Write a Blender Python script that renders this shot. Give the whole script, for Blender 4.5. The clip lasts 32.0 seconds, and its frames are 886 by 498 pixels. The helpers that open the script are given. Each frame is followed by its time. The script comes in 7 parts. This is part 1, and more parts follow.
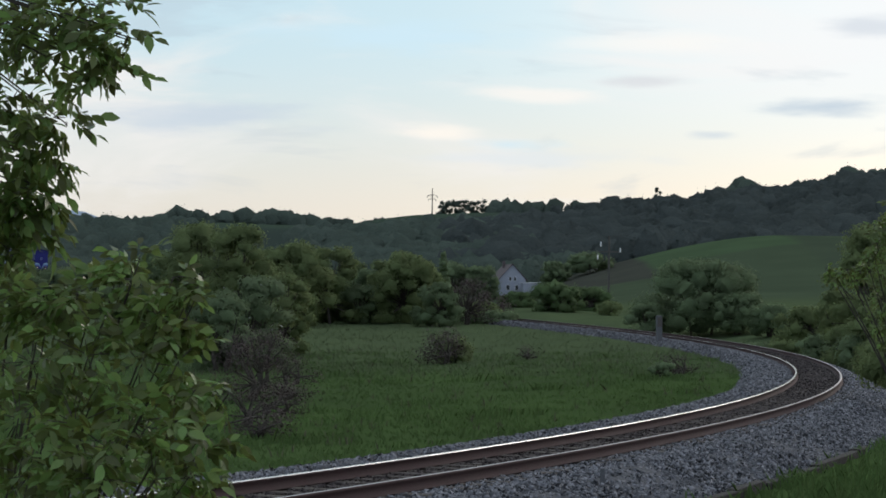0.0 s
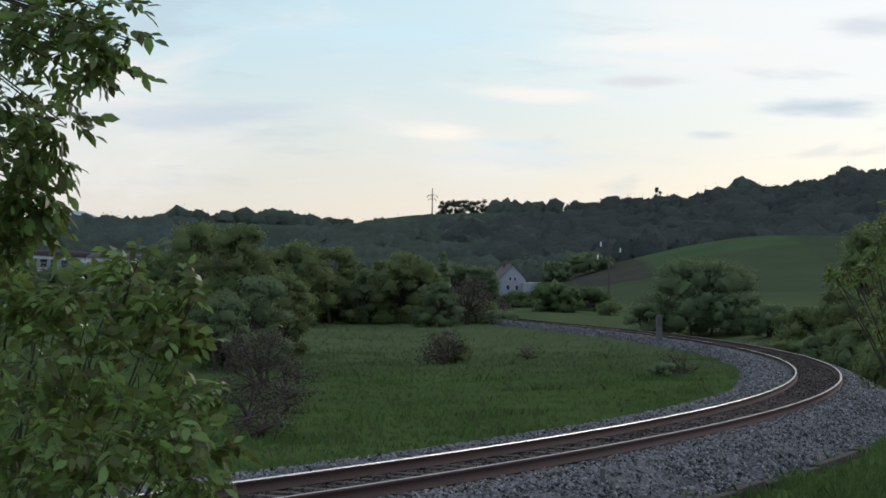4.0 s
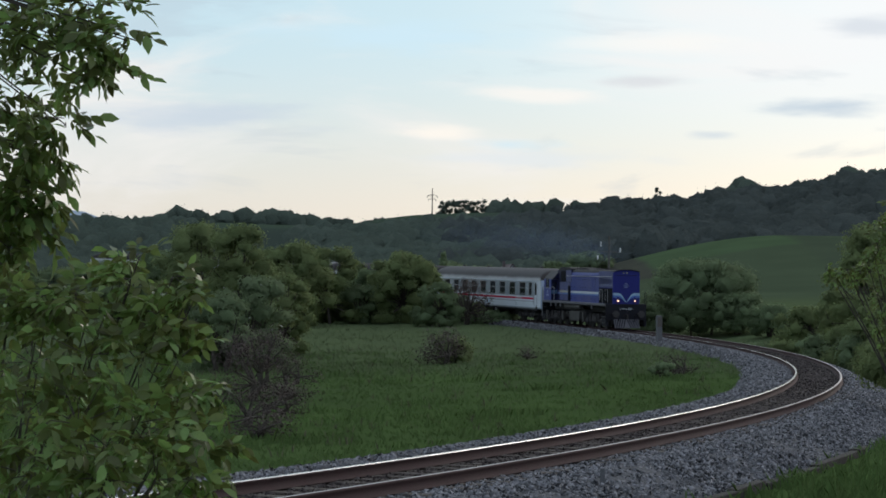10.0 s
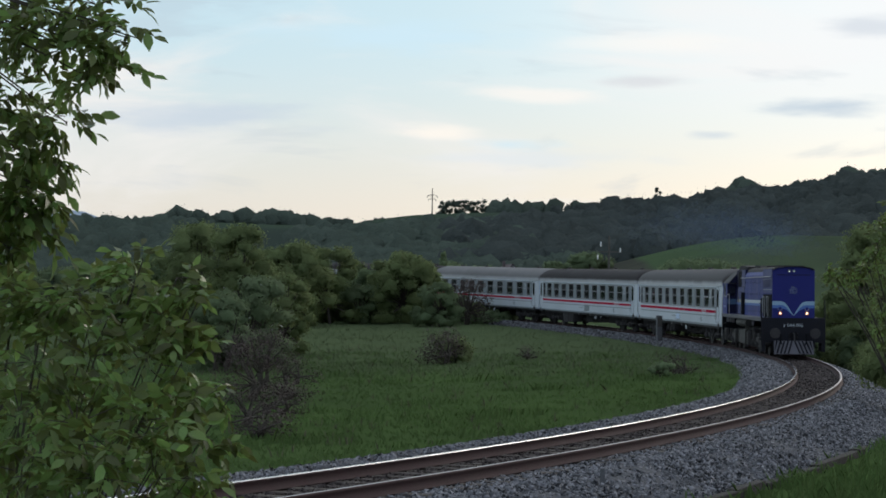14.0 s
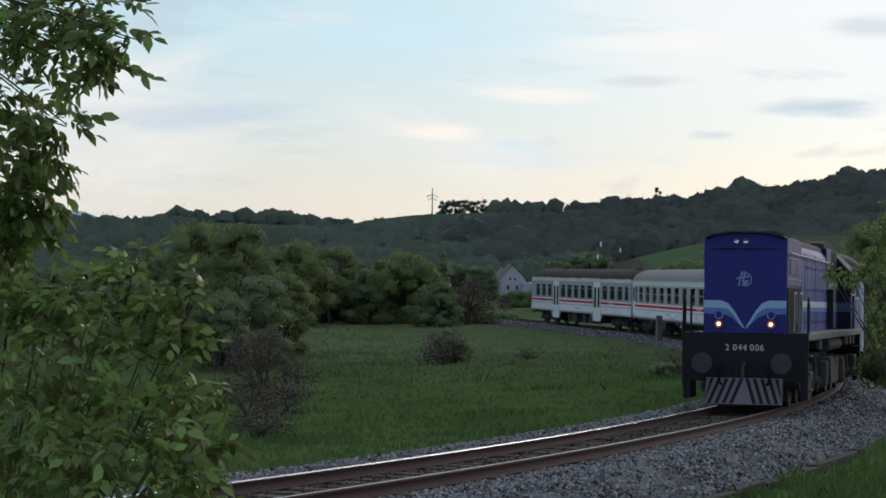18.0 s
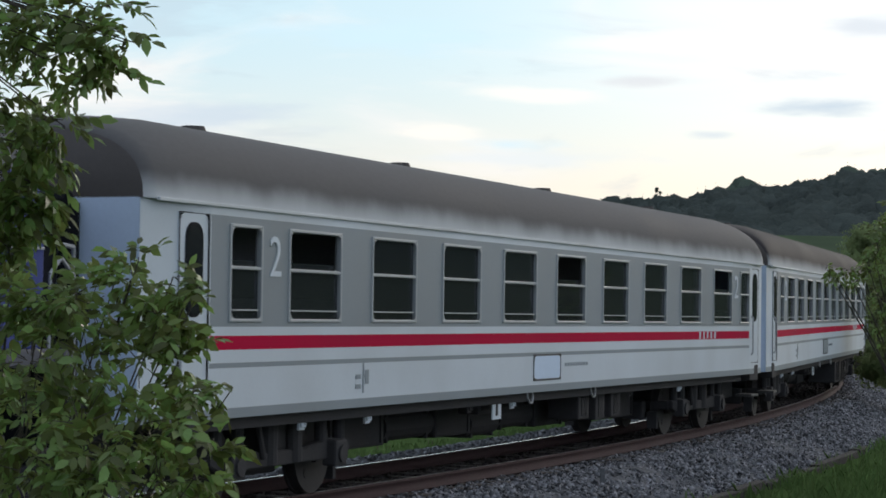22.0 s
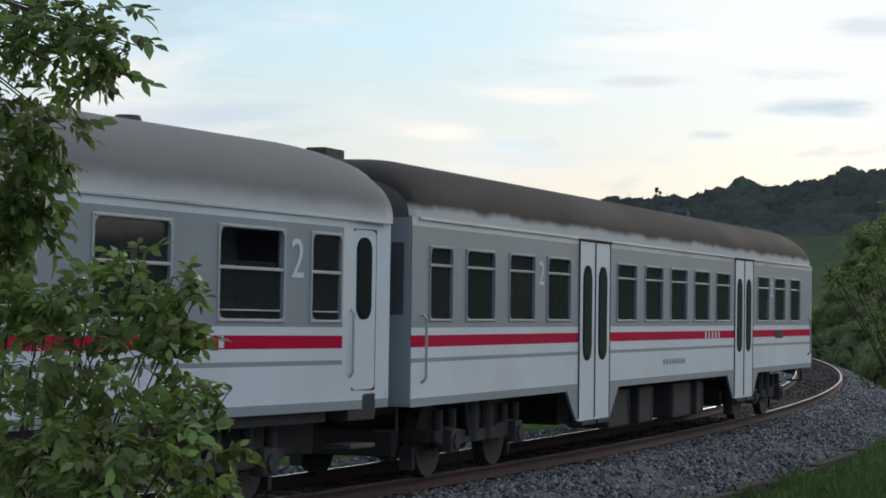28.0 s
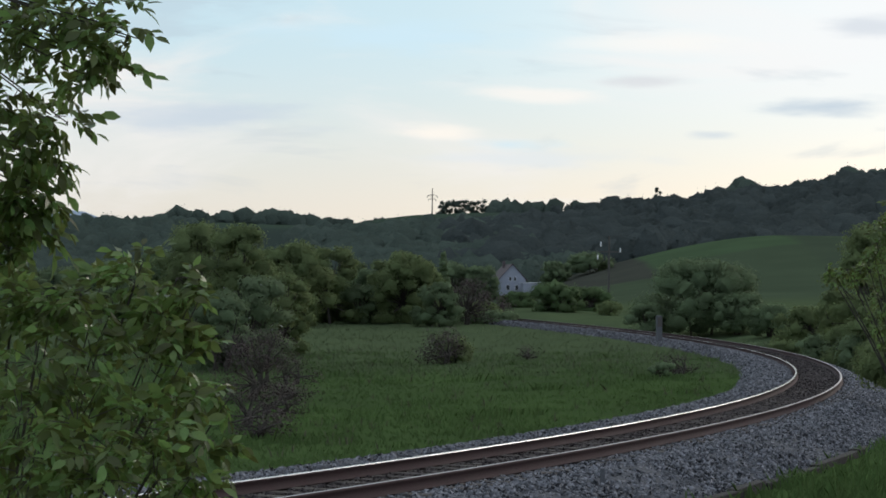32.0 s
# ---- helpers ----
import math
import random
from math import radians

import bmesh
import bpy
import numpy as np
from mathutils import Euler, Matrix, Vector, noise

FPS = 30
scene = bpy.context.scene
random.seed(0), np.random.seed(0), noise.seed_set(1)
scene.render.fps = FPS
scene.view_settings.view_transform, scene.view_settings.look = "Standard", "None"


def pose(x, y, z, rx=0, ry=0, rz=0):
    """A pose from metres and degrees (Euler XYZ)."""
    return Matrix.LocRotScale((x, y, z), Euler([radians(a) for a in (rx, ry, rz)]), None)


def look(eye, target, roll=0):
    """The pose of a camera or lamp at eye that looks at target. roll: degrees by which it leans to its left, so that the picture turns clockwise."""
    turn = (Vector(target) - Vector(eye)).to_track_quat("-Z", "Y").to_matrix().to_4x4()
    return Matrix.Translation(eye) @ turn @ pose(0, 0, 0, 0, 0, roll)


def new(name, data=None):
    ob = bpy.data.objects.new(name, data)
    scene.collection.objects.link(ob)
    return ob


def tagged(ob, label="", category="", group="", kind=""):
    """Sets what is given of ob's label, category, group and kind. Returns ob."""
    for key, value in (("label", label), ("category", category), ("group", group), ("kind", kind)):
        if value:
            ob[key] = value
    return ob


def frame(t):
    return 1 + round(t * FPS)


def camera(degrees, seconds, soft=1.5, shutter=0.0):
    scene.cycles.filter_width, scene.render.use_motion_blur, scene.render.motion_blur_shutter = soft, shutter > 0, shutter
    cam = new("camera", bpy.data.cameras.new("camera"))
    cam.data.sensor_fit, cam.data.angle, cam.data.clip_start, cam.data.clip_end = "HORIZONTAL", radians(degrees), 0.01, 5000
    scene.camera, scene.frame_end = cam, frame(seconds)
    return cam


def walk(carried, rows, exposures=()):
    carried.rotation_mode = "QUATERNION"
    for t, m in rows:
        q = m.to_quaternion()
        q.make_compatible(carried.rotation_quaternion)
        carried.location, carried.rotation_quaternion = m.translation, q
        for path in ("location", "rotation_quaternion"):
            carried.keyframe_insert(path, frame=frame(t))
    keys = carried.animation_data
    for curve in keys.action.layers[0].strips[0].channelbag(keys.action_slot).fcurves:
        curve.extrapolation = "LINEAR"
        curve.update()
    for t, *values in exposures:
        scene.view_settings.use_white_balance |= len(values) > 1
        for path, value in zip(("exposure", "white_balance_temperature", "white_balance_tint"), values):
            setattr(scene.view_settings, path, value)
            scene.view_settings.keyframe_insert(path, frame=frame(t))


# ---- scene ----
# camera: it stands on the bank beside the curve
EYE = Vector((0.0, 0.0, 2.057))
cam = camera(23.262, 32.0, soft=1.7, shutter=0.06)
VIEW = look(EYE, EYE + Vector((0, math.cos(0.019363), math.sin(0.019363))), 0.651)
walk(cam, [(0.0, VIEW), (32.0, VIEW)], exposures=[(0.0, 0.0), (19.0, 0.0), (21.0, 0.06), (22.0, 0.15), (23.0, 0.11), (24.0, 0.07), (25.0, 0.09), (28.0, 0.08), (29.0, 0.04), (30.3, 0.0), (31.0, -0.03), (32.0, 0.0)])

# ---- the line of the track: length along it, curvature, height ----
S = np.arange(-170.0, 460.0, 1.0)


def curvature(s):
    u = np.clip(s, 0, 225) / 100
    return 0.002814 + 0.006999 * u - 0.005993 * u ** 2 + 0.001504 * u ** 3


_k = curvature(S)
_th = np.concatenate([[0], np.cumsum((_k[1:] + _k[:-1]) / 2)])
_i0 = int(np.argmin(abs(S)))
TH = _th - _th[_i0] + 1.089666
TX = np.concatenate([[0], np.cumsum((np.cos(TH[1:]) + np.cos(TH[:-1])) / 2)])
TY = np.concatenate([[0], np.cumsum((np.sin(TH[1:]) + np.sin(TH[:-1])) / 2)])
TX += -10.459112 - TX[_i0]
TY += 7.73856 - TY[_i0]
_u = np.clip(S, -10, 290) / 100
TZ = -1.5681 * _u + 0.9269 * _u ** 2


def on_track(s, w=0.0, z=0.0):
    """A point of the line at s, w metres to the inner side of the curve and z above the rails."""
    th = np.interp(s, S, TH)
    return Vector((np.interp(s, S, TX) - w * math.sin(th), np.interp(s, S, TY) + w * math.cos(th), np.interp(s, S, TZ) + z))


def nearest_track(x, y):
    """For arrays of places: the length along the line and the distance from it, inner side positive."""
    x, y = np.asarray(x, float).ravel(), np.asarray(y, float).ravel()
    s, w = np.empty_like(x), np.empty_like(x)
    tx, ty, th, ss = TX[::2], TY[::2], TH[::2], S[::2]
    for a in range(0, len(x), 20000):
        b = slice(a, a + 20000)
        i = ((x[b, None] - tx) ** 2 + (y[b, None] - ty) ** 2).argmin(1)
        dx, dy = x[b] - tx[i], y[b] - ty[i]
        c, d = np.cos(th[i]), np.sin(th[i])
        s[b] = ss[i] + np.clip(dx * c + dy * d, -2, 2)
        far = np.hypot(dx, dy)
        side = -dx * d + dy * c
        w[b] = np.where(abs(dx * c + dy * d) > 2, np.sign(side) * far, side)
    return s, w


def smooth(a, b, x):
    t = np.clip((np.asarray(x, float) - a) / (b - a), 0, 1)
    return t * t * (3 - 2 * t)


def waves(x, y, size, seed):
    r = np.random.RandomState(seed)
    out = 0
    for k in range(5):
        a, f, p = r.uniform(0, 6.28), r.uniform(0.6, 1.6) * 6.28 / size, r.uniform(0, 6.28)
        out = out + np.sin((x * math.cos(a) + y * math.sin(a)) * f + p)
    return out / 5


def shoulder_drop(s, w):
    """How far the outer shoulder falls below the plain profile of the bed, past the middle of the bend."""
    return -smooth(44, 66, s) * np.interp(-np.asarray(w, float), [1.2, 1.75, 2.0, 3.0, 3.35], [0, 0.20, 0.26, 0.45, 0.40])


def ground_z(x, y):
    x, y = np.asarray(x, float), np.asarray(y, float)
    shape = x.shape
    s, w = nearest_track(x, y)
    s, w = s.reshape(shape), w.reshape(shape)
    zt = np.interp(s, S, TZ)
    d = abs(w)
    zt = zt * (1 - smooth(8, 40, d) * smooth(100, 160, y))
    lush = smooth(50, 92, s)
    inner = zt - 0.62 + 0.24 * lush - 0.22 * smooth(4, 14, d) + 0.25 * smooth(16, 60, d)
    bank = zt - 0.62 + 0.85 * smooth(4.0, 11.0, d) + 0.2 * smooth(11, 30, d)
    away = zt - 0.62 + 0.5 * smooth(3.5, 9, d) + 0.6 * smooth(9, 60, d)
    # beyond the bend's middle the bank falls off to the outer side
    outer = bank + (away - bank) * smooth(30, 60, y) - 0.45 * smooth(44, 66, s) * (1 - smooth(5, 12, d))
    z = np.where(w > 0, inner, outer)
    lush = np.where(w > 0, lush, 0.0)
    z = z - 0.35 * (1 - smooth(2.2 - 0.7 * lush, 3.3 - 0.9 * lush, d))
    z = z + 0.06 * smooth(4, 8, d) * waves(x, y, 7, 3) + 0.12 * smooth(6, 20, d) * waves(x, y, 23, 4)
    ridge = 29 + 5 * smooth(30, 90, x) + 14.0 * smooth(90, 190, x) + 1.5 * np.exp(-((x - 122) / 14) ** 2) + 2.5 * smooth(-60, 20, x) + 1.2 * waves(x, y * 0, 240, 8) + 2.9 * smooth(-45, -8, x) * (1 - smooth(60, 120, x))
    hill = ridge * smooth(325, 905, y) * (1 - 1.3 * smooth(930, 1700, y))
    knoll = 11.8 * smooth(-5, 58, x) * (1 - 0.5 * smooth(75, 200, x)) * np.exp(-((y - 362) / 72) ** 2)
    far = smooth(230, 320, y)
    return z * (1 - far) + far * (-0.5 + hill + knoll + 0.8 * waves(x, y, 130, 5)) + knoll * (1 - far)


def gz(x, y):
    return float(ground_z(np.array([x]), np.array([y]))[0])


# ---- world and light: a bright evening sky with thin cloud, the sun low behind it ----
SUN_AZ, SUN_EL = 28.0, 14.0
world = bpy.data.worlds.new("evening_sky")
scene.world = world
world.use_nodes = True
wn, wl = world.node_tree.nodes, world.node_tree.links
wn.clear()


sky = wn.new("ShaderNodeTexSky")
sky.sky_type, sky.sun_disc = "NISHITA", False
sky.sun_elevation, sky.sun_rotation = radians(SUN_EL), radians(SUN_AZ)
sky.air_density, sky.dust_density, sky.ozone_density = 1.0, 1.2, 1.5
coord = wn.new("ShaderNodeTexCoord")
sep = wn.new("ShaderNodeSeparateXYZ")
wl.new(coord.outputs["Generated"], sep.inputs[0])
# height-stretched coordinates give long flat clouds near the skyline
stretch = wn.new("ShaderNodeMapping")
stretch.inputs["Scale"].default_value = (9.0, 9.0, 42.0)
stretch.inputs["Location"].default_value = (0.35, 0.0, 0.62)
wl.new(coord.outputs["Generated"], stretch.inputs["Vector"])


def cloud_noise(scale, detail, lo, hi, distortion=0.6):
    n = wn.new("ShaderNodeTexNoise")
    n.inputs["Scale"].default_value, n.inputs["Detail"].default_value = scale, detail
    n.inputs["Roughness"].default_value, n.inputs["Distortion"].default_value = 0.55, distortion
    wl.new(stretch.outputs[0], n.inputs["Vector"])
    r = wn.new("ShaderNodeMapRange")
    r.interpolation_type = "SMOOTHSTEP"
    r.inputs["From Min"].default_value, r.inputs["From Max"].default_value = lo, hi
    wl.new(n.outputs["Fac"], r.inputs["Value"])
    return r.outputs[0]


def mixc(fac, a, b):
    m = wn.new("ShaderNodeMixRGB")
    for sock, v in ((0, fac), (1, a), (2, b)):
        if isinstance(v, bpy.types.NodeSocket):
            wl.new(v, m.inputs[sock])
        else:
            m.inputs[sock].default_value = v if sock == 0 else (*v, 1)
    return m.outputs[0]


def height_mask(lo, hi):
    r = wn.new("ShaderNodeMapRange")
    r.interpolation_type = "SMOOTHSTEP"
    r.inputs["From Min"].default_value, r.inputs["From Max"].default_value = lo, hi
    wl.new(sep.outputs["Z"], r.inputs["Value"])
    return r.outputs[0]


scaled = wn.new("ShaderNodeVectorMath")
scaled.operation = "SCALE"
scaled.inputs["Scale"].default_value = 0.10
wl.new(sky.outputs[0], scaled.inputs[0])
veil = mixc(height_mask(0.02, 0.13), (0.72, 0.70, 0.68), (0.53, 0.74, 0.86))
thin = mixc(0.82, scaled.outputs[0], veil)
white = mixc(cloud_noise(0.6, 6, 0.42, 0.74), thin, (0.87, 0.85, 0.83))
right = wn.new("ShaderNodeMapRange")
right.interpolation_type = "SMOOTHSTEP"
right.inputs["From Min"].default_value, right.inputs["From Max"].default_value = -0.02, 0.24
wl.new(sep.outputs["X"], right.inputs["Value"])
glare = wn.new("ShaderNodeMath")
glare.operation = "MULTIPLY"
wl.new(right.outputs[0], glare.inputs[0])
wl.new(height_mask(0.045, 0.12), glare.inputs[1])
bright = mixc(glare.outputs[0], white, (0.90, 0.92, 0.93))
grey_amount = wn.new("ShaderNodeMath")
grey_amount.operation = "MULTIPLY"
grey_amount.inputs[1].default_value = 0.35
wl.new(cloud_noise(1.1, 5, 0.54, 0.70, 0.4), grey_amount.inputs[0])
grey = mixc(grey_amount.outputs[0], bright, (0.46, 0.54, 0.62))
# flat banks of blue-grey cloud low over the hills
fray = wn.new("ShaderNodeTexNoise")
fray.inputs["Scale"].default_value, fray.inputs["Detail"].default_value = 3.0, 6
wl.new(stretch.outputs[0], fray.inputs["Vector"])


def cloud_bank(colour, x, z, half_x, half_z, amount, below):
    off = wn.new("ShaderNodeVectorMath")
    off.operation = "SUBTRACT"
    off.inputs[1].default_value = (x, 1.0, z)
    wl.new(coord.outputs["Generated"], off.inputs[0])
    sq = wn.new("ShaderNodeVectorMath")
    sq.operation = "MULTIPLY"
    sq.inputs[1].default_value = (1 / half_x, 0.0, 1 / half_z)
    wl.new(off.outputs[0], sq.inputs[0])
    ln = wn.new("ShaderNodeVectorMath")
    ln.operation = "LENGTH"
    wl.new(sq.outputs[0], ln.inputs[0])
    ad = wn.new("ShaderNodeMath")
    ad.operation = "MULTIPLY_ADD"
    ad.inputs[1].default_value = 2.2
    wl.new(fray.outputs["Fac"], ad.inputs[0])
    wl.new(ln.outputs["Value"], ad.inputs[2])
    mr = wn.new("ShaderNodeMapRange")
    mr.interpolation_type = "SMOOTHSTEP"
    mr.inputs["From Min"].default_value, mr.inputs["From Max"].default_value = 2.5, 1.2
    mr.inputs["To Max"].default_value = amount
    wl.new(ad.outputs[0], mr.inputs["Value"])
    return mixc(mr.outputs[0], below, colour)


for bank in (((0.55, 0.64, 0.74), -0.117, 0.079, 0.050, 0.0075, 0.7), ((0.50, 0.60, 0.70), 0.176, 0.086, 0.030, 0.0045, 0.8), ((0.58, 0.64, 0.72), 0.195, 0.122, 0.022, 0.006, 0.6), ((0.70, 0.78, 0.84), 0.045, 0.062, 0.05, 0.005, 0.5), ((0.66, 0.66, 0.70), 0.089, 0.098, 0.024, 0.003, 0.6), ((0.58, 0.66, 0.74), 0.125, 0.073, 0.012, 0.0025, 0.6), ((1.0, 0.93, 0.84), -0.005, 0.073, 0.022, 0.004, 0.7), ((0.98, 0.92, 0.86), 0.042, 0.091, 0.030, 0.004, 0.6), ((0.62, 0.80, 0.90), 0.030, 0.068, 0.022, 0.003, 0.7), ((0.60, 0.80, 0.92), -0.02, 0.118, 0.06, 0.008, 0.6), ((0.97, 0.93, 0.88), 0.10, 0.115, 0.05, 0.005, 0.5)):
    grey = cloud_bank(bank[0], *bank[1:], grey)
# the sky away from the low sun, and overhead, is dimmer
away = wn.new("ShaderNodeMapRange")
away.interpolation_type = "SMOOTHSTEP"
away.inputs["From Min"].default_value, away.inputs["From Max"].default_value = -0.7, 0.9
wl.new(sep.outputs["Y"], away.inputs["Value"])
dim = mixc(away.outputs[0], (0.40, 0.49, 0.62), grey)
floor_mix = mixc(height_mask(-0.12, 0.0), (0.04, 0.045, 0.04), dim)
bg = wn.new("ShaderNodeBackground")
bg.inputs["Strength"].default_value = 1.05
wl.new(floor_mix, bg.inputs["Color"])
wout = wn.new("ShaderNodeOutputWorld")
wl.new(bg.outputs[0], wout.inputs["Surface"])

sun = new("sun", bpy.data.lights.new("sun", "SUN"))
sun.data.energy, sun.data.angle, sun.data.color = 0.4, radians(20), (1.0, 0.9, 0.78)
_sd = Vector((math.sin(radians(SUN_AZ)) * math.cos(radians(SUN_EL)), math.cos(radians(SUN_AZ)) * math.cos(radians(SUN_EL)), math.sin(radians(SUN_EL))))
sun.matrix_world = look((0, 0, 60), Vector((0, 0, 60)) - _sd)

# ---- materials ----


def material(name, base, rough=0.7, metal=0.0, vary=0.18, scale=6.0, fine=60.0, bump=0.15, dirt=None, dirt_amount=0.35, spec=0.4, per_piece=0.0, island=0.0, coords="Object", stretch_by=(1, 1, 1)):
    """A surface with grain and stains: two sizes of noise on its colour, roughness and relief."""
    m = bpy.data.materials.new(name)
    m.use_nodes = True
    n, l = m.node_tree.nodes, m.node_tree.links
    b = n["Principled BSDF"]
    b.inputs["Metallic"].default_value = metal
    b.inputs["Specular IOR Level"].default_value = spec
    tc = n.new("ShaderNodeTexCoord")
    mp = n.new("ShaderNodeMapping")
    mp.inputs["Scale"].default_value = stretch_by
    l.new(tc.outputs[coords], mp.inputs["Vector"])

    def noise_tex(sc, det):
        t = n.new("ShaderNodeTexNoise")
        t.inputs["Scale"].default_value, t.inputs["Detail"].default_value = sc, det
        l.new(mp.outputs[0], t.inputs["Vector"])
        return t.outputs["Fac"]

    big, small = noise_tex(scale, 5), noise_tex(fine, 3)
    hsv = n.new("ShaderNodeHueSaturation")
    hsv.inputs["Color"].default_value = (*base, 1)
    add = n.new("ShaderNodeMath")
    add.operation = "MULTIPLY_ADD"
    add.inputs[1].default_value, add.inputs[2].default_value = vary * 2.2, 1 - vary * 1.1
    l.new(big, add.inputs[0])
    add2 = n.new("ShaderNodeMath")
    add2.operation = "MULTIPLY_ADD"
    add2.inputs[1].default_value = vary
    l.new(small, add2.inputs[0])
    l.new(add.outputs[0], add2.inputs[2])
    value = add2.outputs[0]
    if per_piece or island:
        if island:
            g = n.new("ShaderNodeNewGeometry")
            rnd, amount = g.outputs["Random Per Island"], island
        else:
            g = n.new("ShaderNodeObjectInfo")
            rnd, amount = g.outputs["Random"], per_piece
        pm = n.new("ShaderNodeMath")
        pm.operation = "MULTIPLY_ADD"
        pm.inputs[1].default_value, pm.inputs[2].default_value = amount * 2, 1 - amount
        l.new(rnd, pm.inputs[0])
        mm = n.new("ShaderNodeMath")
        mm.operation = "MULTIPLY"
        l.new(pm.outputs[0], mm.inputs[0])
        l.new(value, mm.inputs[1])
        value = mm.outputs[0]
        hm = n.new("ShaderNodeMath")
        hm.operation = "MULTIPLY_ADD"
        hm.inputs[1].default_value, hm.inputs[2].default_value = amount * 0.12, 0.5 - amount * 0.06
        l.new(rnd, hm.inputs[0])
        l.new(hm.outputs[0], hsv.inputs["Hue"])
    l.new(value, hsv.inputs["Value"])
    colour = hsv.outputs[0]
    if dirt:
        st = noise_tex(scale * 0.45, 6)
        rm = n.new("ShaderNodeMapRange")
        rm.inputs["From Min"].default_value, rm.inputs["From Max"].default_value = 0.45, 0.75
        rm.inputs["To Max"].default_value = dirt_amount
        l.new(st, rm.inputs["Value"])
        mx = n.new("ShaderNodeMixRGB")
        mx.inputs[2].default_value = (*dirt, 1)
        l.new(rm.outputs[0], mx.inputs[0])
        l.new(colour, mx.inputs[1])
        colour = mx.outputs[0]
    l.new(colour, b.inputs["Base Color"])
    rr = n.new("ShaderNodeMath")
    rr.operation = "MULTIPLY_ADD"
    rr.inputs[1].default_value, rr.inputs[2].default_value = 0.25, rough - 0.12
    l.new(big, rr.inputs[0])
    l.new(rr.outputs[0], b.inputs["Roughness"])
    if bump:
        bp = n.new("ShaderNodeBump")
        bp.inputs["Strength"].default_value, bp.inputs["Distance"].default_value = bump, 0.02
        l.new(small, bp.inputs["Height"])
        l.new(bp.outputs[0], b.inputs["Normal"])
    return m


def leaf_material(name, base, vary=0.45, through_light=0.35, rough=0.55, patch=1.5, patchy=0.25, spec=0.25):
    m = material(name, base, rough, 0, patchy, patch, 30 * patch, 0.0, island=vary, spec=spec)
    n, l = m.node_tree.nodes, m.node_tree.links
    b = n["Principled BSDF"]
    tr = n.new("ShaderNodeBsdfTranslucent")
    src = b.inputs["Base Color"].links[0].from_socket
    l.new(src, tr.inputs["Color"])
    mix = n.new("ShaderNodeMixShader")
    mix.inputs[0].default_value = through_light
    l.new(b.outputs[0], mix.inputs[1])
    l.new(tr.outputs[0], mix.inputs[2])
    l.new(mix.outputs[0], n["Material Output"].inputs["Surface"])
    return m


def glass_material(name, base, alpha, rough=0.06):
    m = bpy.data.materials.new(name)
    m.use_nodes = True
    b = m.node_tree.nodes["Principled BSDF"]
    b.inputs["Base Color"].default_value = (*base, 1)
    b.inputs["Roughness"].default_value, b.inputs["Alpha"].default_value = rough, alpha
    b.inputs["Specular IOR Level"].default_value = 0.5
    return m


def glow_material(name, colour, strength):
    m = bpy.data.materials.new(name)
    m.use_nodes = True
    b = m.node_tree.nodes["Principled BSDF"]
    b.inputs["Base Color"].default_value = (0.8, 0.8, 0.8, 1)
    b.inputs["Emission Color"].default_value = (*colour, 1)
    b.inputs["Emission Strength"].default_value = strength
    return m


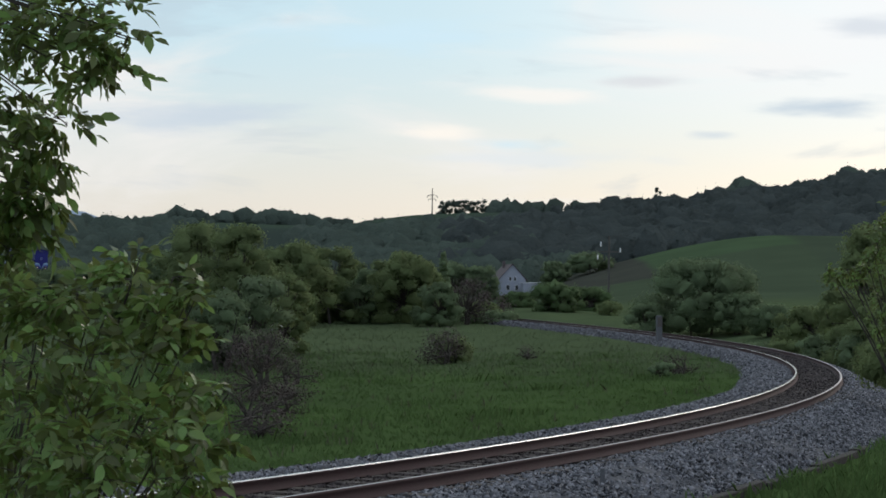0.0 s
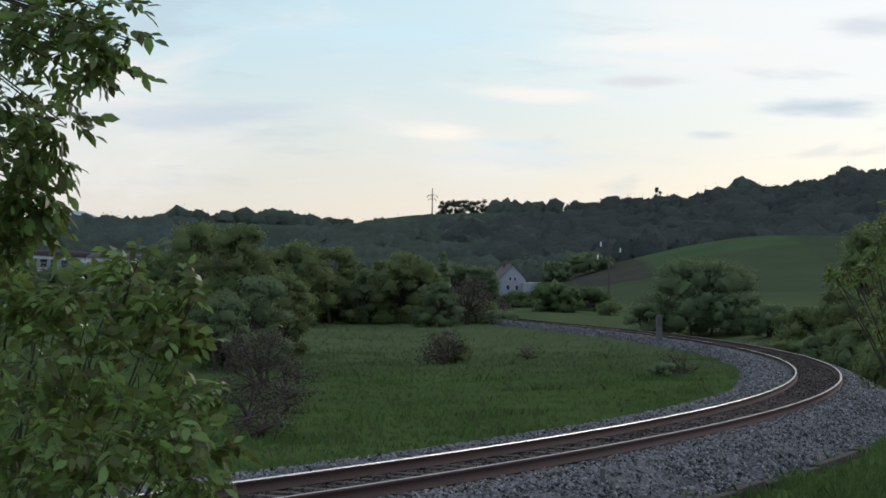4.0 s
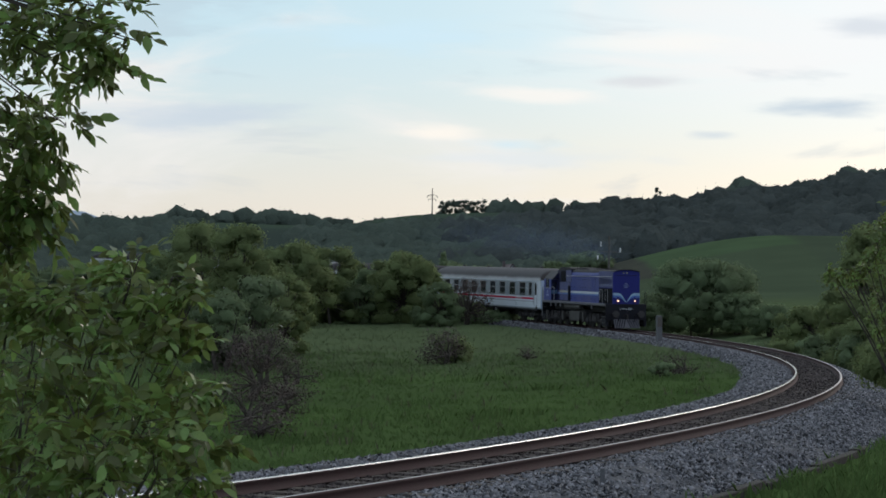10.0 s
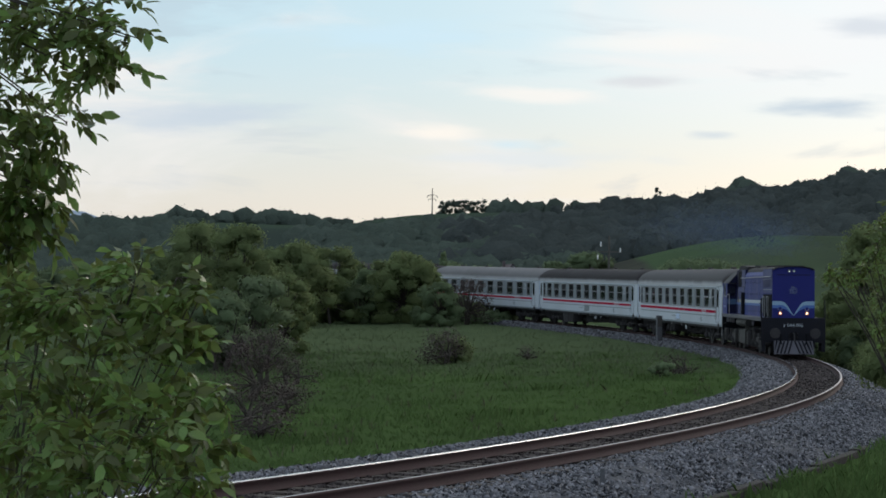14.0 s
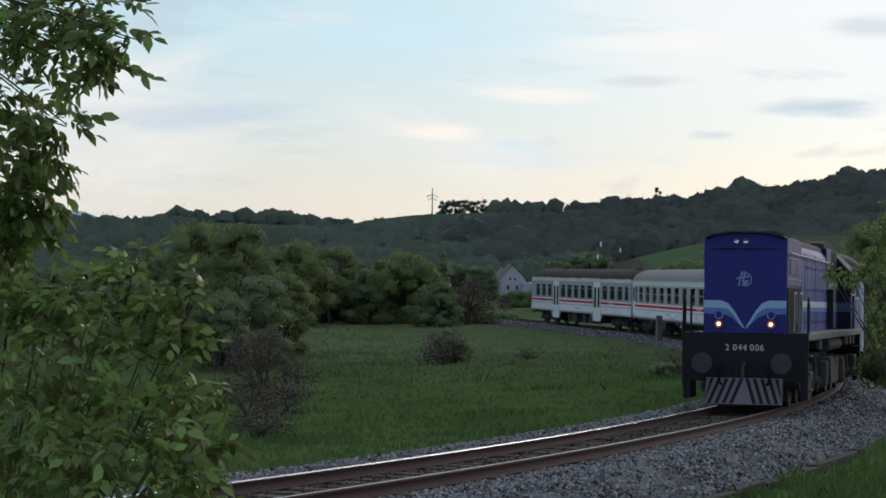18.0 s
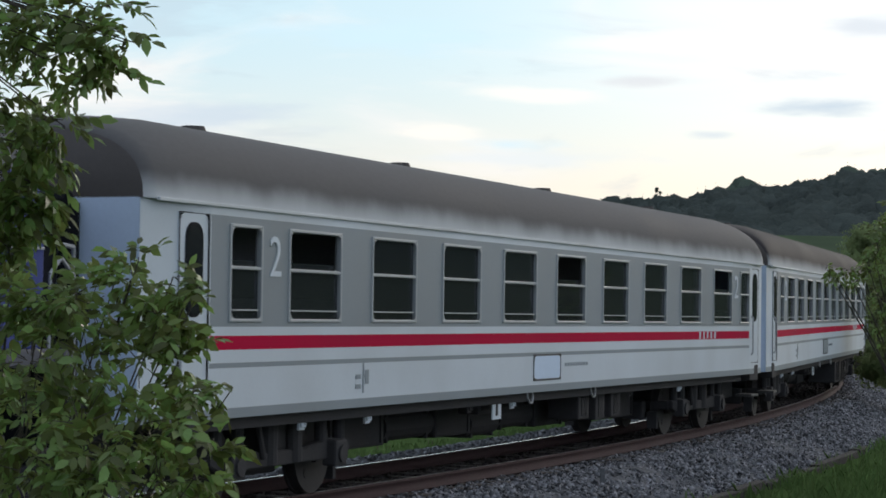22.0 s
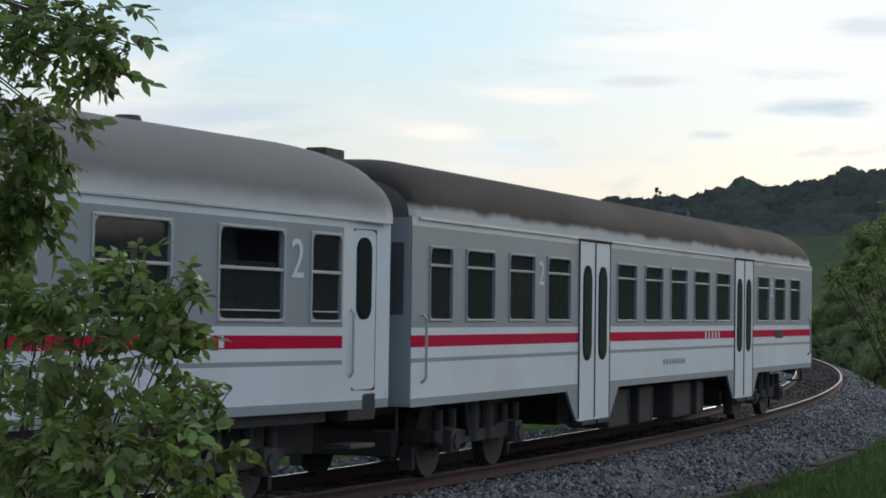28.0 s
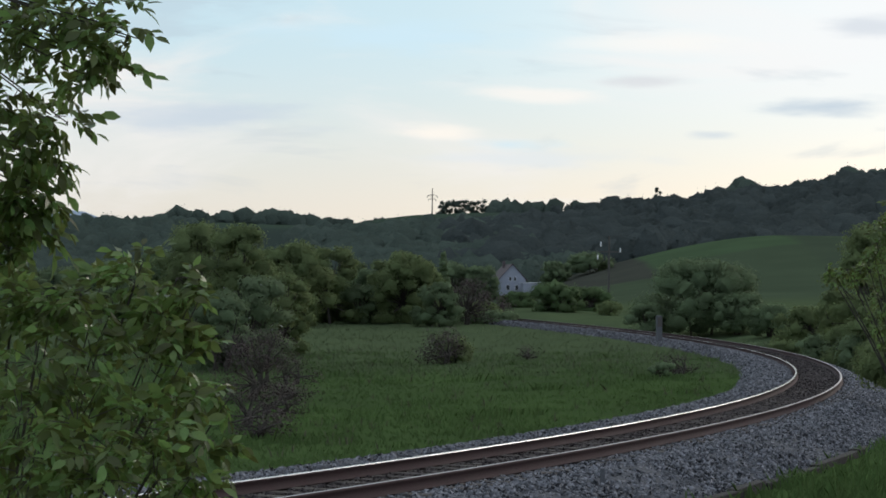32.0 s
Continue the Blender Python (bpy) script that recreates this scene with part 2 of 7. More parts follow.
def ground_material():
    """Meadow turf, lush near the line and rank and olive towards the trees, then the fields of the knoll and the hill."""
    m = material("meadow_ground", (0.056, 0.088, 0.030), 0.95, 0, 0.35, 0.22, 2.4, 0.7, dirt=(0.052, 0.076, 0.034), dirt_amount=0.6, spec=0.0)
    n, l = m.node_tree.nodes, m.node_tree.links
    b = n["Principled BSDF"]
    tc = n.new("ShaderNodeTexCoord")
    sx = n.new("ShaderNodeSeparateXYZ")
    l.new(tc.outputs["Object"], sx.inputs[0])

    def noise_at(scale, detail):
        t = n.new("ShaderNodeTexNoise")
        t.inputs["Scale"].default_value, t.inputs["Detail"].default_value = scale, detail
        l.new(tc.outputs["Object"], t.inputs["Vector"])
        return t.outputs["Fac"]

    def line(a, c, fray):
        """a * x + c * y, with a frayed edge."""
        m1 = n.new("ShaderNodeMath")
        m1.operation = "MULTIPLY"
        m1.inputs[1].default_value = a
        l.new(sx.outputs["X"], m1.inputs[0])
        m2 = n.new("ShaderNodeMath")
        m2.operation = "MULTIPLY_ADD"
        m2.inputs[1].default_value = c
        l.new(sx.outputs["Y"], m2.inputs[0])
        l.new(m1.outputs[0], m2.inputs[2])
        m3 = n.new("ShaderNodeMath")
        m3.operation = "MULTIPLY_ADD"
        m3.inputs[1].default_value = fray
        l.new(edge, m3.inputs[0])
        l.new(m2.outputs[0], m3.inputs[2])
        return m3.outputs[0]

    def ramp(value, lo, hi, most=1.0):
        r = n.new("ShaderNodeMapRange")
        r.interpolation_type = "SMOOTHSTEP"
        r.inputs["From Min"].default_value, r.inputs["From Max"].default_value = lo, hi
        r.inputs["To Max"].default_value = most
        l.new(value, r.inputs["Value"])
        return r.outputs[0]

    def over(fac, below, colour):
        x = n.new("ShaderNodeMixRGB")
        l.new(fac, x.inputs[0])
        l.new(below, x.inputs[1])
        if isinstance(colour, tuple):
            x.inputs[2].default_value = (*colour, 1)
        else:
            l.new(colour, x.inputs[2])
        return x.outputs[0]

    def crop(lo, hi, scale):
        c = n.new("ShaderNodeValToRGB")
        c.color_ramp.elements[0].position, c.color_ramp.elements[1].position = 0.38, 0.62
        c.color_ramp.elements[0].color, c.color_ramp.elements[1].color = (*lo, 1), (*hi, 1)
        l.new(noise_at(scale, 5), c.inputs[0])
        return c.outputs[0]

    edge = noise_at(0.05, 4)
    col = b.inputs["Base Color"].links[0].from_socket
    # rank olive grass from the middle of the meadow to the trees
    col = over(ramp(line(0.0, 1.0, 40.0), 92, 128, 0.8), col, crop((0.082, 0.104, 0.056), (0.098, 0.124, 0.064), 0.35))
    # the knoll: a dull pasture, a bright young crop along its crest, a ploughed strip at its foot
    col = over(ramp(line(0.0, 1.0, 10.0), 245, 275), col, crop((0.064, 0.084, 0.050), (0.078, 0.102, 0.060), 0.06))
    bright = ramp(line(-0.33, 1.0, 4.0), 318.0, 320.5)
    col = over(bright, col, crop((0.068, 0.100, 0.052), (0.078, 0.116, 0.060), 0.10))
    col = over(ramp(line(1.0, 0.0, 6.0), 57.0, 60.0, 0.85), col, crop((0.060, 0.076, 0.050), (0.070, 0.090, 0.056), 0.08))
    brown = n.new("ShaderNodeMath")
    brown.operation = "MULTIPLY"
    l.new(ramp(line(-1.0, 0.0, 4.0), -31.5, -29.5), brown.inputs[0])
    l.new(ramp(line(0.35, 1.0, 6.0), 328, 331), brown.inputs[1])
    col = over(brown.outputs[0], col, crop((0.060, 0.062, 0.050), (0.070, 0.072, 0.056), 0.15))
    # the ground of the far hill turns darker and greyer with distance
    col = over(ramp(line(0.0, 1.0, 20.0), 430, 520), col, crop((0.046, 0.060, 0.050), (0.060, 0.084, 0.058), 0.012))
    l.new(col, b.inputs["Base Color"])
    return m


M_GROUND = ground_material()
M_GRASS = leaf_material("grass_blades", (0.098, 0.156, 0.050), 0.14, 0.35, 0.8, 0.12, 0.45, 0.03)
M_RANK = leaf_material("rank_olive_grass", (0.125, 0.158, 0.080), 0.2, 0.3, 0.85, 0.12, 0.4, 0.03)
M_DRYGRASS = leaf_material("dry_stalks", (0.10, 0.085, 0.055), 0.35, 0.15, 0.8)
M_BALLAST = material("ballast_bed", (0.095, 0.094, 0.100), 0.95, 0, 0.3, 5, 40, 0.8, spec=0.15)
M_BED_DARK = material("oily_ballast_bed", (0.042, 0.036, 0.036), 0.95, 0, 0.3, 5, 40, 0.8, spec=0.15)
M_STONE = material("crushed_stone", (0.162, 0.160, 0.170), 0.95, 0, 0.25, 8, 60, 0.3, island=0.55, spec=0.15)
M_STONE_DARK = material("oily_stone", (0.066, 0.054, 0.052), 0.95, 0, 0.25, 8, 60, 0.3, island=0.55, spec=0.15)
M_SLEEPER = material("tarred_wood", (0.055, 0.042, 0.035), 0.85, 0, 0.3, 4, 50, 0.4, per_piece=0.3, stretch_by=(1, 6, 6))
M_RAIL = material("rusty_rail_web", (0.056, 0.030, 0.029), 0.85, 0.1, 0.3, 4, 60, 0.3)
M_RAILTOP_DULL = material("dull_rail_head", (0.30, 0.27, 0.275), 0.4, 0.9, 0.15, 3, 40, 0.05)
M_RAILTOP = material("polished_rail_head", (0.58, 0.58, 0.60), 0.17, 1.0, 0.08, 3, 40, 0.02)
M_LEAF_NEAR = leaf_material("walnut_leaves", (0.152, 0.198, 0.058), 0.6, 0.46, 0.33, 2.0, 0.3, 0.4)
M_LEAF_MID = leaf_material("tree_leaves", (0.186, 0.228, 0.098), 0.14, 0.5, 0.75, 0.35, 0.35, 0.06)
M_LEAF_DARK = leaf_material("shrub_leaves", (0.166, 0.216, 0.112), 0.14, 0.45, 0.75, 0.4, 0.35, 0.06)
M_LEAF_LIGHT = leaf_material("young_leaves", (0.115, 0.165, 0.070), 0.2, 0.4, 0.75, 0.4, 0.3, 0.06)
# darker copy of the far leaves, with the hill's shade in its colour
M_LEAF_FAR_SHADED = leaf_material("dark_beech_leaves", (0.062, 0.072, 0.066), 0.10, 0.2, 0.85, 0.05, 0.4, 0.03)
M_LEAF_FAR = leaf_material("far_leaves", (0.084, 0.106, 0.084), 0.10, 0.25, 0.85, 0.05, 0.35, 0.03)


def clumped(m, scale, deep):
    """Relief of leaf clumps on crowns that stand far off."""
    n, l = m.node_tree.nodes, m.node_tree.links
    tc = n.new("ShaderNodeTexCoord")
    ns = n.new("ShaderNodeTexNoise")
    ns.inputs["Scale"].default_value, ns.inputs["Detail"].default_value, ns.inputs["Roughness"].default_value = scale, 4, 0.65
    l.new(tc.outputs["Object"], ns.inputs["Vector"])
    bp = n.new("ShaderNodeBump")
    bp.inputs["Strength"].default_value, bp.inputs["Distance"].default_value = 1.0, deep
    l.new(ns.outputs["Fac"], bp.inputs["Height"])
    l.new(bp.outputs[0], n["Principled BSDF"].inputs["Normal"])


clumped(M_LEAF_FAR, 0.6, 0.6)
clumped(M_LEAF_FAR_SHADED, 0.6, 0.5)
M_BLOSSOM = leaf_material("white_blossom", (0.55, 0.55, 0.5), 0.2, 0.2)
M_TWIG = material("dry_twigs", (0.085, 0.062, 0.055), 0.9, 0, 0.3, 8, 60, 0.2, island=0.3)
M_BARK = material("bark", (0.07, 0.058, 0.046), 0.95, 0, 0.35, 5, 40, 0.8, stretch_by=(4, 4, 1))


# ---- making parts ----
def finish(me, material_or_list, smooth_faces=False):
    for m in (material_or_list if isinstance(material_or_list, (list, tuple)) else [material_or_list]):
        me.materials.append(m)
    if smooth_faces:
        me.polygons.foreach_set("use_smooth", [True] * len(me.polygons))
    return me


def part(name, bm, material_or_list, parent=None, label="", smooth_faces=False):
    me = bpy.data.meshes.new(name)
    bm.to_mesh(me)
    bm.free()
    ob = new(name, finish(me, material_or_list, smooth_faces))
    ob.parent = parent
    if label:
        tagged(ob, label)
    return ob


def twin(ob, m, parent=None):
    """Another object on the same mesh."""
    o = new(ob.name.split(".")[0], ob.data)
    o.parent = parent or ob.parent
    o.matrix_basis = m
    return o


def raw_mesh(name, verts, faces, mats, smooth_faces=False, slots=None, normals=None):
    """A mesh from computed arrays; faces is an (n, k) array."""
    verts, faces = np.asarray(verts, np.float32), np.asarray(faces, np.int32)
    me = bpy.data.meshes.new(name)
    me.vertices.add(len(verts))
    me.vertices.foreach_set("co", verts.ravel())
    n, k = faces.shape
    me.loops.add(n * k)
    me.loops.foreach_set("vertex_index", faces.ravel())
    me.polygons.add(n)
    me.polygons.foreach_set("loop_start", np.arange(n, dtype=np.int32) * k)
    if slots is not None:
        me.polygons.foreach_set("material_index", np.asarray(slots, np.int32))
    me.update(calc_edges=True)
    me.validate()
    finish(me, mats, smooth_faces or normals is not None)
    if normals is not None:
        me.normals_split_custom_set_from_vertices(normals.tolist())
    return me


def block(bm, x0, x1, y0, y1, z0, z1, bevel=0.0, slot=0, segments=2):
    r = bmesh.ops.create_cube(bm, size=1)
    vs = r["verts"]
    for v in vs:
        v.co = Vector(((x0 + x1) / 2 + v.co.x * (x1 - x0), (y0 + y1) / 2 + v.co.y * (y1 - y0), (z0 + z1) / 2 + v.co.z * (z1 - z0)))
    faces = list({f for v in vs for f in v.link_faces})
    for f in faces:
        f.material_index = slot
    if bevel:
        edges = list({e for v in vs for e in v.link_edges})
        bmesh.ops.bevel(bm, geom=edges, offset=bevel, segments=segments, affect="EDGES", profile=0.6, material=-1)
    return bm


def rod(bm, a, b, r0, r1=None, n=8, slot=0):
    a, b = Vector(a), Vector(b)
    d = b - a
    m = Matrix.Translation((a + b) / 2) @ d.to_track_quat("Z", "Y").to_matrix().to_4x4()
    r = bmesh.ops.create_cone(bm, cap_ends=True, segments=n, radius1=r0, radius2=r0 if r1 is None else r1, depth=d.length, matrix=m)
    for f in {f for v in r["verts"] for f in v.link_faces}:
        f.material_index = slot
    return bm


def pipe(bm, points, r, n=6, slot=0):
    for a, b in zip(points[:-1], points[1:]):
        rod(bm, a, b, r, n=n, slot=slot)
    return bm


def prism(bm, outline, y0, y1, bevel=0.0, slot=0):
    """An outline in x and z, pulled from y0 to y1."""
    a = [bm.verts.new((x, y0, z)) for x, z in outline]
    b = [bm.verts.new((x, y1, z)) for x, z in outline]
    fs = [bm.faces.new(a), bm.faces.new(b[::-1])]
    for i in range(len(a)):
        j = (i + 1) % len(a)
        fs.append(bm.faces.new((a[j], a[i], b[i], b[j])))
    for f in fs:
        f.material_index = slot
    bmesh.ops.recalc_face_normals(bm, faces=fs)
    if bevel:
        bmesh.ops.bevel(bm, geom=list({e for f in fs for e in f.edges}), offset=bevel, segments=2, affect="EDGES", material=-1)
    return bm


def base_of(name, label, category, group="", m=None, kind=""):
    e = tagged(new(name), label, category, group, kind)
    e.empty_display_size = 0.3
    if m is not None:
        e.matrix_basis = m
    return e


# ---- the ground: one sheet to the horizon ----
def lines(bands):
    out = []
    for a, b, step in bands:
        out += list(np.arange(a, b, step))
    return np.array(out + [bands[-1][1]])


def build_ground():
    xs = lines([(-4200, -1000, 200), (-1000, -300, 35), (-300, -90, 8), (-90, -30, 2.5), (-30, 40, 0.7), (40, 100, 2.5), (100, 300, 8), (300, 1000, 35), (1000, 4200, 200)])
    ys = lines([(-900, -100, 80), (-100, -10, 6), (-10, 110, 0.8), (110, 236, 0.8), (236, 260, 2), (260, 460, 5), (460, 1000, 12), (1000, 2000, 60), (2000, 4600, 200)])
    X, Y = np.meshgrid(xs, ys)
    Z = ground_z(X, Y)
    nx, ny = len(xs), len(ys)
    i = np.arange(nx * ny).reshape(ny, nx)
    faces = np.stack([i[:-1, :-1], i[:-1, 1:], i[1:, 1:], i[1:, :-1]], -1).reshape(-1, 4)
    ob = new("ground", raw_mesh("ground", np.stack([X, Y, Z], -1).reshape(-1, 3), faces, M_GROUND, True))
    tagged(ob, "green rolling meadow and hillside ground", "ground", kind="structure")


build_ground()


def sweep(profile, s0, s1, step, close=False):
    """Vertices and faces of a profile of (w, z) pulled along the line."""
    ss = np.arange(s0, s1 + step / 2, step)
    th, x, y, z = (np.interp(ss, S, a) for a in (TH, TX, TY, TZ))
    pr = np.array(profile)
    w, h = pr[:, 0], pr[:, 1]
    V = np.stack([x[:, None] - w * np.sin(th)[:, None], y[:, None] + w * np.cos(th)[:, None], z[:, None] + h + 0 * x[:, None]], -1)
    n, k = V.shape[:2]
    i = np.arange(n * k).reshape(n, k)
    if close:
        j = np.roll(i, -1, 1)
    else:
        j, i = i[:, 1:], i[:, :-1]
    F = np.stack([i[:-1], j[:-1], j[1:], i[1:]], -1).reshape(-1, 4)
    return V.reshape(-1, 3), F


def build_track():
    bed = [(-3.35, -0.78), (-3.0, -0.6), (-2.0, -0.26), (-1.75, -0.19), (-1.2, -0.2), (-0.75, -0.21), (0, -0.2), (0.75, -0.21), (1.2, -0.13), (1.75, -0.10), (2.05, -0.15), (2.8, -0.52), (3.1, -0.8)]
    V, F = sweep(bed, -90, 440, 1.0)
    V[:, 2] += shoulder_drop(np.repeat(np.arange(-90, 440.5, 1.0), len(bed)), np.tile([w for w, z in bed], 531))
    r = np.random.RandomState(4)
    V = V + r.normal(0, 0.018, V.shape)
    tagged(new("ballast_bed", raw_mesh("ballast_bed", V, F[:, ::-1], [M_BALLAST, M_BED_DARK], True, np.where(np.isin(np.arange(len(F)) % (len(bed) - 1), (4, 5, 6, 7)), 1, 0))), "grey crushed stone railway ballast bed on the curve", "ballast", kind="structure")
    head = [(-0.036, -0.008), (-0.030, 0.0), (0.030, 0.0), (0.036, -0.008), (0.036, -0.035), (0.010, -0.05), (0.010, -0.135), (0.07, -0.15), (0.07, -0.165), (-0.07, -0.165), (-0.07, -0.15), (-0.010, -0.135), (-0.010, -0.05), (-0.036, -0.035)]
    for side, top in ((0.753, M_RAILTOP), (-0.753, M_RAILTOP_DULL)):
        V, F = sweep([(w + side, z) for w, z in head], -90, 440, 0.5, True)
        slots = np.where(np.isin(np.arange(len(F)) % len(head), (0, 1) if side > 0 else (1,)), 1, 0)
        tagged(new("rail", raw_mesh("rail", V, F[:, ::-1], [M_RAIL, top], False, slots)), "rusty steel rail with a polished running surface", "rail", "rails of the track", "structure")


build_track()
# ---- the train ----
M_WHITE = material("dull_white_coach_paint", (0.63, 0.67, 0.72), 0.5, 0, 0.07, 0.8, 25, 0.03, dirt=(0.36, 0.35, 0.33), dirt_amount=0.3)
M_GREY = material("grey_coach_paint", (0.255, 0.285, 0.31), 0.5, 0, 0.07, 0.8, 25, 0.03, dirt=(0.18, 0.18, 0.17), dirt_amount=0.3)
M_RED = material("red_stripe_paint", (0.50, 0.008, 0.050), 0.75, 0, 0.08, 1.0, 25, 0.03, dirt=(0.30, 0.02, 0.05), dirt_amount=0.3, spec=0.04)
M_BLUEWHITE = material("pale_blue_end_paint", (0.62, 0.72, 0.88), 0.5, 0, 0.1, 1.0, 25, 0.03, dirt=(0.25, 0.27, 0.3), dirt_amount=0.4)
M_ROOF_DARK = material("brown_black_roof", (0.075, 0.064, 0.06), 0.85, 0, 0.2, 1.2, 18, 0.08, dirt=(0.05, 0.044, 0.042), dirt_amount=0.6, stretch_by=(0.4, 1, 1))
M_ROOF_EDGE = material("pale_roof_edge", (0.50, 0.51, 0.52), 0.5, 0.1, 0.25, 2.0, 14, 0.05, dirt=(0.2, 0.19, 0.18), dirt_amount=0.7, stretch_by=(0.5, 1, 1))


def roof_material(name, soot, pale, z_lo, z_hi, ragged=0.12):
    """Soot on the crown of the roof that thins out in ragged streaks to a pale edge above the gutter: worn metal with
    the sky's sheen put into its colour.
    """
    m = material(name, soot, 0.75, 0, 0.2, 1.2, 18, 0.08, stretch_by=(0.5, 1, 1), spec=0.12)
    n, l = m.node_tree.nodes, m.node_tree.links
    b = n["Principled BSDF"]
    tc = n.new("ShaderNodeTexCoord")
    sx = n.new("ShaderNodeSeparateXYZ")
    l.new(tc.outputs["Object"], sx.inputs[0])
    mp = n.new("ShaderNodeMapping")
    mp.inputs["Scale"].default_value = (0.5, 1, 0.25)
    l.new(tc.outputs["Object"], mp.inputs["Vector"])
    ns = n.new("ShaderNodeTexNoise")
    ns.inputs["Scale"].default_value, ns.inputs["Detail"].default_value = 2.2, 5
    l.new(mp.outputs[0], ns.inputs["Vector"])
    ad = n.new("ShaderNodeMath")
    ad.operation = "MULTIPLY_ADD"
    ad.inputs[1].default_value = ragged
    l.new(ns.outputs["Fac"], ad.inputs[0])
    l.new(sx.outputs["Z"], ad.inputs[2])
    mr = n.new("ShaderNodeMapRange")
    mr.interpolation_type = "SMOOTHSTEP"
    mr.inputs["From Min"].default_value, mr.inputs["From Max"].default_value = z_lo + ragged / 2, z_hi + ragged / 2
    l.new(ad.outputs[0], mr.inputs["Value"])
    mx = n.new("ShaderNodeMixRGB")
    mx.inputs[1].default_value = (*pale, 1)
    l.new(mr.outputs[0], mx.inputs[0])
    l.new(b.inputs["Base Color"].links[0].from_socket, mx.inputs[2])
    l.new(mx.outputs[0], b.inputs["Base Color"])
    return m


M_ROOF_B = roof_material("streaked_grey_roof_shell", (0.105, 0.098, 0.098), (0.58, 0.58, 0.59), 3.10, 3.40, 0.22)
M_ROOF_A = roof_material("sooty_grey_roof_shell", (0.042, 0.036, 0.037), (0.50, 0.50, 0.51), 3.12, 3.38)
M_ROOF_C = roof_material("light_grey_roof_shell", (0.19, 0.18, 0.178), (0.54, 0.54, 0.55), 3.12, 3.38)
M_ROOF_L = roof_material("brown_black_roof_shell", (0.033, 0.028, 0.027), (0.48, 0.48, 0.48), 3.28, 3.40, 0.2)
M_ALU = material("aluminium_window_frame", (0.40, 0.41, 0.42), 0.45, 0.3, 0.1, 3, 30, 0.02)
M_PANE = glass_material("tinted_window_glass", (0.030, 0.033, 0.036), 0.58)
M_PANE_GREY = glass_material("grey_door_glass", (0.030, 0.034, 0.042), 0.9, 0.10)
M_INSIDE = material("dim_coach_lining", (0.33, 0.33, 0.34), 0.8, 0, 0.2, 2, 20, 0.05)
M_UNDER = material("sooty_undergear", (0.046, 0.043, 0.044), 0.8, 0.0, 0.4, 3, 30, 0.2, dirt=(0.060, 0.052, 0.048), dirt_amount=0.5, spec=0.2)
M_UNDER_GREY = material("dusty_grey_box", (0.062, 0.058, 0.056), 0.7, 0.1, 0.3, 2, 30, 0.1, dirt=(0.05, 0.045, 0.04), dirt_amount=0.6)
M_WHEEL = material("worn_wheel_steel", (0.042, 0.037, 0.036), 0.7, 0.2, 0.3, 4, 30, 0.1)
# black for rubber parts, and for plates that paint the dark of openings
M_RUBBER_SHADE = material("black_gangway_rubber", (0.012, 0.012, 0.014), 0.8, 0, 0.2, 4, 30, 0.1, spec=0.08)
M_LBLUE = material("deep_blue_loco_paint", (0.026, 0.030, 0.175), 0.55, 0, 0.12, 0.8, 20, 0.04, dirt=(0.035, 0.034, 0.14), dirt_amount=0.4, spec=0.15)
M_LBLUE2 = material("faded_blue_loco_side", (0.054, 0.070, 0.24), 0.6, 0, 0.16, 0.8, 20, 0.05, dirt=(0.11, 0.104, 0.21), dirt_amount=0.65, spec=0.25, stretch_by=(1.6, 1, 0.35))
# blue darkened to carry the shade of the recess ahead of the cab
M_LSHADE = material("sooty_navy_paint", (0.012, 0.012, 0.045), 0.6, 0, 0.2, 0.8, 20, 0.05, dirt=(0.02, 0.02, 0.03), dirt_amount=0.6, spec=0.15)
M_LIGHTBLUE = material("light_blue_stripe", (0.085, 0.17, 0.44), 0.5, 0, 0.1, 1, 20, 0.03)
# the light blue stripe, dimmed in colour for that shade
M_LSTRIPE_SHADE = material("sooty_blue_stripe", (0.075, 0.13, 0.22), 0.6, 0, 0.15, 1, 20, 0.03, dirt=(0.05, 0.07, 0.11), dirt_amount=0.5, spec=0.1)
M_WING = material("pale_blue_wing_paint", (0.30, 0.44, 0.58), 0.55, 0, 0.1, 1.2, 20, 0.03, spec=0.2)
M_EMBLEM = material("faded_emblem_paint", (0.30, 0.34, 0.56), 0.6, 0, 0.15, 6, 30, 0.02, spec=0.1)
M_CREAM = material("pale_stripe_paint", (0.52, 0.56, 0.60), 0.5, 0, 0.1, 1.2, 20, 0.03, dirt=(0.36, 0.34, 0.28), dirt_amount=0.5)
M_TAN = material("dirty_cream_stripe", (0.38, 0.36, 0.30), 0.6, 0, 0.15, 2.0, 20, 0.04, dirt=(0.24, 0.22, 0.18), dirt_amount=0.6)
M_LBLACK = material("black_frame_paint", (0.013, 0.013, 0.018), 0.7, 0, 0.3, 2, 20, 0.08, dirt=(0.018, 0.016, 0.015), dirt_amount=0.5, spec=0.2)
M_LROOF = material("sooty_loco_roof", (0.030, 0.027, 0.029), 0.85, 0, 0.3, 1.5, 20, 0.1, dirt=(0.032, 0.028, 0.027), dirt_amount=0.5)
M_LPANEL = material("weathered_blue_grey_panel", (0.085, 0.094, 0.20), 0.6, 0, 0.25, 1.6, 20, 0.06, dirt=(0.15, 0.14, 0.19), dirt_amount=0.7, spec=0.2, stretch_by=(1, 1, 0.4))
M_LGREY = material("weathered_grey_panel", (0.105, 0.101, 0.118), 0.6, 0, 0.2, 1.5, 20, 0.08, dirt=(0.11, 0.10, 0.11), dirt_amount=0.5)
